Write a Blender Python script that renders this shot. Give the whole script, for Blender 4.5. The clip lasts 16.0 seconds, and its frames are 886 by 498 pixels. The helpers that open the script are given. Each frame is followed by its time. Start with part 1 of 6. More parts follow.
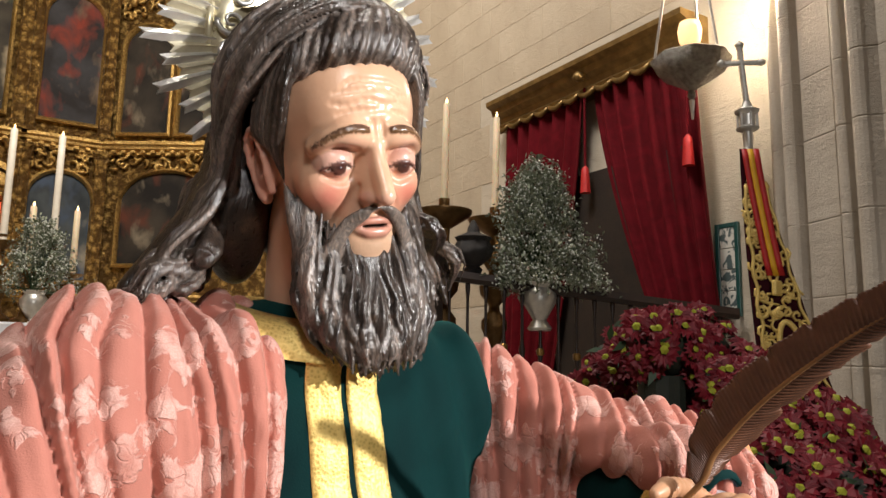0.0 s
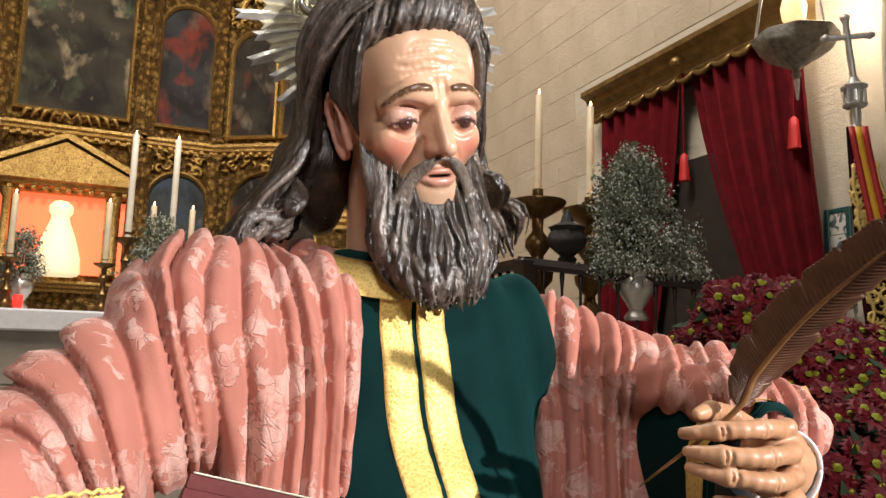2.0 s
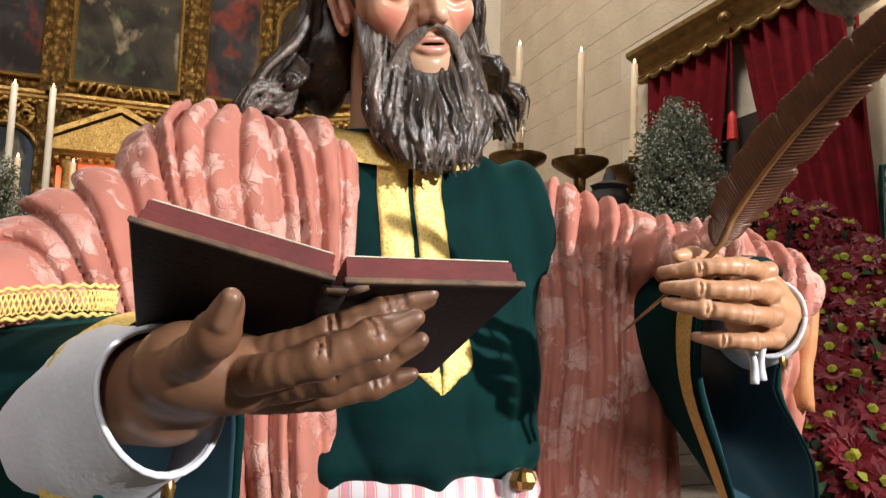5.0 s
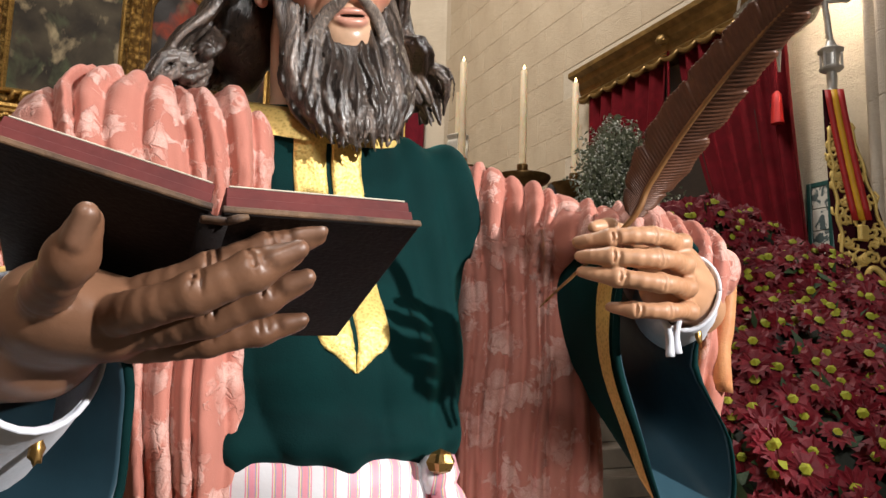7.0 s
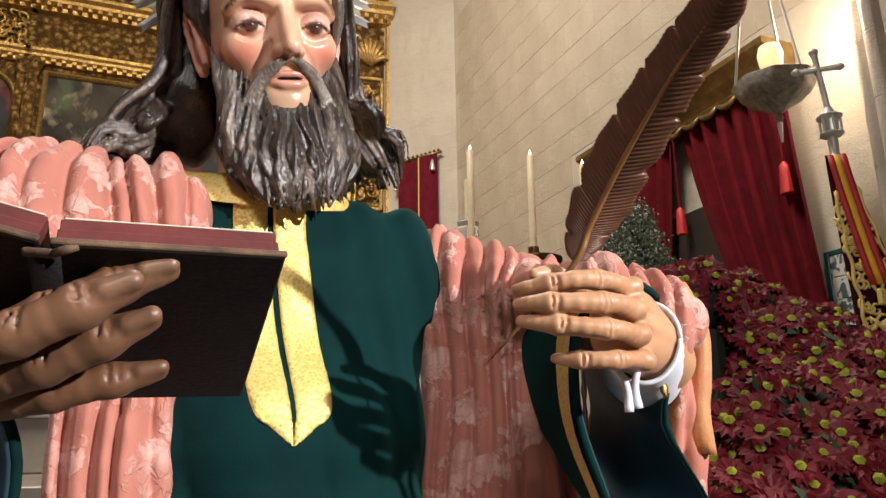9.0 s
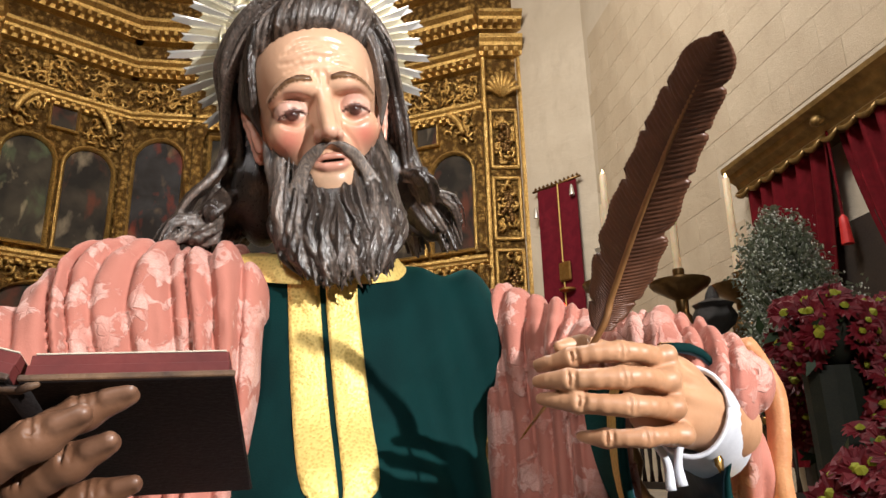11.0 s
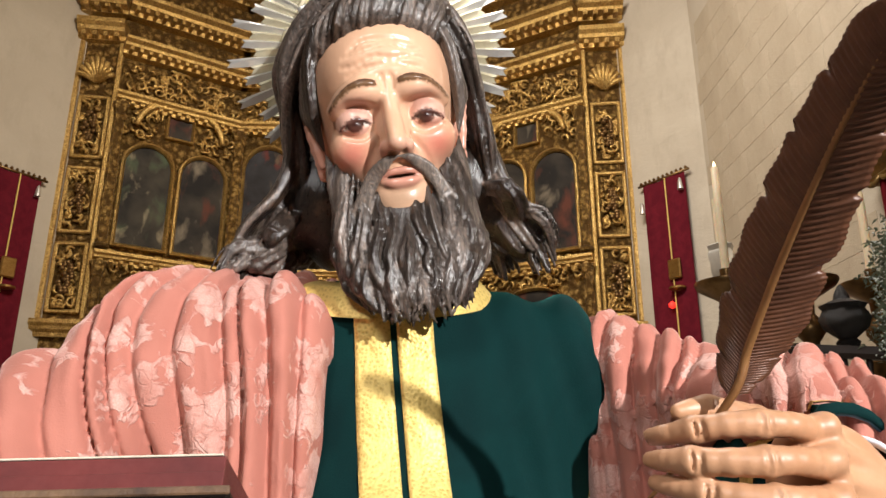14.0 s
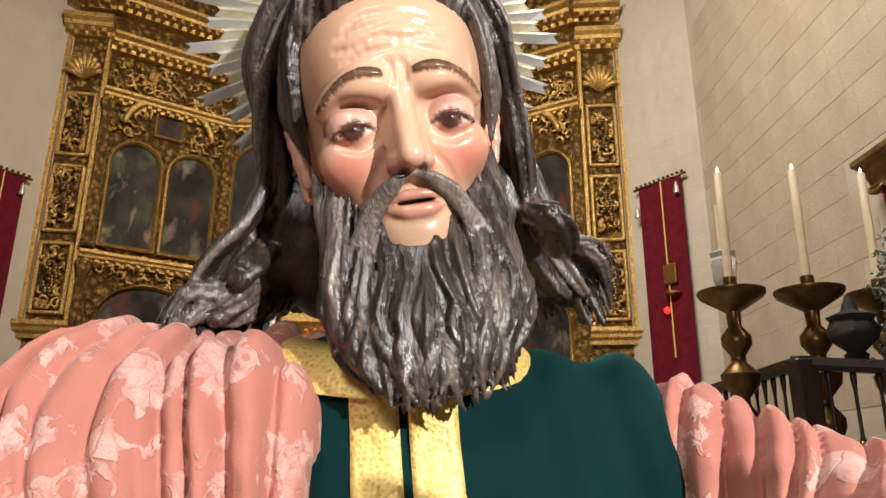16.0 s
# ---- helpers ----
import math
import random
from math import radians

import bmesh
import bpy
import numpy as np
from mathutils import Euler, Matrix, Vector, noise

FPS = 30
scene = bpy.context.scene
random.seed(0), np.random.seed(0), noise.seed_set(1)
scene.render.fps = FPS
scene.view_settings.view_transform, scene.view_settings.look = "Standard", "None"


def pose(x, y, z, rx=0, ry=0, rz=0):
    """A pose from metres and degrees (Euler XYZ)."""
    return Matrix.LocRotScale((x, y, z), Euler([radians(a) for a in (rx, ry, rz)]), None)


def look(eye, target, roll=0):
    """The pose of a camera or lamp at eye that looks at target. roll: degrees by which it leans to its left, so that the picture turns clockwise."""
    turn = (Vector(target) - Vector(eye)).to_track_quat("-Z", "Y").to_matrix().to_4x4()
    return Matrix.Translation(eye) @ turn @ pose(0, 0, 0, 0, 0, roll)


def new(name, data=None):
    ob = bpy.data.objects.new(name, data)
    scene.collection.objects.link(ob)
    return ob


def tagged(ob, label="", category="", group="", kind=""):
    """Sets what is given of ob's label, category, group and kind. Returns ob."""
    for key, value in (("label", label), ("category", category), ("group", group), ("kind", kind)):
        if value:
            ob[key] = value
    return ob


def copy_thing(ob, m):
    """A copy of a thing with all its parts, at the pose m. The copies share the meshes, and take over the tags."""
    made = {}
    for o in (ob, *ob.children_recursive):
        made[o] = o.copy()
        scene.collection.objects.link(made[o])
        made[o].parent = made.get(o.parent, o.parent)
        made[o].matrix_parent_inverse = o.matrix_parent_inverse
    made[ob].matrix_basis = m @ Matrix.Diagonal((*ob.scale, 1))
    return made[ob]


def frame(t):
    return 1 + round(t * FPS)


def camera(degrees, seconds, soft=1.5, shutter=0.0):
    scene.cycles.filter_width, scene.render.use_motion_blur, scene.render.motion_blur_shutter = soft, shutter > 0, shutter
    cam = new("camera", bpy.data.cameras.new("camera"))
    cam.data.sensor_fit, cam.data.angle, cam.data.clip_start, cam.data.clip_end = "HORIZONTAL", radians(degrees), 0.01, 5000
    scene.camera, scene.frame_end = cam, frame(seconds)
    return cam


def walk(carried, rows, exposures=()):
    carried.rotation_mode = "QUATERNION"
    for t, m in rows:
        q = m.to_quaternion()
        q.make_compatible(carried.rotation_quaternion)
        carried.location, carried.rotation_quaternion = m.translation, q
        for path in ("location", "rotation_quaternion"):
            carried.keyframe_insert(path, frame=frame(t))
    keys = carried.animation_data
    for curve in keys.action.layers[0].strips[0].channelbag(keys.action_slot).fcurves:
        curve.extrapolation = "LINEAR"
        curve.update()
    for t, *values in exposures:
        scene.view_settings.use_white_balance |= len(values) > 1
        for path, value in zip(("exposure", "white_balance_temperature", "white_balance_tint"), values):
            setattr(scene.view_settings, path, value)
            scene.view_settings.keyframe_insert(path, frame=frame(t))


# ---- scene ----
cam = camera(62.7, 16.0)
METRES, EYE, TILT, LEAN, TURN = 0.9, 1.45, 8.5, -1.0, -31.5
ROWS = [
    (0.0, 0.0, 0.0, 0.0, 0.0, -0.0, -0.0),
    (0.5, 0.0162, -0.0164, -0.0099, 2.14, -0.04, 0.2),
    (1.0, 0.0345, -0.0291, -0.0221, 4.17, -0.09, 0.37),
    (1.5, 0.0412, -0.0512, -0.0355, 6.05, -0.12, 0.55),
    (2.0, 0.0443, -0.0728, -0.0562, 7.76, -0.17, 0.67),
    (2.5, 0.051, -0.0833, -0.0794, 9.26, -0.31, 0.8),
    (3.0, 0.0549, -0.0879, -0.0998, 10.46, -0.56, 0.99),
    (3.5, 0.0631, -0.0892, -0.1231, 11.57, -1.0, 1.27),
    (6.0, 0.133, -0.0909, -0.2053, 11.32, -2.35, 1.22),
    (6.5, 0.1383, -0.0874, -0.2137, 9.47, -1.69, 0.88),
    (7.0, 0.1359, -0.0696, -0.2321, 7.36, -0.61, 0.63),
    (7.5, 0.1384, -0.0477, -0.249, 5.79, 0.89, 0.71),
    (8.0, 0.1493, -0.0293, -0.2635, 5.37, 2.69, 1.23),
    (8.5, 0.1799, -0.0186, -0.2735, 6.54, 4.66, 2.11),
    (9.0, 0.2114, -0.0166, -0.2686, 9.24, 6.59, 3.23),
    (9.5, 0.2438, -0.0011, -0.2648, 12.56, 8.14, 4.2),
    (12.0, 0.3721, 0.0168, -0.1995, 25.83, 10.1, 5.53),
    (12.5, 0.3813, 0.029, -0.1844, 27.44, 9.9, 5.39),
    (13.0, 0.3679, 0.0501, -0.1814, 28.56, 9.81, 5.26),
    (13.5, 0.3378, 0.0812, -0.1825, 29.31, 9.97, 5.16),
    (14.0, 0.306, 0.1261, -0.1849, 29.63, 10.3, 5.11),
    (14.5, 0.2724, 0.1837, -0.181, 29.71, 10.83, 5.11),
    (15.0, 0.232, 0.2364, -0.1695, 29.58, 11.03, 5.12),
    (15.5, 0.2038, 0.2645, -0.1401, 29.29, 10.88, 5.02),
    (16.0, 0.1911, 0.2836, -0.1075, 28.86, 10.27, 4.76),
]
walk(cam, [(t, pose(0, 0, EYE, TILT, LEAN, TURN) @ pose(METRES * x, METRES * y, METRES * z, 90 + pitch, roll, yaw)) for t, x, y, z, yaw, pitch, roll in ROWS])

# ---- light ----
world = bpy.data.worlds.new("world")
scene.world = world
world.use_nodes = True
world.node_tree.nodes["Background"].inputs[0].default_value = (0.012, 0.0105, 0.009, 1)
world.node_tree.nodes["Background"].inputs[1].default_value = 1.0
scene.view_settings.exposure = 0.0


def lamp(name, kind, eye, target, energy, colour, size=0.3, cone=60, blend=0.4):
    data = bpy.data.lights.new(name, kind)
    data.energy, data.color = energy, colour
    if kind == "AREA":
        data.size = size
    elif kind == "SPOT":
        data.shadow_soft_size, data.spot_size, data.spot_blend = size, radians(cone), blend
    else:
        data.shadow_soft_size = size
    ob = new(name, data)
    ob.matrix_world = look(eye, target)
    return ob


WARM = (1.0, 0.945, 0.885)
lamp("side_spot", "SPOT", (1.85, -1.80, 2.12), (0.24, 0.6, 1.42), 590, (1.0, 0.97, 0.95), 0.03, 36, 0.5)
# unseen soft fill from the upper left, added for broad light on the statue
lamp("nave_spot", "SPOT", (-0.9, -3.0, 3.7), (0.28, 0.6, 1.4), 360, (1.0, 0.97, 0.95), 0.45, 75)
# unseen area lamp below the ceiling, added to brighten the walls
lamp("vault_lantern", "AREA", (0.5, 4.0, 9.5), (2.6, 7.5, 4.0), 610, WARM, 2.0)
# unseen area lamp added to brighten the altarpiece
lamp("retable_spot", "AREA", (-1.0, 5.5, 8.8), (-1.05, 13.3, 5.5), 430, (1.0, 0.88, 0.71), 1.2)
lamp("wall_lamp_light", "POINT", (4.40, 3.08, 4.02), (4.8, 3.2, 4.3), 48, (1.0, 0.86, 0.66), 0.08)

# ---- materials ----
MATS = {}


class Nodes:
    """A short way to write node materials."""

    def __init__(self, name):
        self.m = bpy.data.materials.new(name)
        self.m.use_nodes = True
        self.t = self.m.node_tree
        self.b = self.t.nodes["Principled BSDF"]
        self.co = self.add("ShaderNodeTexCoord").outputs["Object"]
        MATS[name] = self.m

    def add(self, kind, **sockets):
        n = self.t.nodes.new(kind)
        for k, v in sockets.items():
            self.put(n, k, v)
        return n

    def put(self, n, k, v):
        i = n.inputs[int(k[1:]) if k[0] == "i" and k[1:].isdigit() else k.replace("_", " ")]
        if isinstance(v, bpy.types.NodeSocket):
            self.t.links.new(v, i)
        else:
            i.default_value = (*v, 1) if isinstance(v, tuple) and len(v) == 3 and i.type == "RGBA" else v

    def noise(self, scale, detail=4.0, rough=0.55, dist=0.0, co=None):
        return self.add("ShaderNodeTexNoise", Vector=co or self.co, Scale=scale, Detail=detail, Roughness=rough, Distortion=dist).outputs[0]

    def ramp(self, fac, a, b, lo=0.35, hi=0.65, mid=None):
        n = self.add("ShaderNodeValToRGB", Fac=fac)
        e = n.color_ramp.elements
        e[0].position, e[1].position = lo, hi
        e[0].color, e[1].color = (*a, 1), (*b, 1)
        if mid:
            k = e.new((lo + hi) / 2)
            k.color = (*mid, 1)
        return n.outputs[0]

    def mix(self, fac, a, b, kind="MIX"):
        n = self.t.nodes.new("ShaderNodeMix")
        n.data_type, n.blend_type = "RGBA", kind
        self.put(n, "i0", fac), self.put(n, "i6", a), self.put(n, "i7", b)
        return n.outputs[2]

    def math(self, op, a, b=0.0):
        n = self.t.nodes.new("ShaderNodeMath")
        n.operation = op
        self.put(n, "i0", a), self.put(n, "i1", b)
        return n.outputs[0]

    def scaled(self, sx, sy, sz):
        return self.add("ShaderNodeMapping", Vector=self.co, Scale=(sx, sy, sz)).outputs[0]

    def bump(self, height, strength=0.3, distance=0.01, normal=None):
        n = self.add("ShaderNodeBump", Height=height, Strength=strength, Distance=distance)
        if normal:
            self.put(n, "Normal", normal)
        return n.outputs[0]

    def done(self, colour, rough=0.6, metal=0.0, normal=None, sheen=0.0, sheen_tint=None, coat=0.0, **more):
        self.put(self.b, "Base_Color", colour), self.put(self.b, "Roughness", rough), self.put(self.b, "Metallic", metal)
        if normal:
            self.put(self.b, "Normal", normal)
        if sheen:
            self.put(self.b, "Sheen_Weight", sheen), self.put(self.b, "Sheen_Roughness", 0.35)
            if sheen_tint:
                self.put(self.b, "Sheen_Tint", sheen_tint)
        if coat:
            self.put(self.b, "Coat_Weight", coat), self.put(self.b, "Coat_Roughness", 0.2)
        for k, v in more.items():
            self.put(self.b, k, v)
        return self.m


def simple(name, a, b, scale=8.0, rough=0.5, metal=0.0, bump=0.2, dist=0.004, **more):
    n = Nodes(name)
    f = n.noise(scale, 6)
    fine = n.noise(scale * 9, 4)
    return n.done(n.mix(n.math("MULTIPLY", fine, 0.35), n.ramp(f, a, b, 0.3, 0.7), tuple(c * 0.6 for c in a)), n.math("ADD", n.math("MULTIPLY", fine, 0.25), rough - 0.12), metal, n.bump(fine, bump, dist), **more)


def painted(name, rough, coat=0.0, bump=0.1, scale=120.0, mottle=0.22, **more):
    """Colour painted on the carved surface, kept with the mesh."""
    n = Nodes(name)
    c = n.t.nodes.new("ShaderNodeVertexColor")
    c.layer_name = "paint"
    f = n.noise(scale, 5)
    big = n.noise(14, 5)
    col = n.mix(n.math("MULTIPLY", n.ramp(big, (0, 0, 0), (1, 1, 1), 0.45, 0.75), mottle), c.outputs[0], n.mix(1.0, c.outputs[0], (0.62, 0.5, 0.4), "MULTIPLY"))
    return n.done(col, n.math("ADD", n.math("MULTIPLY", big, 0.2), rough - 0.1), 0.0, n.bump(f, bump, 0.002), coat=coat, **more)


def hair_paint():
    """Carved hair: paint kept with the mesh, with fine streaks along the strands."""
    n = Nodes("hair_paint")
    c = n.t.nodes.new("ShaderNodeVertexColor")
    c.layer_name = "paint"
    warp = n.add("ShaderNodeTexNoise", Vector=n.co, Scale=22.0, Detail=2.0).outputs[1]
    co = n.add("ShaderNodeMixRGB", Fac=0.02, Color1=n.co, Color2=warp).outputs[0]
    co = n.add("ShaderNodeMapping", Vector=co, Scale=(1, 1, 0.13)).outputs[0]
    st = n.add("ShaderNodeTexNoise", Vector=co, Scale=420.0, Detail=4.0, Roughness=0.6).outputs[0]
    col = n.mix(n.ramp(st, (0, 0, 0), (1, 1, 1), 0.45, 0.7), c.outputs[0], n.mix(1.0, c.outputs[0], (2.3, 2.05, 1.9), "MULTIPLY"))
    wear = n.noise(34, 5)
    col = n.mix(n.ramp(wear, (0, 0, 0), (0.6, 0.6, 0.6), 0.60, 0.74), col, (0.13, 0.075, 0.045))
    return n.done(col, n.math("ADD", n.math("MULTIPLY", st, 0.20), 0.20), 0.0, n.bump(st, 0.65, 0.002), Specular_IOR_Level=0.65)


def m_damask():
    """Cut velvet: pale pressed blossoms and leaves on a salmon pile, with thin ridges round the petals."""
    n = Nodes("damask")
    warp = n.add("ShaderNodeTexNoise", Vector=n.co, Scale=42.0, Detail=3.0).outputs[1]
    co = n.add("ShaderNodeMixRGB", Fac=0.022, Color1=n.co, Color2=warp).outputs[0]
    flower = n.add("ShaderNodeTexVoronoi", Vector=co, Scale=19.0, Randomness=0.75).outputs[0]
    petal = n.add("ShaderNodeTexVoronoi", Vector=co, Scale=62.0, Randomness=1.0)
    edge = n.t.nodes.new("ShaderNodeTexVoronoi")
    edge.feature = "DISTANCE_TO_EDGE"
    n.put(edge, "Vector", co), n.put(edge, "Scale", 62.0)
    leaf = n.add("ShaderNodeTexNoise", Vector=co, Scale=46.0, Detail=3.0, Roughness=0.55, Distortion=1.4).outputs[0]
    pat = n.math("ADD", n.math("MULTIPLY", n.math("SUBTRACT", 0.62, flower), 0.62), n.math("MULTIPLY", leaf, 0.62))
    pat = n.math("SUBTRACT", pat, n.math("MULTIPLY", petal.outputs[0], 0.16))
    mask = n.ramp(pat, (0, 0, 0), (1, 1, 1), 0.325, 0.375)
    vein = n.ramp(edge.outputs[0], (1, 1, 1), (0, 0, 0), 0.02, 0.07)
    nap = n.noise(700, 3)
    big = n.noise(9, 4)
    rub = n.noise(26, 5, 0.6)
    base = n.ramp(big, (0.40, 0.150, 0.112), (0.50, 0.195, 0.148), 0.3, 0.7)
    lite = n.ramp(nap, (0.56, 0.30, 0.25), (0.68, 0.42, 0.36), 0.3, 0.7)
    lite = n.mix(n.math("MULTIPLY", vein, 0.28), lite, (0.44, 0.19, 0.145))
    lite = n.mix(n.ramp(rub, (0.0, 0.0, 0.0), (0.85, 0.85, 0.85), 0.42, 0.66), lite, base)
    col = n.mix(mask, base, lite)
    h = n.math("ADD", n.math("MULTIPLY", n.math("SUBTRACT", mask, n.math("MULTIPLY", n.math("MULTIPLY", mask, vein), 0.5)), 0.8), n.math("MULTIPLY", nap, 0.3))
    return n.done(col, 0.82, 0.0, n.bump(h, 0.6, 0.0022), sheen=0.3, sheen_tint=(1.0, 0.78, 0.7), Specular_IOR_Level=0.2)


def m_velvet(name, a, b, tint, sheen=0.35):
    n = Nodes(name)
    nap = n.noise(500, 4)
    big = n.noise(7, 4, 0.6, 0.8)
    col = n.mix(n.math("MULTIPLY", nap, 0.3), n.ramp(big, a, b, 0.35, 0.7), tuple(c * 0.5 for c in a))
    return n.done(col, 0.85, 0.0, n.bump(nap, 0.3, 0.001), sheen=sheen, sheen_tint=tint, Specular_IOR_Level=0.12)


def m_goldbraid():
    n = Nodes("gold_braid")
    w1 = n.add("ShaderNodeTexNoise", Vector=n.co, Scale=170.0, Detail=3.0, Distortion=2.5).outputs[0]
    v = n.add("ShaderNodeTexVoronoi", Vector=n.co, Scale=280.0).outputs[0]
    h = n.math("ADD", n.math("MULTIPLY", w1, 0.6), v)
    col = n.ramp(h, (0.54, 0.35, 0.07), (0.84, 0.62, 0.20), 0.25, 0.85)
    return n.done(col, 0.5, 0.3, n.bump(h, 0.5, 0.0012))


def m_gilt():
    n = Nodes("gilt")
    big = n.noise(3, 5)
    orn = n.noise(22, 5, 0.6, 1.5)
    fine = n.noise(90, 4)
    # hollows of the ornament get a dark tone: relief shade put into colour
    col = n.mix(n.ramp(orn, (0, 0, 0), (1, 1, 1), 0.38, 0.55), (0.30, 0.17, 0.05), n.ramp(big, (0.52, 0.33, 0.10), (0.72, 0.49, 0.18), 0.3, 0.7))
    h = n.math("ADD", orn, n.math("MULTIPLY", fine, 0.15))
    return n.done(col, n.math("ADD", n.math("MULTIPLY", fine, 0.25), 0.25), 0.8, n.bump(h, 0.6, 0.03))


def m_carved_gilt():
    n = Nodes("carved_gilt")
    a = n.add("ShaderNodeTexVoronoi", Vector=n.co, Scale=9.0, Randomness=1.0)
    swirl = n.noise(11, 4, 0.55, 3.0)
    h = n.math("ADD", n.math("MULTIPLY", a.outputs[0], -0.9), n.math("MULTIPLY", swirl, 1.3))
    # colour follows the bump height, so shade in the carving is painted in
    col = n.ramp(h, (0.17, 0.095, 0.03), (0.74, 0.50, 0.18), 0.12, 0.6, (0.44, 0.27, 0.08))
    return n.done(col, 0.36, 0.75, n.bump(h, 1.0, 0.06))


def m_painting(name, dark, mid, light, warm):
    n = Nodes(name)
    a = n.noise(1.5, 4, 0.5, 0.3)
    b = n.add("ShaderNodeTexNoise", Vector=n.scaled(1.3, 1.3, 0.8), Scale=2.0, Detail=4.0, Roughness=0.5, Distortion=0.3).outputs[1]
    sep = n.add("ShaderNodeSeparateColor", Color=b)
    col = n.mix(n.ramp(a, (0, 0, 0), (1, 1, 1), 0.40, 0.70), dark, mid)
    col = n.mix(n.ramp(sep.outputs[0], (0, 0, 0), (0.9, 0.9, 0.9), 0.54, 0.70), col, warm)
    col = n.mix(n.ramp(sep.outputs[1], (0, 0, 0), (0.9, 0.9, 0.9), 0.56, 0.74), col, light)
    f = n.noise(60, 4)
    return n.done(col, 0.7, 0.0, n.bump(f, 0.15, 0.004), Specular_IOR_Level=0.2)


def m_stone(name, a, b, c, rough=0.85):
    n = Nodes(name)
    big = n.noise(0.9, 6, 0.6, 0.6)
    streak = n.add("ShaderNodeTexNoise", Vector=n.scaled(1, 1, 0.4), Scale=3.2, Detail=7.0, Roughness=0.65).outputs[0]
    fine = n.noise(60, 5, 0.65)
    rnd = n.add("ShaderNodeObjectInfo").outputs["Random"]
    col = n.mix(n.math("MULTIPLY", rnd, 0.35), n.ramp(big, a, b, 0.32, 0.68), c)
    col = n.mix(n.ramp(streak, (0, 0, 0), (0.55, 0.55, 0.55), 0.5, 0.72), col, c)
    col = n.mix(n.math("MULTIPLY", fine, 0.25), col, tuple(x * 0.6 for x in c))
    dents = n.add("ShaderNodeTexNoise", Vector=n.scaled(1, 0.5, 1.6), Scale=2.4, Detail=6.0, Roughness=0.6, Distortion=0.5).outputs[0]
    h = n.math("ADD", n.math("ADD", n.math("MULTIPLY", streak, 0.7), n.math("MULTIPLY", dents, 1.2)), n.math("MULTIPLY", fine, 0.4))
    return n.done(col, rough, 0.0, n.bump(h, 0.45, 0.05))


def m_tile():
    n = Nodes("painted_tile")
    v = n.noise(13, 3, 0.5, 1.6)
    col = n.ramp(v, (0.62, 0.60, 0.54), (0.09, 0.12, 0.12), 0.50, 0.56)
    return n.done(col, 0.25, 0.0, n.bump(n.noise(30), 0.15, 0.003))


def glow(name, colour, strength):
    n = Nodes(name)
    return n.done(colour, 0.6, Emission_Color=colour, Emission_Strength=strength)


painted("skin_paint", 0.31, 0.0, 0.12, 120.0, 0.4)
hair_paint()
painted("hand_paint", 0.42, 0.0, 0.25, 90.0, 0.75)
m_damask()
m_velvet("green_velvet", (0.0006, 0.014, 0.0145), (0.0013, 0.027, 0.026), (0.05, 0.70, 0.62), 0.12)
m_velvet("red_velvet", (0.085, 0.002, 0.005), (0.14, 0.004, 0.010), (0.9, 0.08, 0.10), 0.06)
m_velvet("maroon_velvet", (0.10, 0.006, 0.014), (0.15, 0.010, 0.02), (0.8, 0.2, 0.25), 0.2)
m_velvet("dark_velvet", (0.03, 0.004, 0.008), (0.05, 0.006, 0.012), (0.5, 0.1, 0.1), 0.1)
m_goldbraid(), m_gilt(), m_carved_gilt()
simple("old_gilt", (0.16, 0.095, 0.03), (0.34, 0.21, 0.07), 9, 0.42, 0.55, 0.4, 0.006)
simple("blue_satin", (0.018, 0.045, 0.062), (0.032, 0.078, 0.105), 9, 0.38, 0.0, 0.1, 0.002)
simple("orange_satin", (0.50, 0.20, 0.085), (0.66, 0.33, 0.15), 45, 0.45, 0.0, 0.3, 0.002)
simple("white_linen", (0.62, 0.64, 0.70), (0.74, 0.76, 0.82), 30, 0.75, 0.0, 0.25, 0.001)
simple("book_leather", (0.005, 0.0035, 0.0035), (0.013, 0.008, 0.007), 40, 0.62, 0.0, 0.5, 0.001, Specular_IOR_Level=0.22)
simple("worn_leather", (0.035, 0.016, 0.009), (0.20, 0.11, 0.055), 60, 0.6, 0.0, 0.5, 0.001)
simple("red_pages", (0.085, 0.011, 0.010), (0.165, 0.024, 0.020), 30, 0.75, 0.0, 0.3, 0.0006)
simple("paper", (0.62, 0.55, 0.42), (0.74, 0.67, 0.54), 20, 0.8)
simple("brown_feather", (0.080, 0.031, 0.016), (0.15, 0.060, 0.030), 60, 0.42, 0.1, 0.3, 0.001)
simple("feather_shaft", (0.22, 0.10, 0.04), (0.34, 0.17, 0.06), 60, 0.35, 0.2, 0.3, 0.001)
simple("silver", (0.66, 0.64, 0.60), (0.82, 0.80, 0.75), 20, 0.36, 0.75, 0.1, 0.001)
simple("old_silver", (0.24, 0.22, 0.19), (0.56, 0.53, 0.47), 26, 0.34, 0.85, 0.9, 0.02)
simple("silver_gilt", (0.70, 0.62, 0.40), (0.86, 0.79, 0.60), 20, 0.36, 0.7, 0.1, 0.001)
simple("brass", (0.30, 0.17, 0.05), (0.48, 0.29, 0.10), 15, 0.3, 0.9, 0.15, 0.002)
simple("dark_brass", (0.14, 0.08, 0.03), (0.26, 0.15, 0.06), 15, 0.35, 0.85, 0.15, 0.002)
simple("dark_wood", (0.014, 0.008, 0.006), (0.035, 0.018, 0.012), 8, 0.4, 0.0, 0.2, 0.002)
simple("carved_wood", (0.012, 0.010, 0.010), (0.03, 0.024, 0.022), 30, 0.45, 0.0, 0.8, 0.01)
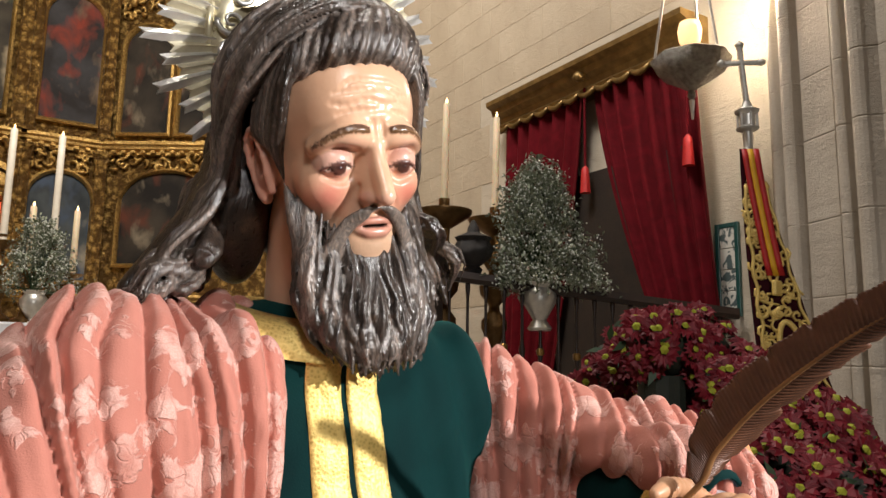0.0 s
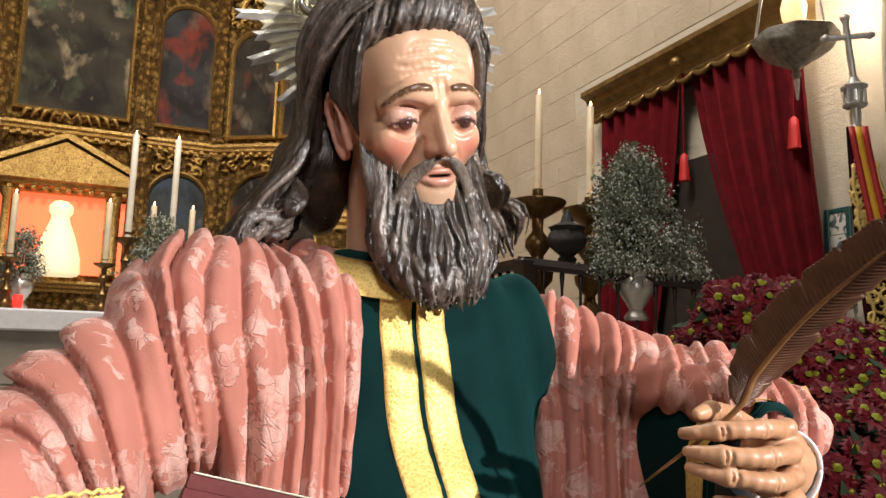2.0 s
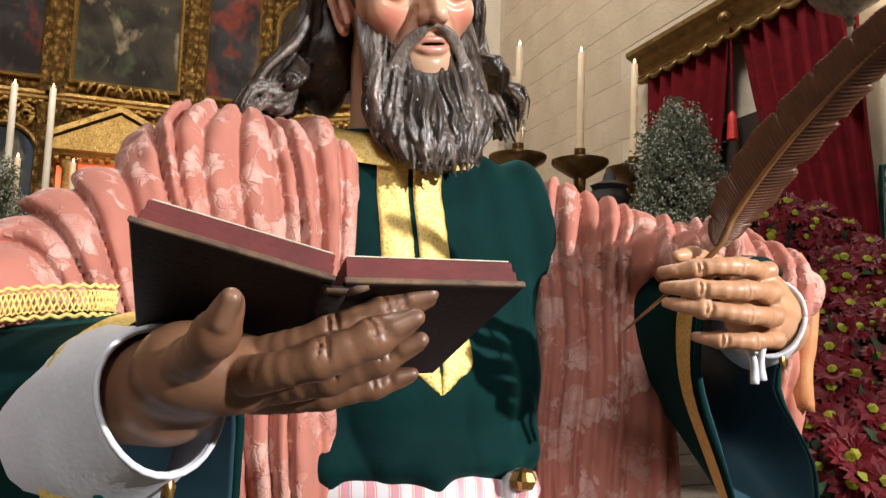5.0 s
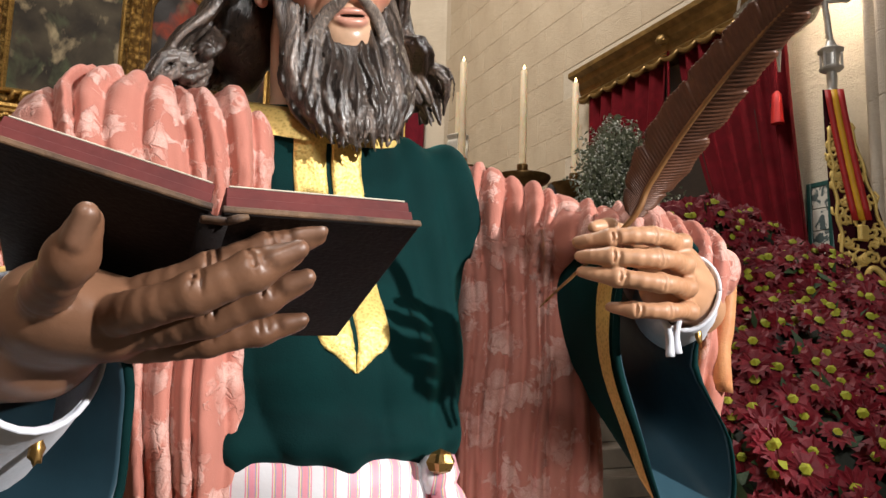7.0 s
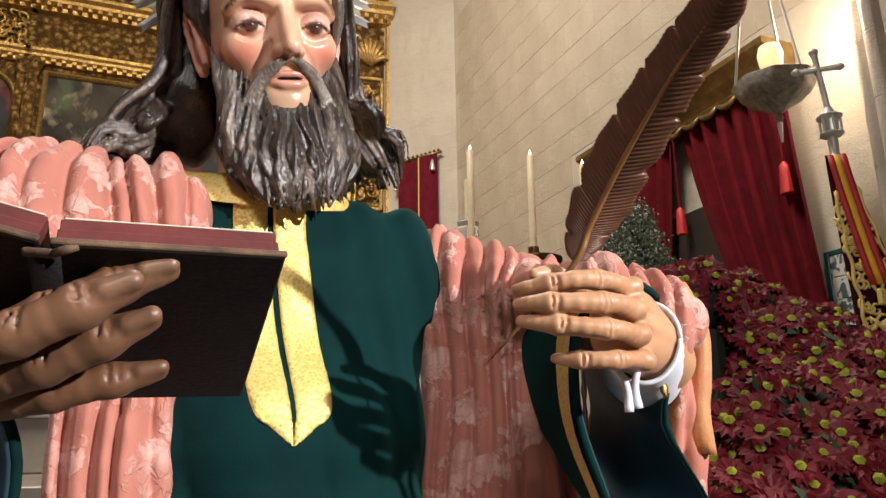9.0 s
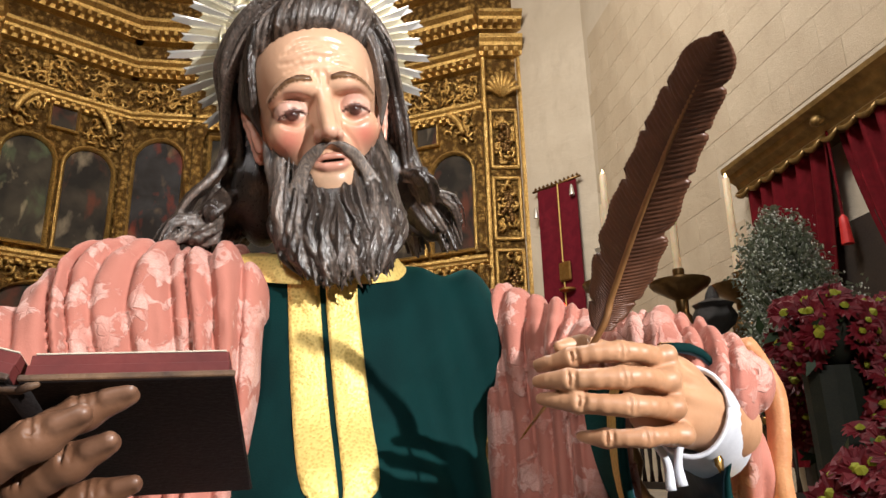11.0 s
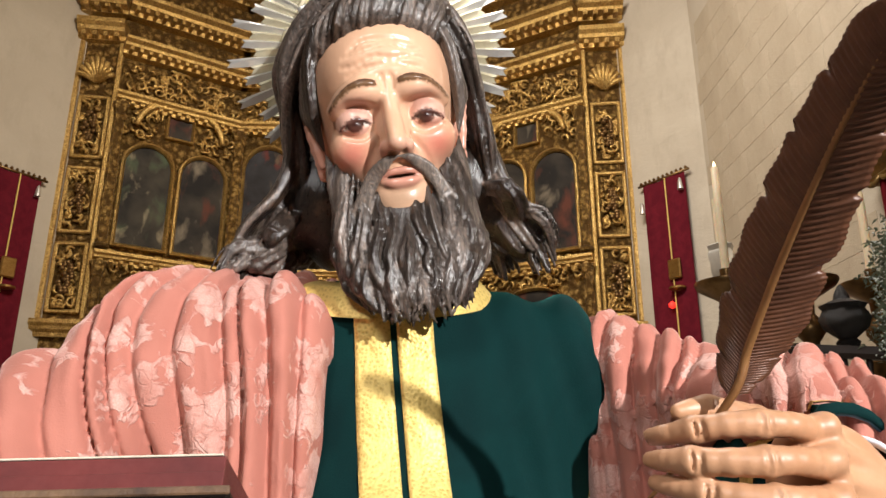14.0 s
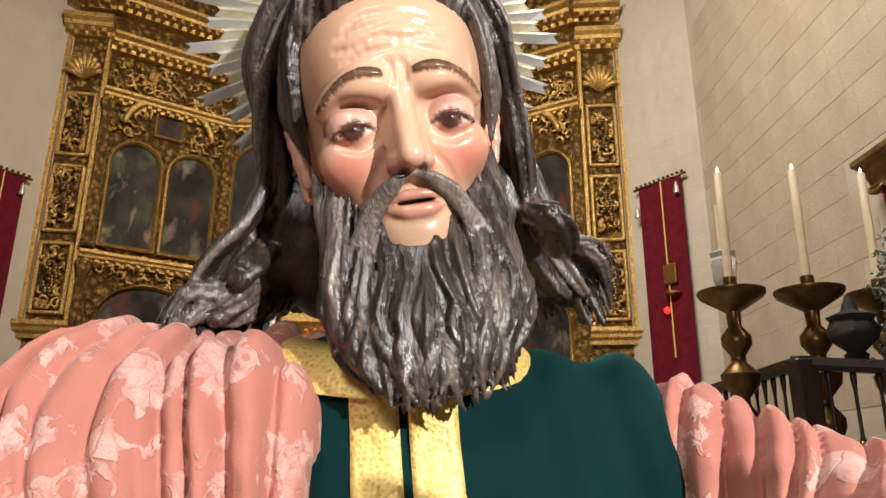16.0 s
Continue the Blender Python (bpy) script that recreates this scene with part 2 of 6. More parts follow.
simple("wax", (0.72, 0.58, 0.38), (0.82, 0.69, 0.50), 12, 0.5, 0.0, 0.1, 0.003, Subsurface_Weight=0.2)
simple("pale_wax", (0.68, 0.62, 0.52), (0.8, 0.74, 0.64), 12, 0.5, 0.0, 0.1, 0.003)
simple("altar_cloth", (0.62, 0.62, 0.66), (0.75, 0.75, 0.78), 14, 0.8, 0.0, 0.2, 0.004)
simple("red_petal", (0.13, 0.002, 0.009), (0.25, 0.006, 0.018), 30, 0.6)
simple("yellow_disc", (0.32, 0.36, 0.02), (0.5, 0.48, 0.04), 40, 0.7)
simple("green_leaf", (0.02, 0.045, 0.018), (0.05, 0.09, 0.03), 30, 0.6)
# dark twin of green_leaf: shade inside the flower bank put into colour
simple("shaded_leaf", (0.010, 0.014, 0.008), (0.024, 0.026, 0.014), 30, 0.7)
simple("grey_green_leaf", (0.17, 0.20, 0.13), (0.30, 0.33, 0.24), 40, 0.7)
simple("white_blossom", (0.42, 0.44, 0.39), (0.58, 0.60, 0.54), 40, 0.7)
simple("floor_marble", (0.20, 0.17, 0.14), (0.34, 0.30, 0.25), 2, 0.35)
simple("flag_red", (0.42, 0.012, 0.012), (0.55, 0.02, 0.02), 20, 0.55)
simple("flag_yellow", (0.75, 0.36, 0.01), (0.85, 0.46, 0.02), 20, 0.55)
simple("doorway_shade", (0.012, 0.008, 0.006), (0.03, 0.018, 0.012), 6, 0.6)
m_tile()
simple("tile_green", (0.012, 0.06, 0.055), (0.03, 0.10, 0.09), 14, 0.3)
m_stone("ashlar", (0.46, 0.375, 0.27), (0.55, 0.46, 0.345), (0.38, 0.30, 0.21))
m_stone("mortar", (0.52, 0.45, 0.35), (0.60, 0.53, 0.43), (0.45, 0.38, 0.29))
m_stone("plaster", (0.50, 0.43, 0.34), (0.60, 0.53, 0.43), (0.42, 0.35, 0.27))
m_stone("pier_stone", (0.47, 0.41, 0.335), (0.59, 0.525, 0.44), (0.38, 0.325, 0.26))
m_painting("canvas_dark", (0.012, 0.010, 0.009), (0.05, 0.04, 0.03), (0.22, 0.18, 0.13), (0.10, 0.03, 0.018))
m_painting("canvas_red", (0.015, 0.012, 0.012), (0.04, 0.04, 0.045), (0.16, 0.11, 0.07), (0.20, 0.03, 0.015))
m_painting("canvas_blue", (0.02, 0.025, 0.03), (0.07, 0.08, 0.085), (0.30, 0.26, 0.19), (0.05, 0.07, 0.11))
m_painting("canvas_cloud", (0.015, 0.012, 0.010), (0.06, 0.05, 0.035), (0.42, 0.34, 0.22), (0.07, 0.09, 0.05))
# niche lighting put into glowing surfaces, without a lamp inside
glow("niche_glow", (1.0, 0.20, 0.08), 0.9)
glow("bulb_glow", (1.0, 0.80, 0.52), 18.0)
glow("lamp_glass_glow", (1.0, 0.62, 0.30), 1.3)
glow("flame_glow", (1.0, 0.72, 0.35), 6.0)
glow("votive_glow", (1.0, 0.03, 0.02), 1.6)
# light falling on the niche figure, put in as its own glow
glow("niche_figure_glow", (1.0, 0.80, 0.48), 0.9)

# ---- mesh helpers ----
def rings(loops, closed=True, caps=False):
    """A skin over loops of the same length."""
    n = len(loops[0])
    v = [tuple(p) for lp in loops for p in lp]
    f = []
    for i in range(len(loops) - 1):
        for j in range(n if closed else n - 1):
            k = (j + 1) % n
            f.append((i * n + j, i * n + k, (i + 1) * n + k, (i + 1) * n + j))
    if caps:
        f.append(tuple(range(n - 1, -1, -1)))
        f.append(tuple(range((len(loops) - 1) * n, len(loops) * n)))
    return v, f


def lathe(profile, n=16, at=(0, 0, 0), wob=0.0, lobes=0):
    """profile: (radius, height) pairs, turned round z."""
    out = []
    for r, z in profile:
        out.append([(at[0] + r * (1 + wob * math.cos(lobes * a)) * math.cos(a), at[1] + r * (1 + wob * math.cos(lobes * a)) * math.sin(a), at[2] + z) for a in (2 * math.pi * k / n for k in range(n))])
    return rings(out, True, True)


def box(x0, y0, z0, x1, y1, z1, c=0.0):
    """A box between two corners, its edges chamfered by c."""
    c = min(c, (x1 - x0) * 0.45, (y1 - y0) * 0.45, (z1 - z0) * 0.45)
    if c <= 0:
        v = [(x, y, z) for z in (z0, z1) for x, y in ((x0, y0), (x1, y0), (x1, y1), (x0, y1))]
        return v, [(3, 2, 1, 0), (4, 5, 6, 7), (0, 1, 5, 4), (1, 2, 6, 5), (2, 3, 7, 6), (3, 0, 4, 7)]
    def ring(z, d):
        return [(x0 + c, y0 + d, z), (x1 - c, y0 + d, z), (x1 - d, y0 + c, z), (x1 - d, y1 - c, z), (x1 - c, y1 - d, z), (x0 + c, y1 - d, z), (x0 + d, y1 - c, z), (x0 + d, y0 + c, z)]
    return rings([ring(z0, c), ring(z0 + c, 0), ring(z1 - c, 0), ring(z1, c)], True, True)


def smooth_path(pts, n):
    """n points on a Catmull-Rom curve through pts."""
    p = np.array(pts, float)
    p = np.vstack([2 * p[0] - p[1], p, 2 * p[-1] - p[-2]])
    out = []
    for u in np.linspace(0, len(p) - 3 - 1e-6, n):
        i = int(u)
        t = u - i
        a, b, c, d = p[i], p[i + 1], p[i + 2], p[i + 3]
        out.append(0.5 * (2 * b + (c - a) * t + (2 * a - 5 * b + 4 * c - d) * t * t + (3 * b - a - 3 * c + d) * t ** 3))
    return np.array(out)


def tube(path, radii, n=8):
    p = np.array(path, float)
    r = np.interp(np.linspace(0, 1, len(p)), np.linspace(0, 1, len(np.atleast_1d(radii))), np.atleast_1d(radii))
    loops = []
    side = None
    for i in range(len(p)):
        t = p[min(i + 1, len(p) - 1)] - p[max(i - 1, 0)]
        t = t / (np.linalg.norm(t) + 1e-9)
        if side is None:
            side = np.cross(t, (0.31, 0.2, 0.93))
        side = side - t * side.dot(t)
        side = side / (np.linalg.norm(side) + 1e-9)
        up = np.cross(t, side)
        loops.append([p[i] + r[i] * (math.cos(a) * side + math.sin(a) * up) for a in (2 * math.pi * k / n for k in range(n))])
    return rings(loops, True, True)


def joined(shapes):
    v, f = [], []
    for sv, sf in shapes:
        o = len(v)
        v += [tuple(p) for p in sv]
        f += [tuple(i + o for i in q) for q in sf]
    return v, f


def moved(shape, m):
    return [tuple(m @ Vector(p)) for p in shape[0]], shape[1]


def part(name, shape, material, parent=None, label="", smooth=False):
    """One mesh object from (vertices, faces), under a thing where one is given."""
    me = bpy.data.meshes.new(name)
    me.from_pydata([tuple(map(float, p)) for p in shape[0]], [], shape[1])
    bm = bmesh.new()
    bm.from_mesh(me)
    bmesh.ops.recalc_face_normals(bm, faces=bm.faces)
    bm.to_mesh(me)
    bm.free()
    me.materials.append(MATS[material])
    if smooth:
        me.shade_smooth()
        if smooth is not True:
            me.set_sharp_from_angle(angle=radians(smooth))
    ob = new(name, me)
    ob.parent = parent
    if parent:
        ob.matrix_parent_inverse = parent.matrix_basis.inverted()
    if label:
        ob["label"] = label
    return ob


def thing(name, label, category, group="", kind="", at=(0, 0, 0)):
    ob = new(name)
    ob.location = at
    ob.empty_display_size = 0.1
    return tagged(ob, label, category, group, kind)


# ---- carving in a volume ----
class Carve:
    """A block of voxels that is carved with rounded shapes and then skinned; each shape brings its paint."""

    def __init__(self, lo, hi, h):
        self.lo, self.h = np.array(lo, np.float32), h
        self.n = np.ceil((np.array(hi) - lo) / h).astype(int) + 1
        self.d = np.full(self.n, 0.5, np.float32)
        self.c = np.zeros((*self.n, 3), np.float32)
        self.pad = 0.0

    def sub(self, a, b):
        i0 = np.clip(np.floor((np.array(a) - self.lo) / self.h).astype(int), 0, self.n)
        i1 = np.clip(np.ceil((np.array(b) - self.lo) / self.h).astype(int) + 1, 0, self.n)
        s = tuple(slice(x, y) for x, y in zip(i0, i1))
        ax = [self.lo[k] + self.h * np.arange(i0[k], i1[k], dtype=np.float32) for k in range(3)]
        return s, np.meshgrid(*ax, indexing="ij", sparse=True)

    def join(self, s, d, k, col=None, kc=None):
        old = self.d[s].copy()
        if old.size == 0:
            return
        h = np.clip(0.5 + 0.5 * (old - d) / k, 0, 1)
        self.d[s] = old * (1 - h) + d * h - k * h * (1 - h)
        if col is not None:
            w = np.clip(0.5 + 0.5 * (old - d) / (kc or 0.0011), 0, 1)[..., None]
            self.c[s] = self.c[s] * (1 - w) + np.array(col, np.float32) * w

    def cut(self, s, d, k, col=None):
        old = self.d[s]
        h = np.clip(0.5 - 0.5 * (old + d) / k, 0, 1)
        self.d[s] = old * (1 - h) + (-d) * h + k * h * (1 - h)
        if col is not None:
            w = np.clip(0.5 - d / 0.003, 0, 1)[..., None]
            self.c[s] = self.c[s] * (1 - w) + np.array(col, np.float32) * w

    def ball(self, c, r, k=0.01, col=None, cut=False, kc=None):
        c, r = np.array(c, float), np.array(r, float) * np.ones(3)
        m = k * 2 + 0.012 + self.pad
        s, (x, y, z) = self.sub(c - r - m, c + r + m)
        if self.d[s].size == 0:
            return
        q = np.sqrt(((x - c[0]) / r[0]) ** 2 + ((y - c[1]) / r[1]) ** 2 + ((z - c[2]) / r[2]) ** 2)
        g = np.sqrt(((x - c[0]) / r[0] ** 2) ** 2 + ((y - c[1]) / r[1] ** 2) ** 2 + ((z - c[2]) / r[2] ** 2) ** 2)
        d = q * (q - 1) / np.maximum(g, 1e-6)
        (self.cut(s, d, k, col) if cut else self.join(s, d, k, col, kc))

    def rod(self, a, b, ra, rb, k=0.008, col=None, cut=False, groove=0.0, lobes=5, phase=0.0, kc=None):
        a, b = np.array(a, float), np.array(b, float)
        r = max(ra, rb) + k * 2 + 0.006 + self.pad
        s, (x, y, z) = self.sub(np.minimum(a, b) - r, np.maximum(a, b) + r)
        if self.d[s].size == 0:
            return
        e = b - a
        t = np.clip(((x - a[0]) * e[0] + (y - a[1]) * e[1] + (z - a[2]) * e[2]) / max(e.dot(e), 1e-9), 0, 1)
        px, py, pz = x - a[0] - t * e[0], y - a[1] - t * e[1], z - a[2] - t * e[2]
        dist = np.sqrt(px * px + py * py + pz * pz)
        rad = ra + (rb - ra) * t
        if groove:
            u = np.cross(e / (np.linalg.norm(e) + 1e-9), (0.2, 0.9, 0.3))
            u /= np.linalg.norm(u) + 1e-9
            w = np.cross(e / (np.linalg.norm(e) + 1e-9), u)
            ang = np.arctan2(px * u[0] + py * u[1] + pz * u[2], px * w[0] + py * w[1] + pz * w[2])
            rad = rad * (1 + groove * np.cos(lobes * ang + phase))
        d = dist - rad
        (self.cut(s, d, k, col) if cut else self.join(s, d, k, col, kc))

    def strand(self, pts, radii, n=8, k=0.004, col=None, cut=False, groove=0.0, lobes=5, phase=0.0):
        p = smooth_path(pts, n)
        r = np.interp(np.linspace(0, 1, n), np.linspace(0, 1, len(radii)), radii)
        for i in range(n - 1):
            self.rod(p[i], p[i + 1], r[i], r[i + 1], k, col, cut, groove, lobes, phase)

    def pleat(self, u, depth, share=0.62, along=0.0, crease=0.18):
        """Raises broad rounded folds of uneven width with narrow deep creases between them; u counts the folds, along runs down them."""
        u = u + 0.17 * np.sin(1.7 * u + 0.6) + 0.08 * np.sin(3.1 * u + 2.0)
        k = np.floor(u)
        f = (u - k) ** (1.12 + 0.22 * np.sin(k * 3.7))
        size = 1 + 0.28 * np.sin(k * 2.4 + 7 * along) + 0.22 * np.sin(k * 5.3 - 11 * along)
        h = np.clip(1 - np.abs(2 * f - 1) ** 2.6, 0, 1)
        # a shallow second fold rides on every other one
        h = h - 0.22 * (np.sin(k * 1.9) > 0) * np.exp(-((f - 0.55 - 0.12 * np.sin(9 * along + k)) / 0.10) ** 2) * (0.5 + 0.5 * np.sin(13 * along + 2 * k))
        slit = np.exp(-(np.minimum(f, 1 - f) / 0.18) ** 2)
        self.d -= (depth * (size * h - share - crease * slit)).astype(np.float32)

    def axes(self):
        return np.meshgrid(*[self.lo[k] + self.h * np.arange(self.n[k], dtype=np.float32) for k in range(3)], indexing="ij", sparse=True)

    def skin(self):
        """Surface nets: one vertex in each cell that the surface passes."""
        d, h = self.d, self.h
        c = [d[i:d.shape[0] - 1 + i, j:d.shape[1] - 1 + j, k:d.shape[2] - 1 + k] for i in (0, 1) for j in (0, 1) for k in (0, 1)]
        inside = sum((q < 0).astype(np.int8) for q in c)
        act = (inside > 0) & (inside < 8)
        idx = np.argwhere(act)
        v8 = np.stack([q[act] for q in c], 1)
        off = np.array([(i, j, k) for i in (0, 1) for j in (0, 1) for k in (0, 1)], np.float32)
        acc = np.zeros((len(idx), 3), np.float32)
        cnt = np.zeros(len(idx), np.float32)
        for a in range(8):
            for b in range(a + 1, 8):
                if abs(off[a] - off[b]).sum() != 1:
                    continue
                x, y = v8[:, a], v8[:, b]
                on = (x < 0) != (y < 0)
                t = np.where(on, x / np.where(on, x - y, 1), 0)[:, None]
                acc += np.where(on[:, None], off[a] + t * (off[b] - off[a]), 0)
                cnt += on
        loc = acc / cnt[:, None]
        verts = self.lo + h * (idx + loc)
        near = np.clip(np.round(idx + loc).astype(int), 0, self.n - 1)
        paint = self.c[near[:, 0], near[:, 1], near[:, 2]]
        num = np.full(act.shape, -1, np.int64)
        num[act] = np.arange(len(idx))
        faces = []
        for ax in range(3):
            o = [1, 2, 0][ax], [2, 0, 1][ax]
            lo = np.take(d, range(d.shape[ax] - 1), ax)
            hi = np.take(d, range(1, d.shape[ax]), ax)
            e = np.argwhere((lo < 0) != (hi < 0))
            e = e[(e[:, o[0]] > 0) & (e[:, o[1]] > 0) & (e[:, o[0]] < d.shape[o[0]] - 1) & (e[:, o[1]] < d.shape[o[1]] - 1)]
            flip = lo[e[:, 0], e[:, 1], e[:, 2]] < 0
            q = []
            for da, db in ((0, 0), (1, 0), (1, 1), (0, 1)):
                w = e.copy()
                w[:, o[0]] -= da
                w[:, o[1]] -= db
                q.append(num[w[:, 0], w[:, 1], w[:, 2]])
            q = np.stack(q, 1)
            q = q[:, ::-1] * (~flip[:, None]) + q * flip[:, None]
            faces.append(q[:, ::-1] * 0 + q)
        f = np.concatenate(faces)
        return verts, f[(f >= 0).all(1)], paint


def field(g, p):
    q = np.clip((np.array(p) - g.lo) / g.h, 1, g.n - 3)
    i = q.astype(int)
    t = q - i
    out = 0.0
    for a in (0, 1):
        for b in (0, 1):
            for c in (0, 1):
                w = (t[0] if a else 1 - t[0]) * (t[1] if b else 1 - t[1]) * (t[2] if c else 1 - t[2])
                out += w * g.d[i[0] + a, i[1] + b, i[2] + c]
    return out


def snap(g, p, depth=0.0):
    """The point of the carved surface nearest to p, moved outwards by depth."""
    p = np.array(p, float)
    for _ in range(10):
        e = g.h
        d = field(g, p) - depth
        n = np.array([field(g, p + e * np.eye(3)[k]) - field(g, p - e * np.eye(3)[k]) for k in range(3)])
        n /= np.linalg.norm(n) + 1e-9
        p = p - n * d * 0.8
    return p


def carved(name, pieces, mats, parent=None, smooth=True):
    """One mesh from several skins: (vertices, faces, paint, material index, pose)."""
    vs, fs, cs, ms, o = [], [], [], [], 0
    for v, f, c, mi, m in pieces:
        if m is not None:
            a = np.array(m)
            v = v @ a[:3, :3].T + a[:3, 3]
        vs.append(v), fs.append(f + o), cs.append(c), ms.append(np.broadcast_to(mi, len(f)))
        o += len(v)
    v, f, c, mi = np.concatenate(vs), np.concatenate(fs), np.concatenate(cs), np.concatenate(ms)
    me = bpy.data.meshes.new(name)
    me.vertices.add(len(v)), me.loops.add(f.size), me.polygons.add(len(f))
    me.vertices.foreach_set("co", v.astype(np.float32).ravel())
    me.loops.foreach_set("vertex_index", f.astype(np.int32).ravel())
    me.polygons.foreach_set("loop_start", np.arange(0, f.size, 4, dtype=np.int32))
    for m in mats:
        me.materials.append(MATS[m])
    me.polygons.foreach_set("material_index", mi.astype(np.int32))
    me.update(calc_edges=True)
    me.validate()
    at = me.color_attributes.new("paint", "FLOAT_COLOR", "POINT")
    at.data.foreach_set("color", np.concatenate([c, np.ones((len(c), 1))], 1).astype(np.float32).ravel())
    if smooth:
        me.shade_smooth()
    ob = new(name, me)
    ob.parent = parent
    return ob


# ---- the carved saint: head, neck and both hands in one mesh ----
SKIN, BLUSH, LIP = (0.70, 0.425, 0.275), (0.66, 0.17, 0.13), (0.54, 0.25, 0.18)
DARK, GREY = (0.017, 0.0115, 0.0085), (0.140, 0.116, 0.101)
rnd = random.Random(4)
HEAD = pose(0.276, 0.5815, 1.6255, 14, -10.5, 2)
HALO = pose(0.276, 0.5815, 1.6255, 8, -8.5, 0.5)


def carve_head():
    g = Carve((-0.098, -0.040, -0.235), (0.098, 0.200, 0.155), 0.00155)
    S = lambda c, r, k=0.012, col=SKIN, **a: g.ball(c, r, k, col, **a)
    # skull and face
    S((0, 0.09, 0.045), (0.074, 0.098, 0.098))
    S((0, 0.062, 0.045), (0.064, 0.071, 0.062), 0.02)
    S((0, 0.056, -0.028), (0.058, 0.057, 0.084), 0.02)
    S((0, 0.047, -0.085), (0.045, 0.048, 0.042), 0.02)
    g.rod((0, 0.10, -0.07), (0.0, 0.125, -0.23), 0.056, 0.062, 0.02, SKIN)
    for s in (-1, 1):
        S((s * 0.037, 0.019, -0.022), (0.022, 0.018, 0.019), 0.02, SKIN)
        g.strand([(s * 0.010, -0.0080, 0.0215), (s * 0.028, -0.0070, 0.0225), (s * 0.052, 0.010, 0.012)], (0.0055, 0.0080, 0.006), 6, 0.013, SKIN)
        g.ball((s * 0.0325, -0.008, 0.000), (0.0185, 0.013, 0.0125), 0.008, SKIN, True)
    S((0, 0.010, -0.055), (0.026, 0.0145, 0.022), 0.014)
    # nose
    g.strand([(0, 0.004, 0.012), (0, -0.001, -0.012), (0, -0.008, -0.031)], (0.0075, 0.0095, 0.0120), 6, 0.010, SKIN)
    g.strand([(0, -0.0075, 0.020), (0, -0.0140, -0.002), (0, -0.0195, -0.014), (0, -0.0275, -0.029)], (0.0056, 0.0056, 0.0062, 0.0066), 9, 0.006, SKIN)
    S((0, -0.0270, -0.0320), (0.0080, 0.0082, 0.0068), 0.006, (0.72, 0.42, 0.30))
    for s in (-1, 1):
        S((s * 0.0102, -0.0125, -0.0330), (0.0058, 0.0092, 0.0060), 0.005, (0.70, 0.40, 0.29))
        g.ball((s * 0.0054, -0.0190, -0.0400), (0.0034, 0.0056, 0.0034), 0.002, (0.10, 0.04, 0.03), True)
    # eyes, lids
    for s in (-1, 1):
        e = np.array((s * 0.0330, 0.0120, -0.001))
        R = 0.0168
        g.ball(e, R, 0.001, (0.62, 0.58, 0.52), kc=0.0008)
        g.ball(e + (-0.001, -0.0150, -0.0042), (0.0076, 0.0038, 0.0070), 0.0004, (0.030, 0.020, 0.014), kc=0.0008)
        g.ball(e + (-0.001, -0.0172, -0.0046), (0.0032, 0.0024, 0.0030), 0.0004, (0.005, 0.004, 0.004), kc=0.0008)
        sl, (x, y, z) = g.sub(e - 0.026, e + 0.026)
        q = np.sqrt((x - e[0]) ** 2 + (y - e[1]) ** 2 + (z - e[2]) ** 2)
        dx = (x - e[0]) * s
        arch = e[2] - 0.0003 - 22 * (x - e[0]) ** 2 - 0.06 * dx
        g.join(sl, np.maximum(q - R - 0.0022, arch - z), 0.0012, (0.70, 0.42, 0.33), 0.001)
        low = e[2] - 0.0082 + 20 * (x - e[0]) ** 2 - 0.06 * dx
        g.join(sl, np.maximum(q - R - 0.0016, z - low), 0.0012, (0.70, 0.42, 0.33), 0.001)
        rim = [(e[0] + u * 0.0165, e[1] - (R + 0.002) * math.cos(u * 1.05), e[2] - 0.0005 - 22 * (u * 0.0165) ** 2 - 0.06 * s * u * 0.0165) for u in (-1, -0.5, 0, 0.5, 1)]
        g.strand(rim, (0.0010, 0.0015, 0.0010), 11, 0.0008, (0.06, 0.025, 0.02))
        # brows, drawn up towards the middle
        for k in range(2):
            line = [(s * 0.0115, -0.017, 0.0285 - 0.0026 * k), (s * 0.022, -0.017, 0.0290 - 0.0028 * k), (s * 0.038, -0.010, 0.0240 - 0.0020 * k), (s * 0.055, 0.006, 0.0120 - 0.001 * k)]
            g.strand([snap(g, q, 0.0006) for q in smooth_path(line, 8)], (0.0013, 0.0017, 0.0011, 0.0004), 14, 0.0014, (0.10 + 0.04 * (k == 1), 0.05 + 0.02 * (k == 1), 0.03))
        # the fold beside the nose
        g.strand([(s * 0.014, -0.004, -0.022), (s * 0.026, 0.000, -0.040), (s * 0.032, 0.010, -0.056)], (0.0005, 0.0010, 0.0005), 7, 0.006, None, True)
    for z, w in ((0.043, 0.030), (0.051, 0.036), (0.059, 0.033), (0.067, 0.026)):
        line = [(w * t, 0.004, z + 0.0025 * math.cos(2.5 * t) + 0.0008 * math.sin(9 * t + z * 300)) for t in (-1, -0.6, -0.2, 0.2, 0.6, 1)]
        g.strand([snap(g, q, 0.0004) for q in line], (0.0005, 0.0013, 0.0013, 0.0005), 12, 0.004, None, True)
    for s in (-1, 1):
        g.strand([snap(g, q, 0.0004) for q in ((s * 0.0045, -0.01, 0.021), (s * 0.0055, -0.01, 0.029), (s * 0.004, -0.008, 0.036))], (0.0006, 0.0012, 0.0005), 8, 0.004, None, True)
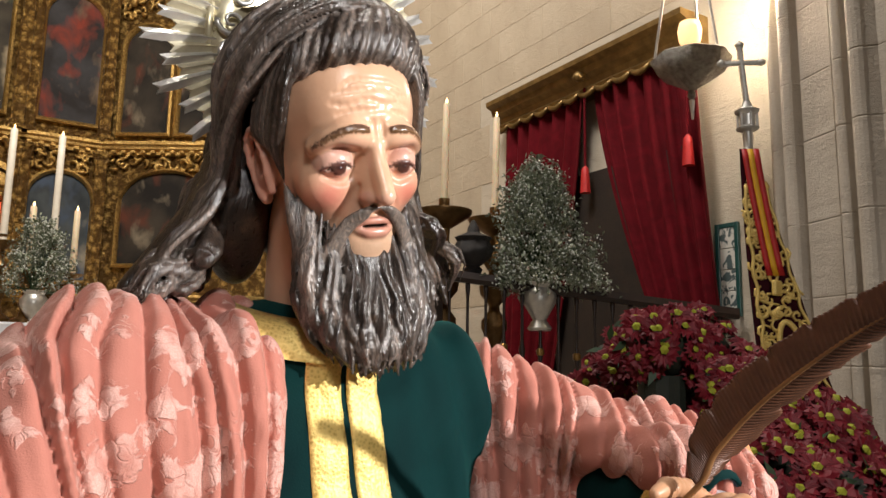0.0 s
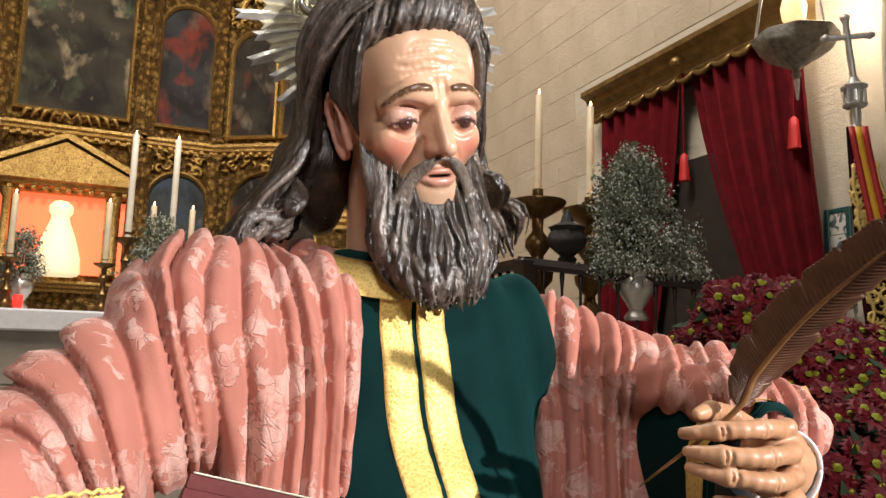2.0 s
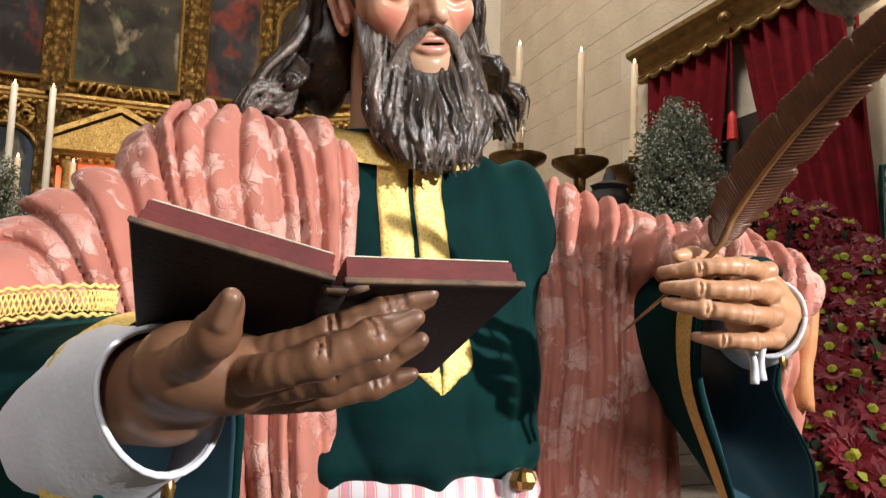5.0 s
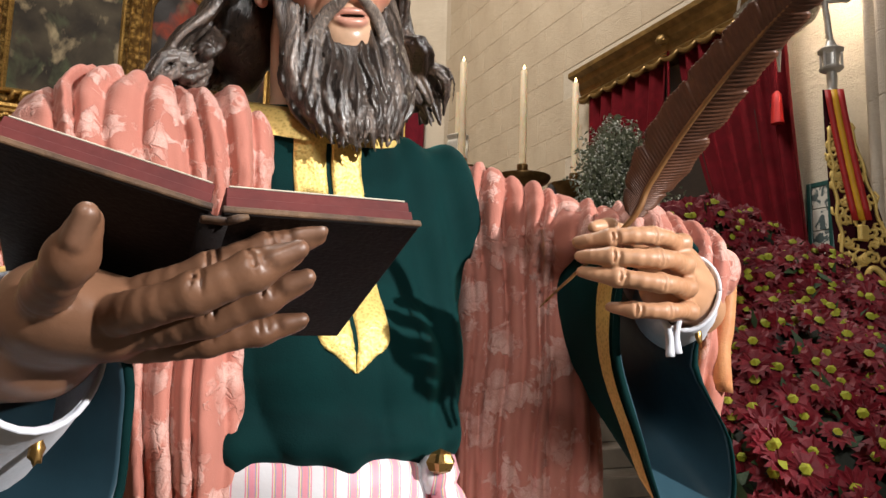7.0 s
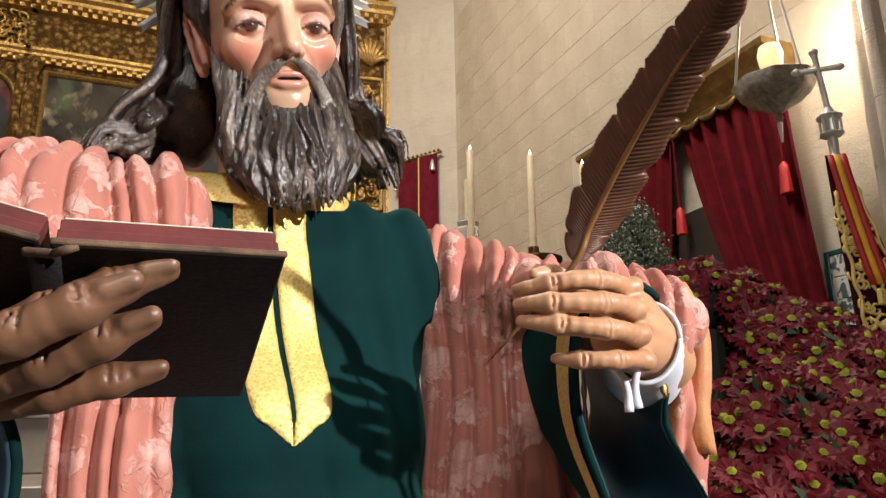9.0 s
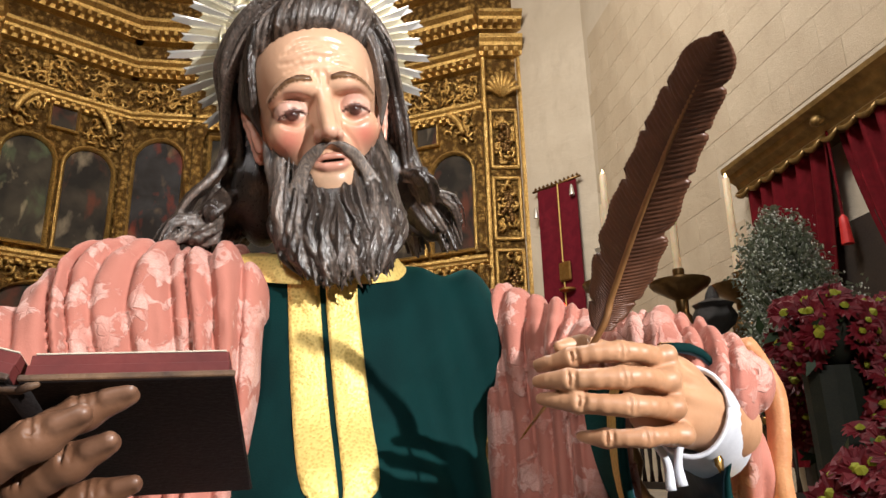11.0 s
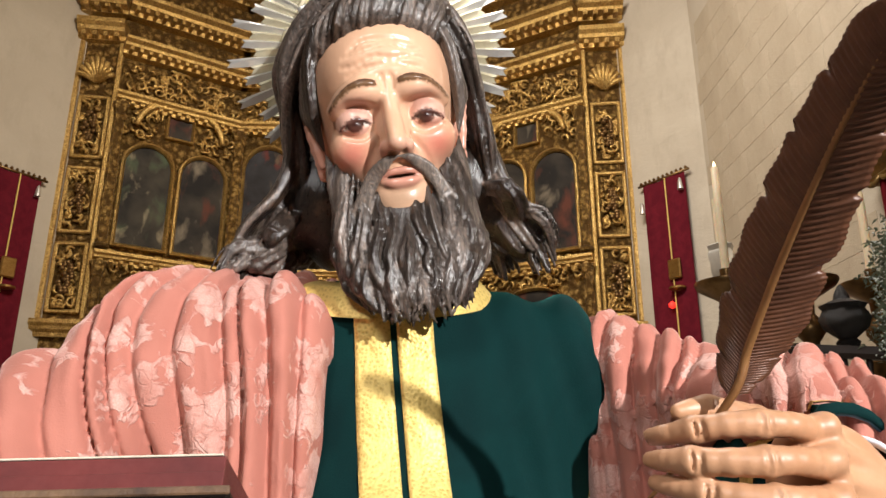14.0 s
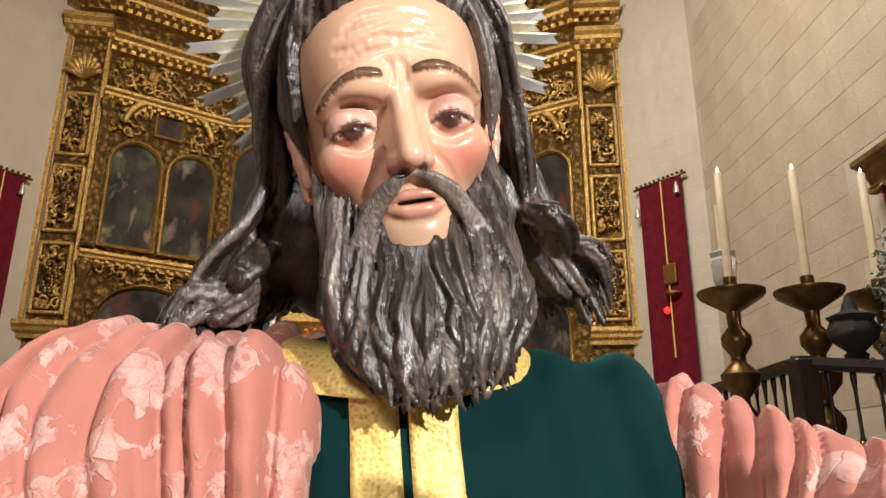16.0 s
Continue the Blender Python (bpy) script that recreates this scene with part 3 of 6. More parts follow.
        # bags under the eyes
        g.strand([snap(g, q, 0.0003) for q in ((s * 0.018, 0.0, -0.012), (s * 0.030, 0.0, -0.0185), (s * 0.044, 0.005, -0.015))], (0.0004, 0.0011, 0.0004), 8, 0.005, None, True)
    # mouth, a little open
    g.ball((0, -0.008, -0.0582), (0.0200, 0.016, 0.0030), 0.002, (0.025, 0.008, 0.006), True)
    g.strand([(-0.0215, 0.000, -0.0590), (-0.011, -0.0065, -0.0545), (0, -0.0078, -0.0538), (0.011, -0.0065, -0.0545), (0.0215, 0.000, -0.0590)], (0.0014, 0.0022, 0.0026, 0.0022, 0.0014), 12, 0.003, LIP)
    g.strand([(-0.020, 0.001, -0.0605), (-0.010, -0.0065, -0.0640), (0, -0.0075, -0.0645), (0.010, -0.0065, -0.0640), (0.020, 0.001, -0.0605)], (0.0012, 0.0027, 0.0031, 0.0027, 0.0012), 12, 0.004, LIP)
    S((0, 0.005, -0.080), (0.018, 0.011, 0.012), 0.012)
    # ears
    for s in (-1, 1):
        S((s * 0.069, 0.076, -0.004), (0.009, 0.019, 0.031), 0.006, (0.66, 0.34, 0.25))
        g.strand([(s * 0.071, 0.060, -0.028), (s * 0.078, 0.064, 0.010), (s * 0.080, 0.078, 0.027), (s * 0.080, 0.094, 0.012), (s * 0.074, 0.086, -0.024), (s * 0.071, 0.074, -0.036)], (0.004, 0.0042, 0.0045, 0.0045, 0.004, 0.006), 14, 0.003, (0.66, 0.34, 0.25))
        g.ball((s * 0.079, 0.072, 0.000), (0.006, 0.009, 0.014), 0.004, (0.42, 0.16, 0.11), True)
    # blush on the cheeks and a darker jaw where the beard begins
    ax = [g.lo[k] + g.h * np.arange(g.n[k], dtype=np.float32) for k in range(3)]
    x, y, z = np.meshgrid(*ax, indexing="ij", sparse=True)
    for s in (-1, 1):
        w = np.exp(-(((x - s * 0.041) / 0.017) ** 2 + ((z + 0.032) / 0.017) ** 2 + ((y - 0.0) / 0.05) ** 2))[..., None] * 0.78
        g.c[...] = g.c * (1 - w) + np.array(BLUSH, np.float32) * w
        w = np.exp(-(((x - s * 0.050) / 0.020) ** 2 + ((z + 0.056) / 0.020) ** 2 + ((y - 0.02) / 0.05) ** 2))[..., None] * 0.75
        g.c[...] = g.c * (1 - w) + np.array((0.20, 0.13, 0.085), np.float32) * w
    # browner skin at hairline and temples, redder lids; nose-side shading put into paint
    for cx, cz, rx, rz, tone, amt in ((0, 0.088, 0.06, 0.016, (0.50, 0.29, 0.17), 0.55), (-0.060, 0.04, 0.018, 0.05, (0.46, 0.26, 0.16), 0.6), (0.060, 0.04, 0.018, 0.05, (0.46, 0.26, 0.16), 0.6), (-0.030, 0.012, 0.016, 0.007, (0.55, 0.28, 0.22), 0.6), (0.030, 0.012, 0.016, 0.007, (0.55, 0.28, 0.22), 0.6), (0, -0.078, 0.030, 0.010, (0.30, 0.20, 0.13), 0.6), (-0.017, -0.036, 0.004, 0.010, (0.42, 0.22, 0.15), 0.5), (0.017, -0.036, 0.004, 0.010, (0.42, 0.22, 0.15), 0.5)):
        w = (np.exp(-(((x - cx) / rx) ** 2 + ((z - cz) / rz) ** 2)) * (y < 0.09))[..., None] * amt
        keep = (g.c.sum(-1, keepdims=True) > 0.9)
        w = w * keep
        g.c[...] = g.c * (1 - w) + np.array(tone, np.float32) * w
    hair = Carve((-0.232, -0.065, -0.215), (0.185, 0.235, 0.185), 0.00178)
    def shade():
        w = rnd.random() ** 2.2
        return tuple(a + (b - a) * w for a, b in zip(DARK, GREY))
    
    hair.ball((0, 0.094, 0.048), (0.076, 0.102, 0.099), 0.01, DARK)
    hair.ball((0, 0.165, -0.02), (0.070, 0.055, 0.10), 0.02, DARK)
    hair.ball((0, -0.036, 0.016), (0.066, 0.080, 0.074), 0.004, None, True)
    for s in (-1, 1):
        hair.ball((s * 0.068, 0.064, -0.010), (0.022, 0.026, 0.034), 0.004, None, True)
        hair.ball((s * 0.040, 0.020, -0.03), (0.050, 0.040, 0.07), 0.004, None, True)
    hair.ball((-0.080, 0.150, -0.055), (0.034, 0.050, 0.075), 0.02, DARK)
    hair.ball((0.078, 0.150, -0.060), (0.032, 0.050, 0.075), 0.02, DARK)
    hair.rod((-0.090, 0.135, -0.050), (-0.185, 0.120, -0.118), 0.034, 0.014, 0.02, DARK)
    hair.rod((0.085, 0.135, -0.050), (0.128, 0.125, -0.140), 0.030, 0.014, 0.02, DARK)
    # locks that sweep from the parting over the sides, past the ears and down
    for s in (-1, 1):
        for j in range(38):
            u = (j // 2 + rnd.random() * 0.8) / 19
            over = j % 2
            y0 = 0.020 + 0.165 * u
            pts = []
            lift = rnd.uniform(-0.002, 0.009) + 0.004 * over
            for a in (6, 28, 52, 78):
                yy = y0 + 0.040 * (1 - u) * (a / 78) ** 1.2 + rnd.uniform(-0.005, 0.005)
                k = math.sqrt(max(0.12, 1 - ((yy - 0.092) / 0.112) ** 2))
                pts.append((s * (0.090 + lift) * k * math.sin(radians(a)) + (0.014 if s < 0 else 0.0) * (1 - a / 78), yy, 0.048 + (0.102 + lift) * k * math.cos(radians(a))))
            out = rnd.uniform(0, 1)
            yb = 0.092 + 0.11 * u + 0.012 * over
            wv, ph = rnd.uniform(0.008, 0.016), rnd.uniform(0, 6)
            pts += [(s * (0.098 - 0.022 * u), yb - 0.010, 0.030 - 0.02 * u), (s * (0.098 - 0.024 * u + 0.008 * out), yb, -0.018)]
            if s < 0:
                tail = [(0.108 + 0.022 * out - 0.03 * u, 0.004, -0.050), (0.130 + 0.030 * out - 0.04 * u, rnd.uniform(-0.02, 0.0), -0.084), (0.150 + 0.040 * out - 0.055 * u, rnd.uniform(-0.035, 0.0), -0.104), (0.178 + 0.042 * out - 0.075 * u, rnd.uniform(-0.05, 0.0), -0.120 - 0.012 * out)]
            else:
                tail = [(0.098 + 0.016 * out - 0.03 * u, 0.004, -0.050), (0.106 + 0.024 * out - 0.03 * u, rnd.uniform(-0.02, 0.0), -0.084), (0.120 + 0.030 * out - 0.04 * u, rnd.uniform(-0.03, 0.0), -0.120), (0.132 + 0.034 * out - 0.05 * u, rnd.uniform(-0.03, 0), -0.156)]
            for i, (tx, ty, tz) in enumerate(tail):
                pts.append((s * tx, yb + ty + wv * math.sin(ph + i * 2.2), tz + wv * math.cos(ph + i * 2.4)))
            r = rnd.uniform(0.0052, 0.0098)
            hair.strand(pts, (r * 0.7, r, r, r, r * 1.1, r * 1.15, r * 1.1, r, r * 0.3), 30, 0.0010, shade(), False, 0.22, rnd.choice((3, 4, 5)), rnd.uniform(0, 6))
            # finer curling strands on the lock's outside
            base = smooth_path(pts, 26)
            for _ in range(5):
                a0, am, fr = rnd.uniform(0, 6.28), rnd.uniform(0.002, 0.0055), rnd.uniform(0.35, 0.7)
                side = np.array((s * rnd.uniform(0.2, 1.0), rnd.uniform(-1.0, 0.2), rnd.uniform(-0.3, 0.8)))
                side /= np.linalg.norm(side)
                curl = [p + side * r * 0.92 + np.array((am * math.sin(a0 + fr * i) * min(1, i / 10), am * math.cos(a0 + 1.1 * fr * i), 0.4 * am * math.sin(fr * i))) for i, p in enumerate(base)]
                q = rnd.uniform(0.0019, 0.0032)
                hair.strand(curl[::2], (q * 0.5, q, q * 1.1, q, q * 0.4), 34, 0.0005, shade(), False)
    # the forelock, combed up and back from the brow
    for j in range(30):
        u = (j + rnd.uniform(-0.3, 0.3)) / 29 * 2 - 1
        x0 = u * 0.060
        zt = 0.084 - 0.018 * abs(u) ** 2.5
        ys = 0.000 + 0.030 * u * u
        w = rnd.uniform(-0.004, 0.004)
        r = rnd.uniform(0.0050, 0.0075)
        hair.strand([(x0 - 0.006, ys + 0.010, zt - 0.002), (x0 - 0.002, ys - 0.002 + w * 0.5, zt + 0.012), (x0 + 0.010 + w, ys + 0.006, zt + 0.034), (x0 * 0.85 + 0.026, 0.045 + 0.02 * u * u + w, 0.141 - 0.022 * u * u), (x0 * 0.8 + 0.036, 0.090, 0.148 - 0.020 * u * u)], (r * 0.6, r, r * 1.15, r, r * 0.5), 16, 0.0010, shade(), False, 0.22, 4, j)
    for s in (-1, 1):
        for j in range(9):
            v = j / 8
            hair.strand([(s * 0.058, 0.028 + 0.030 * v, 0.100), (s * (0.069 + 0.004 * v), 0.030 + 0.034 * v, 0.066), (s * (0.072 + 0.008 * v), 0.036 + 0.030 * v, 0.034), (s * (0.072 + 0.007 * v), 0.042 + 0.022 * v, 0.010 + 0.012 * v), (s * (0.067 + 0.004 * v), 0.042 + 0.010 * v, -0.016 + 0.034 * v)], (0.004, 0.0062, 0.006, 0.005, 0.0015), 13, 0.0010, shade(), False, 0.2, 4, j)
    # beard
    hair.ball((0, 0.030, -0.115), (0.055, 0.041, 0.056), 0.012, DARK)
    hair.ball((0, 0.014, -0.143), (0.048, 0.036, 0.042), 0.016, DARK)
    hair.ball((0, -0.026, -0.066), (0.023, 0.032, 0.015), 0.004, None, True)
    n = 52
    for layer in range(3):
        for j in range(n):
            u = (j + rnd.uniform(-0.4, 0.4)) / (n - 1) * 2 - 1
            a = u * 1.38
            w, ph = rnd.uniform(-1, 1), rnd.uniform(0, 6)
            sx, cy = math.sin(a), math.cos(a)
            z0 = -0.076 + 0.056 * abs(u) ** 1.3 - layer * 0.018
            f = 1 + layer * 0.03
            end = -0.188 + 0.026 * abs(u) ** 2 + rnd.uniform(-0.008, 0.006)
            row = [(0.057, 0.045, 0.041, z0), (0.061 * f, 0.036, 0.046 * f, z0 * 0.72 + end * 0.28), (0.065 * f, 0.027, 0.051 * f, z0 * 0.45 + end * 0.55), (0.062 * f, 0.018, 0.050 * f, z0 * 0.22 + end * 0.78), (0.052, 0.008, 0.042, end)]
            lift = rnd.uniform(-0.004, 0.004)
            pts = [(rx * sx + 0.0055 * math.sin(ph + 2.3 * i) * (i > 0), yc - (ry + lift) * cy + 0.003 * math.cos(ph + 2.1 * i), z) for i, (rx, yc, ry, z) in enumerate(row)]
            r = rnd.uniform(0.0017, 0.0044)
            hair.strand(pts, (r * 0.4, r, r * 1.2, r, r * 0.35), 17, 0.0004, shade(), False, 0.2, 4, w)
    # moustache
    for s in (-1, 1):
        for j in range(24):
            v = (j + rnd.random()) / 24
            w, q = rnd.uniform(-0.0015, 0.0015), rnd.uniform(-0.002, 0.002)
            hair.strand([(s * (0.0010 + 0.007 * v), -0.0150 + 0.004 * v, -0.0415 - 0.0035 * v), (s * (0.0125 + 0.001 * v) + q * 0.5, -0.0150 + 0.005 * v + w, -0.0425 - 0.0080 * v), (s * (0.0275 - 0.003 * v) + q, -0.0050 + 0.002 * v, -0.0520 - 0.0085 * v), (s * (0.0400 - 0.007 * v) + q, 0.0015 + w, -0.070 - 0.008 * v), (s * (0.052 - 0.020 * v) + q, 0.003, -0.088 - 0.010 * v)], (0.0012, 0.0023, 0.0027, 0.0022, 0.0007), 13, 0.0005, tuple(0.5 * a + 0.5 * b for a, b in zip(shade(), (0.17, 0.145, 0.125))))
    # a first shade of the beard on the cheeks
    for s in (-1, 1):
        for j in range(9):
            v = j / 8
            hair.strand([(s * (0.066 - 0.014 * v), 0.042 - 0.020 * v, -0.020 - 0.030 * v), (s * (0.066 - 0.010 * v), 0.030 - 0.018 * v, -0.055 - 0.025 * v), (s * (0.062 - 0.006 * v), 0.012 - 0.012 * v, -0.100 - 0.012 * v)], (0.0012, 0.0034, 0.0030), 9, 0.002, shade(), False, 0.1, 4, j)
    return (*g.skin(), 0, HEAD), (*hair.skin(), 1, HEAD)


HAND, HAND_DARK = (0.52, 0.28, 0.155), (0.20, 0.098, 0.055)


def finger(g, pts, r, col, nail=None, side=(0, -1, 0)):
    """A tapering finger with knotted joints, creases over them and, where it shows, a nail."""
    g.strand(pts, (r * 1.08, r * 0.94, r * 0.97, r * 0.86, r * 0.60), 14, 0.0018, col)
    p = smooth_path(pts, 14)
    side = np.array(side, float)
    for i in (5, 9):
        g.ball(p[i], r * 1.05, 0.004, tuple(c * 0.88 for c in col), kc=0.004)
        t = p[i + 1] - p[i - 1]
        t /= np.linalg.norm(t)
        w = np.cross(t, side)
        w /= np.linalg.norm(w) + 1e-9
        o = side / (np.linalg.norm(side) + 1e-9)
        for k in (-1, 1):
            c = p[i] + t * 0.0022 * k + o * r * 1.10
            g.strand([c - w * r * 0.7 - o * r * 0.35, c, c + w * r * 0.7 - o * r * 0.35], (0.0003, 0.0005, 0.0003), 5, 0.0025, None, True)
    if nail is not None:
        t = p[-1] - p[-4]
        t /= np.linalg.norm(t)
        o = np.array(nail, float)
        o -= t * o.dot(t)
        o /= np.linalg.norm(o)
        c = p[-2] + o * r * 0.42
        g.rod(c - t * r * 0.45, c + t * r * 0.75, r * 0.56, r * 0.50, 0.0008, tuple(q * 0.45 for q in col))
        g.rod(c - t * r * 0.30 + o * r * 0.08, c + t * r * 0.85 + o * r * 0.06, r * 0.50, r * 0.42, 0.0006, tuple(min(1, q * 1.35 + 0.02) for q in col))


def carve_left_hand():
    """The hand that holds the pen."""
    g = Carve((0.425, 0.35, 1.24), (0.665, 0.53, 1.40), 0.0015)
    c = HAND  # moved into place below
    g.rod((0.645, 0.490, 1.300), (0.585, 0.445, 1.308), 0.029, 0.028, 0.01, c)
    g.ball((0.560, 0.428, 1.318), (0.036, 0.024, 0.037), 0.015, c)
    g.ball((0.545, 0.415, 1.335), (0.020, 0.016, 0.018), 0.01, c)
    finger(g, [(0.552, 0.412, 1.346), (0.525, 0.396, 1.350), (0.495, 0.396, 1.350), (0.470, 0.412, 1.347), (0.456, 0.428, 1.344)], 0.0079, c, (-0.6, -0.6, 0.5))
    finger(g, [(0.548, 0.404, 1.328), (0.520, 0.384, 1.330), (0.490, 0.384, 1.329), (0.462, 0.400, 1.330), (0.450, 0.416, 1.331)], 0.0081, c)
    finger(g, [(0.550, 0.404, 1.308), (0.522, 0.384, 1.309), (0.494, 0.384, 1.310), (0.468, 0.400, 1.314), (0.452, 0.416, 1.318)], 0.0079, c)
    finger(g, [(0.558, 0.410, 1.290), (0.534, 0.394, 1.288), (0.512, 0.394, 1.287), (0.492, 0.406, 1.288), (0.482, 0.418, 1.290)], 0.0069, c)
    finger(g, [(0.575, 0.448, 1.330), (0.548, 0.450, 1.350), (0.515, 0.444, 1.360), (0.490, 0.434, 1.362), (0.474, 0.430, 1.360)], 0.0086, c)
    for x, y, z in ((0.552, 0.405, 1.350), (0.549, 0.398, 1.330), (0.551, 0.398, 1.309), (0.559, 0.405, 1.289)):
        g.ball((x, y, z), 0.0084, 0.006, tuple(k * 0.9 for k in c))
    for a, b in (((0.556, 0.402, 1.338), (0.605, 0.424, 1.318)), ((0.556, 0.401, 1.320), (0.605, 0.424, 1.310))):
        g.rod(a, b, 0.003, 0.0015, 0.008, c)
    return (*g.skin(), 2, pose(-0.007, 0.0, -0.016))


def carve_right_hand():
    """The hand that bears the open book from below."""
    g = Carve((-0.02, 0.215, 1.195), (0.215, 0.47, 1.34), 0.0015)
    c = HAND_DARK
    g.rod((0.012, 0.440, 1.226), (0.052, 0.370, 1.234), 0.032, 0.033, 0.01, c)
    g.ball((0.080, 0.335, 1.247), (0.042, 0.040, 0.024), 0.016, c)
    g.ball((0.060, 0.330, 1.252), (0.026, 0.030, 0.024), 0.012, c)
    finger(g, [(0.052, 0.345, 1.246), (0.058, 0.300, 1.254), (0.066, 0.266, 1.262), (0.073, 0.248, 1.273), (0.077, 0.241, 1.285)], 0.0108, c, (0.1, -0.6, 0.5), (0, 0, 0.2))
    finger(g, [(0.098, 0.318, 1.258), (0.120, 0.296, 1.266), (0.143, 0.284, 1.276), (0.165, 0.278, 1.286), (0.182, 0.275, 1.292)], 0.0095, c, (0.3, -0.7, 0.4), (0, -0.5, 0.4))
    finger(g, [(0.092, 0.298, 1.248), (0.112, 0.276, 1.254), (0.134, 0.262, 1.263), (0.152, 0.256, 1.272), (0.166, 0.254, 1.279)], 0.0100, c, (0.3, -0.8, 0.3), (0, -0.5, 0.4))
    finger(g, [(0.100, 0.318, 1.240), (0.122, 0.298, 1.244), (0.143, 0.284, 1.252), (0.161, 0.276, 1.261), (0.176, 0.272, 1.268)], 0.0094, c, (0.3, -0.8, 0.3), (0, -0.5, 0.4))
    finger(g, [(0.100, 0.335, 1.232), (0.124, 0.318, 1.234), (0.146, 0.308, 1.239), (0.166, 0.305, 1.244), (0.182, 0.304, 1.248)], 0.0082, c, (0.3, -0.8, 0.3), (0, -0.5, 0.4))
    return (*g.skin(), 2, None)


head_skin, head_hair = carve_head()
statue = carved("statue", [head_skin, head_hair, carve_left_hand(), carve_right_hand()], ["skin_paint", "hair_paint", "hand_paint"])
tagged(statue, "life-size painted wooden statue of a bearded saint dressed in velvet robes", "statue")


# ---- clothes ----
def cloth(name, g, material, parent=None, label="", category="", extra=()):
    v, f, c = g.skin()
    ob = carved(name, [(v, f, c, 0, None)], [material], parent)
    return tagged(ob, label, category)


# green tunic
tun = Carve((0.02, 0.53, 1.02), (0.56, 0.92, 1.52), 0.0045)
tun.pad = 0.09
tun.ball((0.280, 0.755, 1.350), (0.200, 0.128, 0.150), 0.03)
tun.ball((0.292, 0.745, 1.215), (0.172, 0.172, 0.120), 0.05)
tun.rod((0.110, 0.760, 1.430), (0.440, 0.752, 1.435), 0.050, 0.050, 0.05)
tun.ball((0.272, 0.722, 1.452), (0.115, 0.090, 0.048), 0.03)
tun.rod((0.452, 0.742, 1.432), (0.470, 0.725, 1.400), 0.046, 0.040, 0.03)
tun.rod((0.425, 0.722, 1.420), (0.415, 0.712, 1.14), 0.046, 0.050, 0.04)
tun.ball((0.290, 0.752, 1.142), (0.182, 0.182, 0.050), 0.03)
tun.ball((0.290, 0.750, 1.085), (0.165, 0.160, 0.070), 0.02)
x, y, z = tun.axes()
# the velvet falls in slanting folds from the breast to the waist and bunches over the sash
low = np.clip((1.32 - z) / 0.20, 0, 1)
slant = (x - 0.30) * 34 + (z - 1.1) * 26 + 1.3 * np.sin(z * 17 + x * 6)
tun.d -= 0.0120 * low * (np.abs(np.sin(slant)) ** 0.7 - 0.6) * np.clip((x - 0.14) / 0.05, 0, 1)
tun.d -= 0.0040 * np.clip((1.17 - z) / 0.06, 0, 1) * np.sin((x - 0.3) * 120 + 2 * np.sin(z * 40))
tun.d -= 0.0055 * np.clip((x - 0.35) / 0.07, 0, 1) * np.sin(x * 95 + z * 9 + 1.2 * np.sin(z * 14))
tunic = cloth("tunic", tun, "green_velvet", None, "dark green velvet tunic worn by the statue, gathered at the waist", "tunic")


def front(g, x, z, y0=0.535, y1=0.80):
    """The depth of the carved cloth's front at x, z."""
    lo, step = y0, 0.003
    y = y0
    while y < y1 and field(g, (x, y, z)) > 0:
        y += step
    return y


def ribbon(name, rows, parent, material, g, lift=0.003, cols=9, label=""):
    """Trim sewn on the cloth: rows of (z, x left, x right), laid on the front of the cloth."""
    rows = smooth_path(rows, 40)
    top, back = [], []
    for z, a, b in rows:
        xs = np.linspace(a, b, cols)
        y = [front(g, x, z) for x in xs]
        top.append([(x, yy - lift - 0.0012 * math.sin(math.pi * i / (cols - 1)), z) for i, (x, yy) in enumerate(zip(xs, y))])
    n = cols
    v, f = rings(top, False)
    o = len(v)
    v = v + [(x, y + 0.006, z) for x, y, z in v]
    f = f + [tuple(i + o for i in q) for q in f]
    m = len(top)
    for i in range(m - 1):
        f += [(i * n, i * n + o, (i + 1) * n + o, (i + 1) * n), (i * n + n - 1, (i + 1) * n + n - 1, (i + 1) * n + n - 1 + o, i * n + n - 1 + o)]
    return part(name, (v, f), material, parent, label, True)


ribbon("gold_trim", [(1.462, 0.242, 0.275), (1.40, 0.246, 0.280), (1.32, 0.252, 0.288), (1.245, 0.263, 0.297), (1.225, 0.281, 0.299), (1.210, 0.2985, 0.3000)], tunic, "gold_braid", tun, label="woven gold braid strip")
ribbon("gold_trim", [(1.462, 0.281, 0.315), (1.40, 0.286, 0.320), (1.32, 0.294, 0.329), (1.245, 0.302, 0.336), (1.225, 0.301, 0.320), (1.210, 0.3005, 0.3020)], tunic, "gold_braid", tun, label="woven gold braid strip")


def collar():
    rowsv = []
    for k in range(49):
        a = 2 * math.pi * k / 48
        dx, dy = math.sin(a), -math.cos(a)
        fr = (1 + math.cos(a)) / 2
        inner = np.array((0.270 + 0.074 * dx, 0.716 + 0.066 * dy, 1.512 - 0.030 * fr ** 1.5))
        outer = np.array((0.272 + 0.104 * dx, 0.714 + 0.093 * dy, 1.494 - 0.046 * fr ** 1.5))
        o2 = snap(tun, outer, 0.004)
        outer = outer * 0.3 + o2 * 0.7
        mid = (inner + outer) / 2 + np.array((0.006 * dx, 0.006 * dy, 0.006))
        rowsv.append([outer - (0, 0, 0.006), outer, mid, inner, inner - (0, 0, 0.010)])
    return rings(rowsv, False)


part("gold_collar", collar(), "gold_braid", tunic, "gold braid collar round the neck", True)

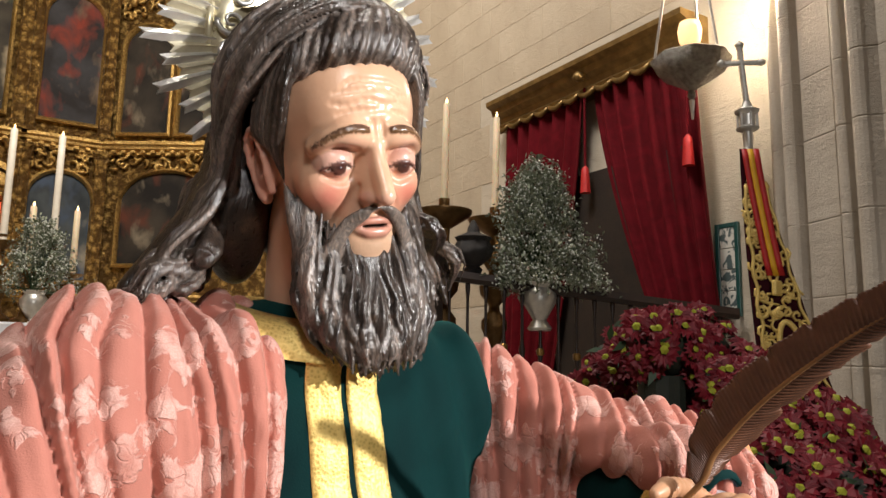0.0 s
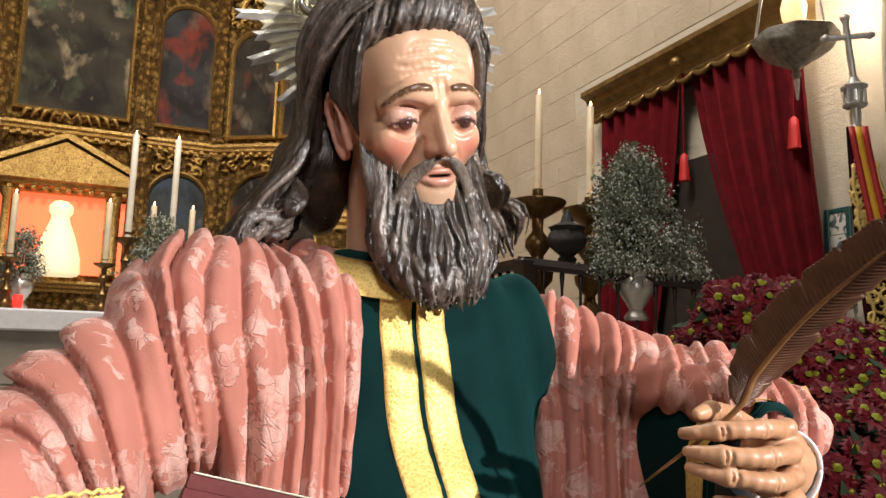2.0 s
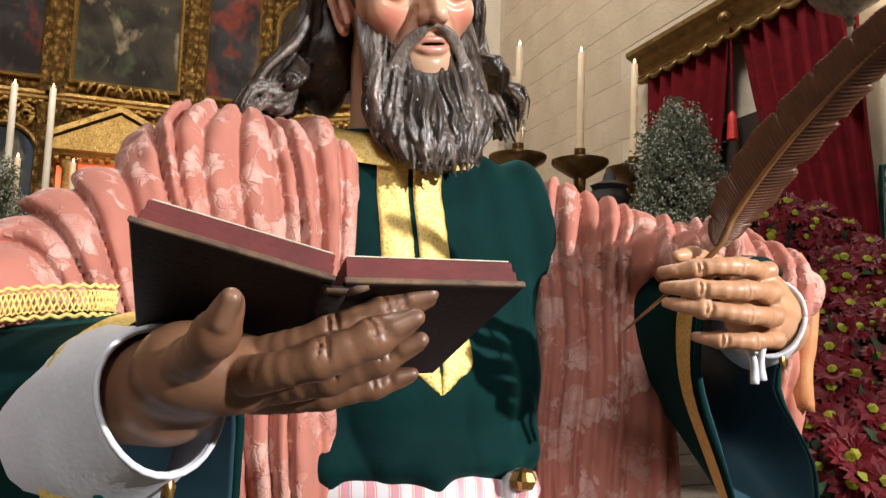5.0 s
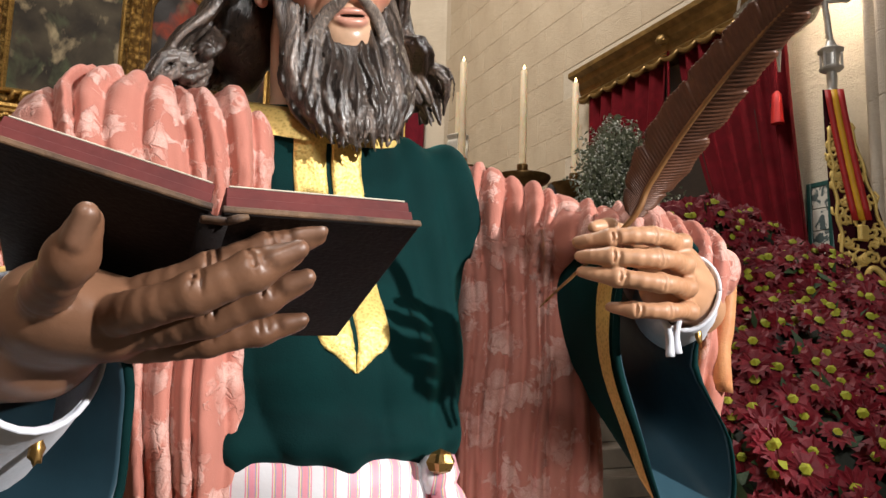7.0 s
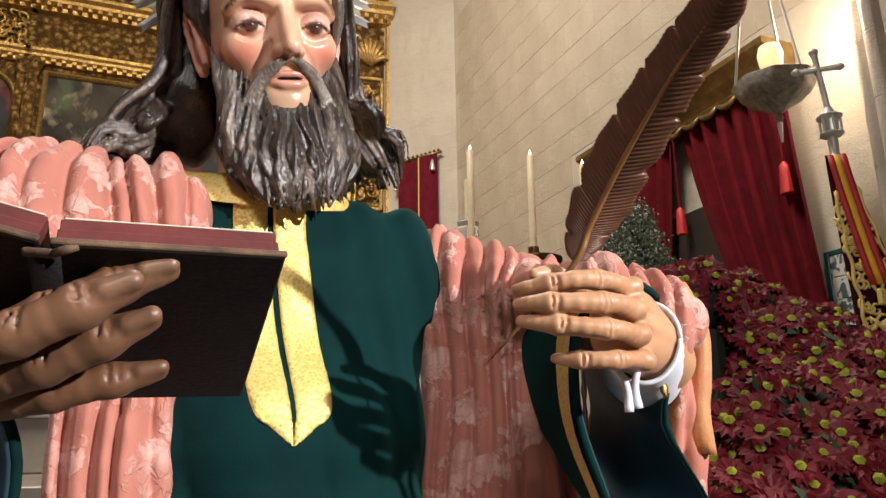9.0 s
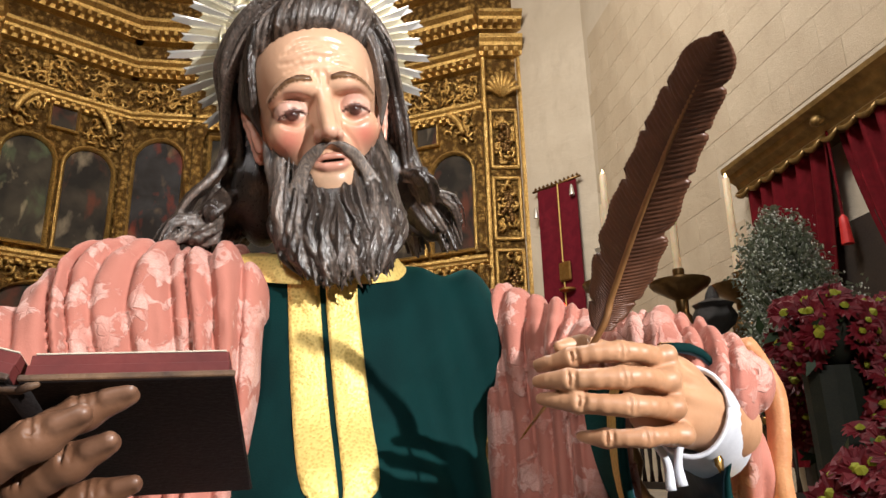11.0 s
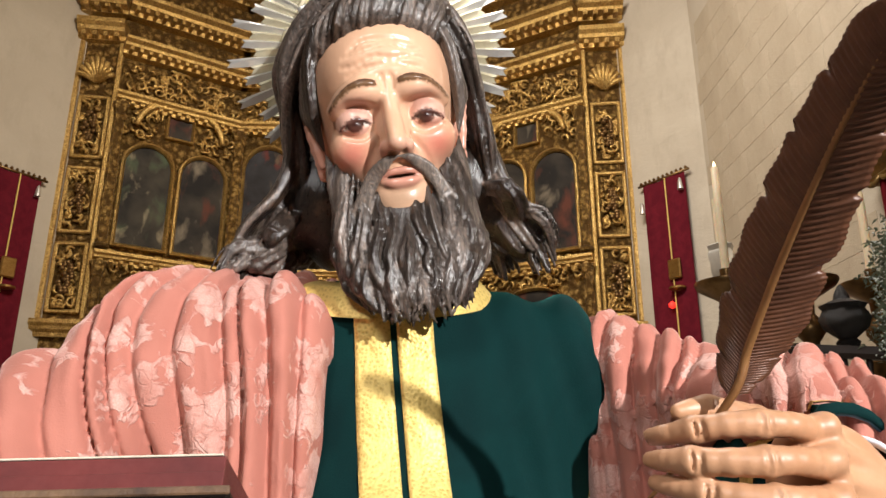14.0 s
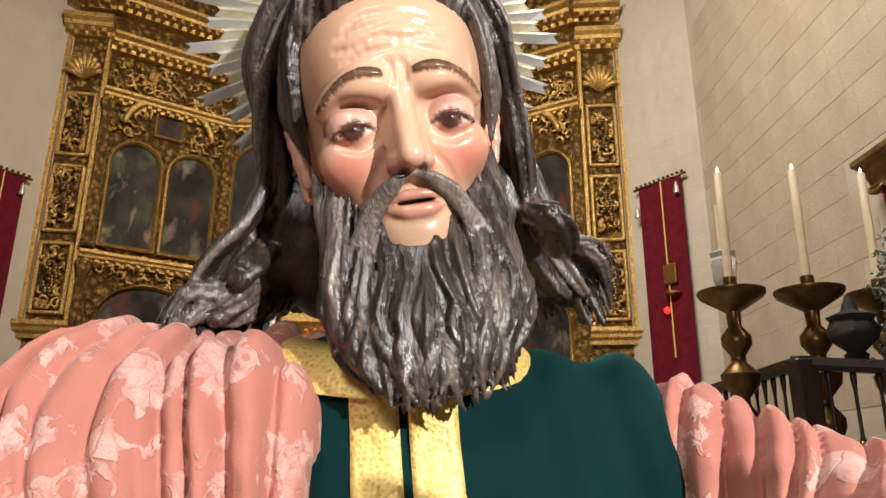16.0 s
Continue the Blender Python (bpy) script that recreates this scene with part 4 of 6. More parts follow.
# pink damask cloak over the right shoulder and arm
clk = Carve((-0.24, 0.40, 0.96), (0.275, 0.92, 1.57), 0.0029)
clk.pad = 0.09
clk.ball((0.088, 0.690, 1.400), (0.100, 0.120, 0.098), 0.03)
clk.rod((0.190, 0.735, 1.452), (0.085, 0.712, 1.425), 0.056, 0.072, 0.03)
clk.rod((0.070, 0.660, 1.385), (-0.090, 0.535, 1.250), 0.082, 0.072, 0.03)
clk.rod((-0.090, 0.535, 1.250), (-0.150, 0.500, 1.215), 0.072, 0.066, 0.03)
clk.ball((0.150, 0.670, 1.350), (0.085, 0.075, 0.110), 0.04)
clk.rod((0.176, 0.635, 1.440), (0.172, 0.622, 0.98), 0.038, 0.038, 0.04)
clk.rod((0.150, 0.640, 1.400), (0.130, 0.640, 0.98), 0.040, 0.040, 0.04)
x, y, z = clk.axes()
span = np.interp(z, (0.98, 1.12, 1.25, 1.33, 1.40, 1.46, 1.52), (0.165, 0.165, 0.172, 0.188, 0.205, 0.215, 0.200)).astype(np.float32)
u = (0.2235 - x - 0.10 * np.maximum(y - 0.66, 0)) / span
u = u * 8.6 + 0.16 * np.sin(z * 23 + u * 5) + 0.22 * np.sin(z * 11 - u * 9 + y * 15)
arm = np.clip((0.060 - x) / 0.17, 0, 1)
arm = arm * arm * (3 - 2 * arm)
u = u * (1 - arm) + arm * (10.4 + (1.33 - z - 0.42 * x) / 0.036 + 0.30 * np.sin(x * 31 + z * 12))
clk.pleat(u, 0.0108, 0.62, z + 0.6 * x)
clk.d = np.where(x > 0.2195 + 0.5 * np.clip(z - 1.40, 0, 1), np.maximum(clk.d, 0.004), clk.d)
clk.d -= 0.0016 * np.sin(x * 75 + z * 48 + 2 * np.sin(z * 31)) * np.sin(z * 52 + y * 60 + x * 20) + 0.0008 * np.sin(x * 150 + z * 60) * np.sin(z * 110 + y * 90)
tagged(carved("cloak", [(*clk.skin(), 0, None)], ["damask"]), "salmon pink damask velvet cloak in deep folds over one shoulder", "cloak")

# the cloak's other end over the left arm
cl2 = Carve((0.43, 0.40, 0.86), (0.82, 0.86, 1.52), 0.0032)
cl2.pad = 0.09
cl2.rod((0.498, 0.738, 1.426), (0.575, 0.672, 1.380), 0.044, 0.042, 0.02)
cl2.rod((0.575, 0.672, 1.380), (0.632, 0.575, 1.352), 0.042, 0.046, 0.03)
cl2.rod((0.632, 0.575, 1.352), (0.640, 0.485, 1.318), 0.044, 0.032, 0.03)
cl2.rod((0.640, 0.500, 1.322), (0.706, 0.560, 1.20), 0.030, 0.020, 0.03)
cl2.rod((0.706, 0.560, 1.20), (0.742, 0.600, 0.90), 0.020, 0.022, 0.03)
cl2.rod((0.555, 0.640, 1.372), (0.572, 0.505, 1.352), 0.036, 0.026, 0.03)
cl2.rod((0.572, 0.505, 1.352), (0.640, 0.485, 1.325), 0.026, 0.030, 0.03)
cl2.rod((0.578, 0.655, 1.370), (0.600, 0.645, 0.88), 0.034, 0.036, 0.03)
cl2.rod((0.500, 0.710, 1.415), (0.497, 0.700, 0.88), 0.034, 0.036, 0.03)
cl2.rod((0.540, 0.680, 1.395), (0.545, 0.668, 0.88), 0.034, 0.040, 0.03)


x, y, z = cl2.axes()
u = (x * 0.86 - y * 0.50) / 0.0205
cl2.pleat(u + 0.14 * np.sin(z * 27 + x * 30) + 0.20 * np.sin(z * 11 + y * 33), 0.0085, 0.62, z + 0.4 * y)
cl2.d -= 0.0020 * np.clip((z - 1.25) / 0.08, 0.3, 1) * np.sin(x * 85 + z * 60 + 2 * np.sin(z * 37)) * np.sin(z * 66 + y * 70) + 0.0008 * np.sin(x * 150 + z * 60) * np.sin(z * 110 + y * 90)
tagged(carved("cloak", [(*cl2.skin(), 0, None)], ["damask"]), "salmon pink damask velvet cloak end hanging over the forearm", "cloak")


cloak_end = bpy.data.objects["cloak.001"]
LINING = [(0.674, 0.5, 1.362), (0.695, 0.505, 1.342), (0.708, 0.51, 1.309), (0.708, 0.515, 1.269), (0.707, 0.52, 1.235), (0.714, 0.525, 1.198)]
edge = smooth_path(LINING, 24)
flare = [[p + np.array((dx, dy, 0.004 * math.sin(i * 0.7 + dx * 300))) for dx, dy in ((0.010, 0.010), (0.004, -0.004), (-0.007, -0.004), (-0.013, 0.008), (-0.006, 0.012))] for i, p in enumerate(edge)]
part("lining_edge", rings(flare, True, True), "orange_satin", cloak_end, "turned-back orange satin lining", True)


def sleeve(name, mouth, throat, label, thick=0.006):
    """A bell sleeve from its open mouth back to the arm: velvet outside, satin inside, braid at the hem."""
    m, t = smooth_path(list(mouth) + [mouth[0]], 49)[:-1], smooth_path(list(throat) + [throat[0]], 49)[:-1]
    cm, ct = m.mean(0), t.mean(0)
    ax = (ct - cm) / np.linalg.norm(ct - cm)
    def loop(s, shrink=0.0):
        p = m + (t - m) * s
        c = cm + (ct - cm) * s
        q = p - c
        wave = 1 + 0.03 * np.sin(np.arange(48) * 2 * math.pi / 48 * 7 + 3 * s) * (1 - s)
        ln = np.linalg.norm(q, axis=1)[:, None]
        return c + q * wave[:, None] * (1 - shrink / ln)
    ob = part(name, rings([loop(s) for s in (0, 0.02, 0.06, 0.12, 0.2, 0.35, 0.5, 0.75, 1.0)]), "green_velvet", None, "", True)
    part("lining", rings([loop(0.0)] + [loop(s, thick) for s in (0.0, 0.02, 0.1, 0.2, 0.35, 0.5, 0.75, 0.98)]), "blue_satin", ob, "blue satin lining", True)
    part("gold_trim", rings([loop(s, -0.0025) for s in (0.05, 0.055, 0.10, 0.16, 0.205, 0.21)]), "gold_braid", ob, "woven gold braid band", True)
    part("hem", rings([[c for c in loop(0.0, 0.001 - 0.004 * math.cos(a)) + ax * -0.004 * math.sin(a)] for a in np.linspace(0, 2 * math.pi, 7)]), "green_velvet", ob, "", True)
    return tagged(ob, label, "sleeve")


sleeve("sleeve", [(0.570, 0.452, 1.348), (0.618, 0.462, 1.338), (0.638, 0.472, 1.295), (0.624, 0.477, 1.225), (0.663, 0.472, 1.145), (0.668, 0.482, 1.085), (0.618, 0.492, 1.065), (0.583, 0.492, 1.105), (0.551, 0.495, 1.195), (0.536, 0.493, 1.265), (0.544, 0.477, 1.318)],
       [(0.58, 0.64, 1.39), (0.62, 0.64, 1.38), (0.64, 0.64, 1.34), (0.65, 0.64, 1.28), (0.65, 0.64, 1.23), (0.64, 0.65, 1.20), (0.61, 0.66, 1.20), (0.58, 0.66, 1.24), (0.565, 0.66, 1.28), (0.56, 0.66, 1.33), (0.57, 0.65, 1.37)], "green velvet bell sleeve with gold braid and blue lining")
sleeve("sleeve", [(0.047, 0.415, 1.274), (0.022, 0.395, 1.260), (0.012, 0.385, 1.225), (0.018, 0.385, 1.165), (0.035, 0.410, 1.105), (0.070, 0.450, 1.085), (0.098, 0.475, 1.120), (0.105, 0.480, 1.185), (0.092, 0.460, 1.242), (0.072, 0.435, 1.268)],
       [(-0.06, 0.57, 1.29), (-0.11, 0.54, 1.28), (-0.14, 0.50, 1.25), (-0.14, 0.49, 1.20), (-0.12, 0.51, 1.15), (-0.08, 0.55, 1.13), (-0.04, 0.59, 1.15), (-0.03, 0.61, 1.20), (-0.03, 0.60, 1.25), (-0.05, 0.58, 1.28)], "wide green velvet sleeve with gold braid band")


def cuff(a, b, ra, rb, label, link):
    """A starched shirt cuff round the wrist, open at the button."""
    a, b = np.array(a), np.array(b)
    t = (b - a) / np.linalg.norm(b - a)
    u = np.cross(t, (0, 0, 1))
    u /= np.linalg.norm(u)
    w = np.cross(u, t)
    def ring(s, r):
        c = a + (b - a) * s
        return [c + (r * (math.cos(q) * u + 1.12 * math.sin(q) * w) * (1 + 0.03 * math.sin(3 * q + 5 * s))) for q in np.linspace(0, 2 * math.pi, 33)[:-1]]
    ob = part("shirt_cuff", rings([ring(1.0, rb - 0.003), ring(0.0, ra - 0.003), ring(-0.02, ra - 0.001), ring(0.0, ra), ring(0.1, ra), ring(0.5, (ra + rb) / 2 + 0.001), ring(1.0, rb)]), "white_linen", None, "", True)
    tagged(ob, label, "cuff")
    lk = part("cufflink", lathe([(0.0005, -0.003), (0.006, -0.002), (0.0075, 0.0), (0.006, 0.003), (0.003, 0.0045), (0.0005, 0.005)], 14, (0, 0, 0), 0.12, 7), "brass", ob, "oval gold filigree cufflink", 30)
    best = max(np.linspace(0, 2 * math.pi, 73), key=lambda q: float((math.cos(q) * u + math.sin(q) * w).dot(np.array(link))))
    c = a + (b - a) * 0.28 + (ra * 0.72 + rb * 0.28 + 0.001) * (math.cos(best) * u + 1.12 * math.sin(best) * w)
    lk.matrix_basis = Matrix.Translation(c) @ pose(0, 0, 0, 80, 0, 12) @ Matrix.Diagonal((0.6, 1.25, 0.7, 1))
    part("folded_edge", tube(ring(-0.015, ra - 0.0005) + ring(-0.015, ra - 0.0005)[:1], (0.0019, 0.0019), 8), "white_linen", ob, "", True)
    return ob


cuff((0.050, 0.370, 1.230), (0.008, 0.452, 1.203), 0.0405, 0.060, "white starched shirt cuff round a wrist", (0.55, -0.90, -0.05))
cuff((0.574, 0.438, 1.294), (0.635, 0.520, 1.285), 0.033, 0.042, "white starched shirt cuff round the other wrist", (-0.1, -0.7, -0.75))

pen_cuff = bpy.data.objects["shirt_cuff.001"]
for way in ([(0.524, 0.425, 1.274), (0.538, 0.425, 1.266), (0.545, 0.425, 1.253), (0.546, 0.425, 1.233)], [(0.568, 0.427, 1.278), (0.559, 0.427, 1.267), (0.555, 0.427, 1.252), (0.557, 0.427, 1.236)]):
    part("ribbon_tie", tube(smooth_path(way, 16), (0.0026, 0.0030, 0.0034, 0.0040), 8), "white_linen", pen_cuff, "white cotton tie", True)


def lace():
    """A gold lace band where the cloak ends on the wide sleeve: crossing waves between two cords."""
    mid = smooth_path([(-0.112, 0.43, 1.257), (-0.089, 0.44, 1.27), (-0.066, 0.447, 1.28), (-0.038, 0.452, 1.285), (-0.004, 0.455, 1.288), (0.014, 0.46, 1.288)], 90)
    out = []
    for phase, fr in ((0, 0.8), (math.pi, 0.8), (1.57, 0.8), (4.71, 0.8)):
        out.append(tube([p + np.array((0.0, 0.0, 0.0075 * math.sin(fr * i + phase))) for i, p in enumerate(mid)], (0.0009, 0.0009), 5))
    for off in (-0.010, 0.010):
        out.append(tube([p + np.array((0, 0, off + 0.001 * math.sin(i * 1.3))) for i, p in enumerate(mid)], (0.0016, 0.0016), 6))
    part("lace_band", joined(out), "gold_braid", bpy.data.objects["sleeve.001"], "openwork gold lace band", True)["kind"] = "stuff"


lace()

# sash and skirt
def sash():
    n = Nodes("striped_sash")
    w = n.add("ShaderNodeTexWave", Vector=n.co, Scale=14.0, Distortion=0.3)
    w.bands_direction = "X"
    r = n.add("ShaderNodeValToRGB", Fac=w.outputs[1])
    r.color_ramp.interpolation = "CONSTANT"
    e = r.color_ramp.elements
    e[0].color, e[1].position, e[1].color = (0.72, 0.70, 0.72, 1), 0.45, (0.75, 0.25, 0.33, 1)
    for p, c in ((0.62, (0.75, 0.72, 0.72, 1)), (0.70, (0.72, 0.50, 0.16, 1)), (0.80, (0.32, 0.33, 0.55, 1)), (0.88, (0.75, 0.30, 0.36, 1))):
        e.new(p).color = c
    n.done(r.outputs[0], 0.5, 0.0, n.bump(n.noise(200), 0.3, 0.001))
    loops = []
    for z, r0 in ((1.128, 0.000), (1.123, 0.006), (1.100, 0.010), (1.078, 0.008), (1.055, 0.010), (1.035, 0.006), (1.030, 0.0)):
        loops.append([(0.29 + (0.172 + r0) * math.sin(a), 0.75 - (0.168 + r0) * math.cos(a), z - 0.02 * math.sin(a) + 0.006 * math.sin(5 * a)) for a in np.linspace(0, 2 * math.pi, 65)[:-1]])
    ob = part("sash", rings(loops), "striped_sash", None, "", True)
    tagged(ob, "white satin sash with pink and gold stripes round the waist", "sash")
    part("knot", joined([lathe([(0.001, -0.022), (0.016, -0.018), (0.022, 0.0), (0.016, 0.018), (0.001, 0.022)], 14, (0.400, 0.600, 1.110), 0.08, 5), tube(smooth_path([(0.40, 0.60, 1.105), (0.41, 0.585, 1.07), (0.40, 0.58, 1.0)], 8), (0.012, 0.02, 0.018), 10)]), "striped_sash", ob, "gathered knot", True)
    part("gold_ornament", lathe([(0.001, -0.012), (0.010, -0.008), (0.013, 0.0), (0.009, 0.008), (0.001, 0.012)], 12, (0.392, 0.578, 1.125), 0.2, 6), "brass", ob, "gold filigree ornament", 30)


sash()
skirt = rings([[(0.29 + r * math.sin(a) * (1 + 0.05 * math.sin(9 * a)), 0.76 - r * math.cos(a) * (1 + 0.05 * math.sin(9 * a)), z) for a in np.linspace(0, 2 * math.pi, 73)[:-1]] for r, z in ((0.05, 1.10), (0.158, 1.10), (0.165, 1.0), (0.19, 0.7), (0.22, 0.3), (0.24, 0.02), (0.2, 0.0))], True, True)
tagged(part("robe_skirt", skirt, "green_velvet", None, "", True), "long green velvet skirt of the statue's robe reaching the floor", "robe")


# ---- what the saint holds and wears ----
def book():
    b = thing("book", "old open book with worn black leather covers and red page edges", "book", at=(0.131, 0.268, 1.30))
    def half(side, slope, edge):
        # local: x out from the spine, y away from the edge that faces the nave, z through the pages
        m = pose(0.131, 0.262, 1.300) @ Matrix.Rotation(radians(-21), 4, "X") @ Matrix.Rotation(radians(slope), 4, "Y")
        W, L, T = 0.104, 0.160, 0.0135
        xs = lambda a, c: (a, c) if side > 0 else (-c, -a)
        x0, x1 = xs(0.002, W)
        cover = moved(box(x0, 0, -0.0035, x1, L, 0, 0.0012), m)
        x0, x1 = xs(0.004, W - 0.003)
        lines = []
        n = 2
        for k in range(n):
            z0 = 0.0004 + T * k / n
            lines.append(moved(box(x0 + 0.0006 * (k % 2), 0.002 + 0.0009 * ((k * 5) % 3), z0, x1 - 0.0006 * ((k * 3) % 2), L - 0.002, z0 + T / n - 0.0002, 0.0004), m))
        part("cover", cover, "book_leather", b, "scuffed black leather cover")
        part("page_block", joined(lines), "red_pages", b, "red-stained page edges")
        x0, x1 = xs(0.006, W - 0.005)
        part("page", moved(box(x0, 0.004, T + 0.0006, x1, L - 0.004, T + 0.0014, 0.0003), m), "paper", b, "yellowed open page")
        x0, x1 = xs(0.002, W + 0.0006)
        part("worn_edge", joined([moved(box(x0, -0.0008, -0.0030, x1, 0.0012, 0.0004, 0.0006), m)]), "worn_leather", b, "rubbed brown cover edge")
    half(1, -1.5, 0), half(-1, 15, 0)
    m = pose(0.131, 0.262, 1.300) @ Matrix.Rotation(radians(-21), 4, "X")
    arc = lambda r: [(r * math.sin(a), r * math.cos(a)) for a in np.linspace(-1.5, 1.5, 9)]
    v = []
    for y in (0.004, 0.168):
        v.append([m @ Vector((x, y, 0.003 - z)) for x, z in arc(0.009)] + [m @ Vector((x, y, 0.003 - z)) for x, z in reversed(arc(0.006))])
    part("spine", rings(v, True, True), "book_leather", b, "cracked black spine", True)
    part("torn_spine_end", moved(joined([box(-0.008, -0.002, -0.0085, 0.006, 0.004, -0.0062, 0.001), tube([(0.004, 0.0, -0.008), (0.009, -0.002, -0.007), (0.014, -0.003, -0.006)], (0.0020, 0.0022, 0.0012), 8)]), m), "worn_leather", b, "torn worn end of the spine", True)


book()


def quill():
    """A large feather pen: a curved shaft with many barbs on both sides."""
    q = thing("quill_pen", "large brown carved feather pen held upright in the statue's hand", "pen", at=(0.493, 0.411, 1.35))
    low, base, tip = np.array((0.452, 0.470, 1.287)), np.array((0.491, 0.411, 1.348)), np.array((0.516, 0.226, 1.504))
    QM1, QM2, QM3 = np.array((0.502, 0.397, 1.380)), np.array((0.509, 0.355, 1.424)), np.array((0.513, 0.290, 1.470))
    path = smooth_path([low, base, QM1, QM2, QM3, tip], 80)
    part("shaft", tube(path, (0.0012, 0.0026, 0.0030, 0.0028, 0.0022, 0.0008), 8), "feather_shaft", q, "", True)
    part("nib", tube([low, low + (low - base) * 0.12, low + (low - base) * 0.2], (0.0012, 0.0010, 0.0003), 6), "brass", q)
    eye = np.array((0.24, -0.09, 1.27))
    n_u, n_v = 440, 9
    vane = smooth_path([base + (QM1 - base) * 0.12, QM1, QM2, QM3, tip], n_u)
    for s in (-1, 1):
        top = []
        for i in range(n_u):
            u = i / (n_u - 1)
            w = 0.0245 * min(1, 0.35 + (u / 0.30) ** 0.8 * 0.65) * (1 - 0.42 * max(0, (u - 0.45) / 0.55) ** 1.5) * (1 - max(0, (u - 0.86) / 0.14) ** 2.4)
            t = vane[min(i + 1, n_u - 1)] - vane[max(i - 1, 0)]
            t /= np.linalg.norm(t)
            n = vane[i] - eye
            n -= t * n.dot(t)
            n /= np.linalg.norm(n)
            side = np.cross(t, n) * s
            nick = max(0, math.sin(u * 38 + 1.3 * s + 2 * math.sin(u * 9))) ** 12 * 0.16 + 0.012 * math.sin(i * 1.05) + 0.03 * math.sin(u * 61 + s)
            row = []
            for j in range(n_v):
                v = j / (n_v - 1)
                e = v * w * (1 - nick * v)
                rib = 0.00036 * math.sin(i * 1.05) * math.sin(math.pi * min(1, v + 0.15))
                row.append(vane[i] + side * e + t * e * 0.55 + n * (0.010 * v * v * (w / 0.026) + rib - 0.0015))
            top.append(row)
        v, f = rings(top, False)
        o = len(v)
        v = v + [tuple(np.array(p) + (0.0, 0.0022, 0.0004)) for p in v]
        f2 = [tuple(k + o for k in qd) for qd in f]
        rim = []
        for i in range(n_u - 1):
            a, b2 = i * n_v + n_v - 1, (i + 1) * n_v + n_v - 1
            rim.append((a, b2, b2 + o, a + o))
        part("vane", (v, f + f2 + rim), "brown_feather", q, "ribbed brown barbs", True)


quill()


def halo():
    h = thing("halo", "silver-gilt sunburst halo with scrollwork behind the statue's head", "halo", at=(0.262, 0.715, 1.705))
    m = HALO @ pose(-0.005, 0.128, 0.126, 90 - 8, 0, 0)
    ring = []
    for a in np.linspace(0, 2 * math.pi, 65):
        ring.append((0.100 * math.cos(a), 0.100 * math.sin(a), 0.004 * math.sin(9 * a)))
    part("ring", moved(tube(ring, (0.004, 0.004), 8), m), "silver_gilt", h, "", True)
    disc = rings([[(r * math.cos(a), r * math.sin(a), z) for a in np.linspace(0, 2 * math.pi, 49)[:-1]] for r, z in ((0.055, 0.0), (0.075, 0.006), (0.099, 0.003), (0.099, -0.001), (0.055, -0.003), (0.055, 0.0))])
    part("disc", moved(disc, m), "silver_gilt", h, "chased ring plate", True)
    for k in range(16):
        a0 = 2 * math.pi * (k + 0.5) / 16
        sp = []
        for i in range(22):
            th = i / 21 * 8.5 * (1 if k % 2 else -1)
            r = 0.0145 * (1 - i / 26)
            sp.append((0.080 * math.cos(a0) + r * math.cos(a0 + th), 0.080 * math.sin(a0) + r * math.sin(a0 + th), 0.009 + 0.003 * i / 21))
        part("scroll", moved(tube(sp, (0.0032, 0.0026, 0.0014), 6), m), "silver", h, "", True)
    n = 76
    for k in range(n):
        a = 2 * math.pi * k / n
        ln = (0.152, 0.134, 0.160, 0.140)[k % 4] + 0.004 * math.sin(k * 1.7)
        c, s = math.cos(a), math.sin(a)
        e = lambda r, w, z: (r * c - w * s, r * s + w * c, z)
        w = 0.0060
        loops = [[e(0.094, -w * 0.7, 0.0), e(0.094, 0, 0.005), e(0.094, w * 0.7, 0.0), e(0.094, 0, -0.002)],
                 [e(ln * 0.88, -w, 0.0), e(ln * 0.88, 0, 0.0055), e(ln * 0.88, w, 0.0), e(ln * 0.88, 0, -0.002)],
                 [e(ln, -w * 0.85, 0.001), e(ln * 0.965, 0, 0.004), e(ln, w * 0.85, 0.001), e(ln * 0.965, 0, -0.001)]]
        part("ray", moved(rings(loops, True, True), m), "silver_gilt" if k % 2 else "silver", h)


halo()

# ---- the place ----
AX = -1.05                                  # the church's axis
WR, WL, YC, YB = 4.8, -6.9, 10.6, 13.9       # right and left walls, where the apse begins, its back
TOP = 12.5


def wall_piece(name, pts, z0, z1, t, material, label):
    """A wall along pts (x, y), thickened away to its right-hand side."""
    loops = []
    p = [np.array(q, float) for q in pts]
    outer = []
    for i in range(len(p)):
        d = p[min(i + 1, len(p) - 1)] - p[max(i - 1, 0)]
        d /= np.linalg.norm(d)
        outer.append(p[i] + np.array((d[1], -d[0])) * t)
    sh = []
    for i in range(len(p)):
        sh.append([(*p[i], z0), (*p[i], z1), (*outer[i], z1), (*outer[i], z0)])
    ob = part(name, rings(sh, True, True), material)
    return tagged(ob, label, "wall", kind="structure")


floor = part("floor", box(-12, -12, -0.3, 12, 16, 0.0, 0.0), "floor_marble")
tagged(floor, "worn brown stone church floor", "floor", kind="structure")
dais = part("floor_presbytery", joined([box(-8, 5.0 + 0.32 * k - 0.9, 0.0 if k == 0 else 0.16 * k + 0.002, 8, 15.9, 0.16 * (k + 1), 0.01) for k in range(6)]), "floor_marble")
tagged(dais, "raised stone presbytery with steps before the altar", "steps", kind="structure")
wall_right = wall_piece("wall_right", [(WR, YC), (WR, -11.5)][::-1][::-1], 0, TOP, -0.6, "mortar", "tall ashlar limestone side wall")
wall_piece("wall_apse_right", [(3.4, 12.75), (WR, YC)], 0, TOP, -0.6, "plaster", "plastered slanting wall of the apse")
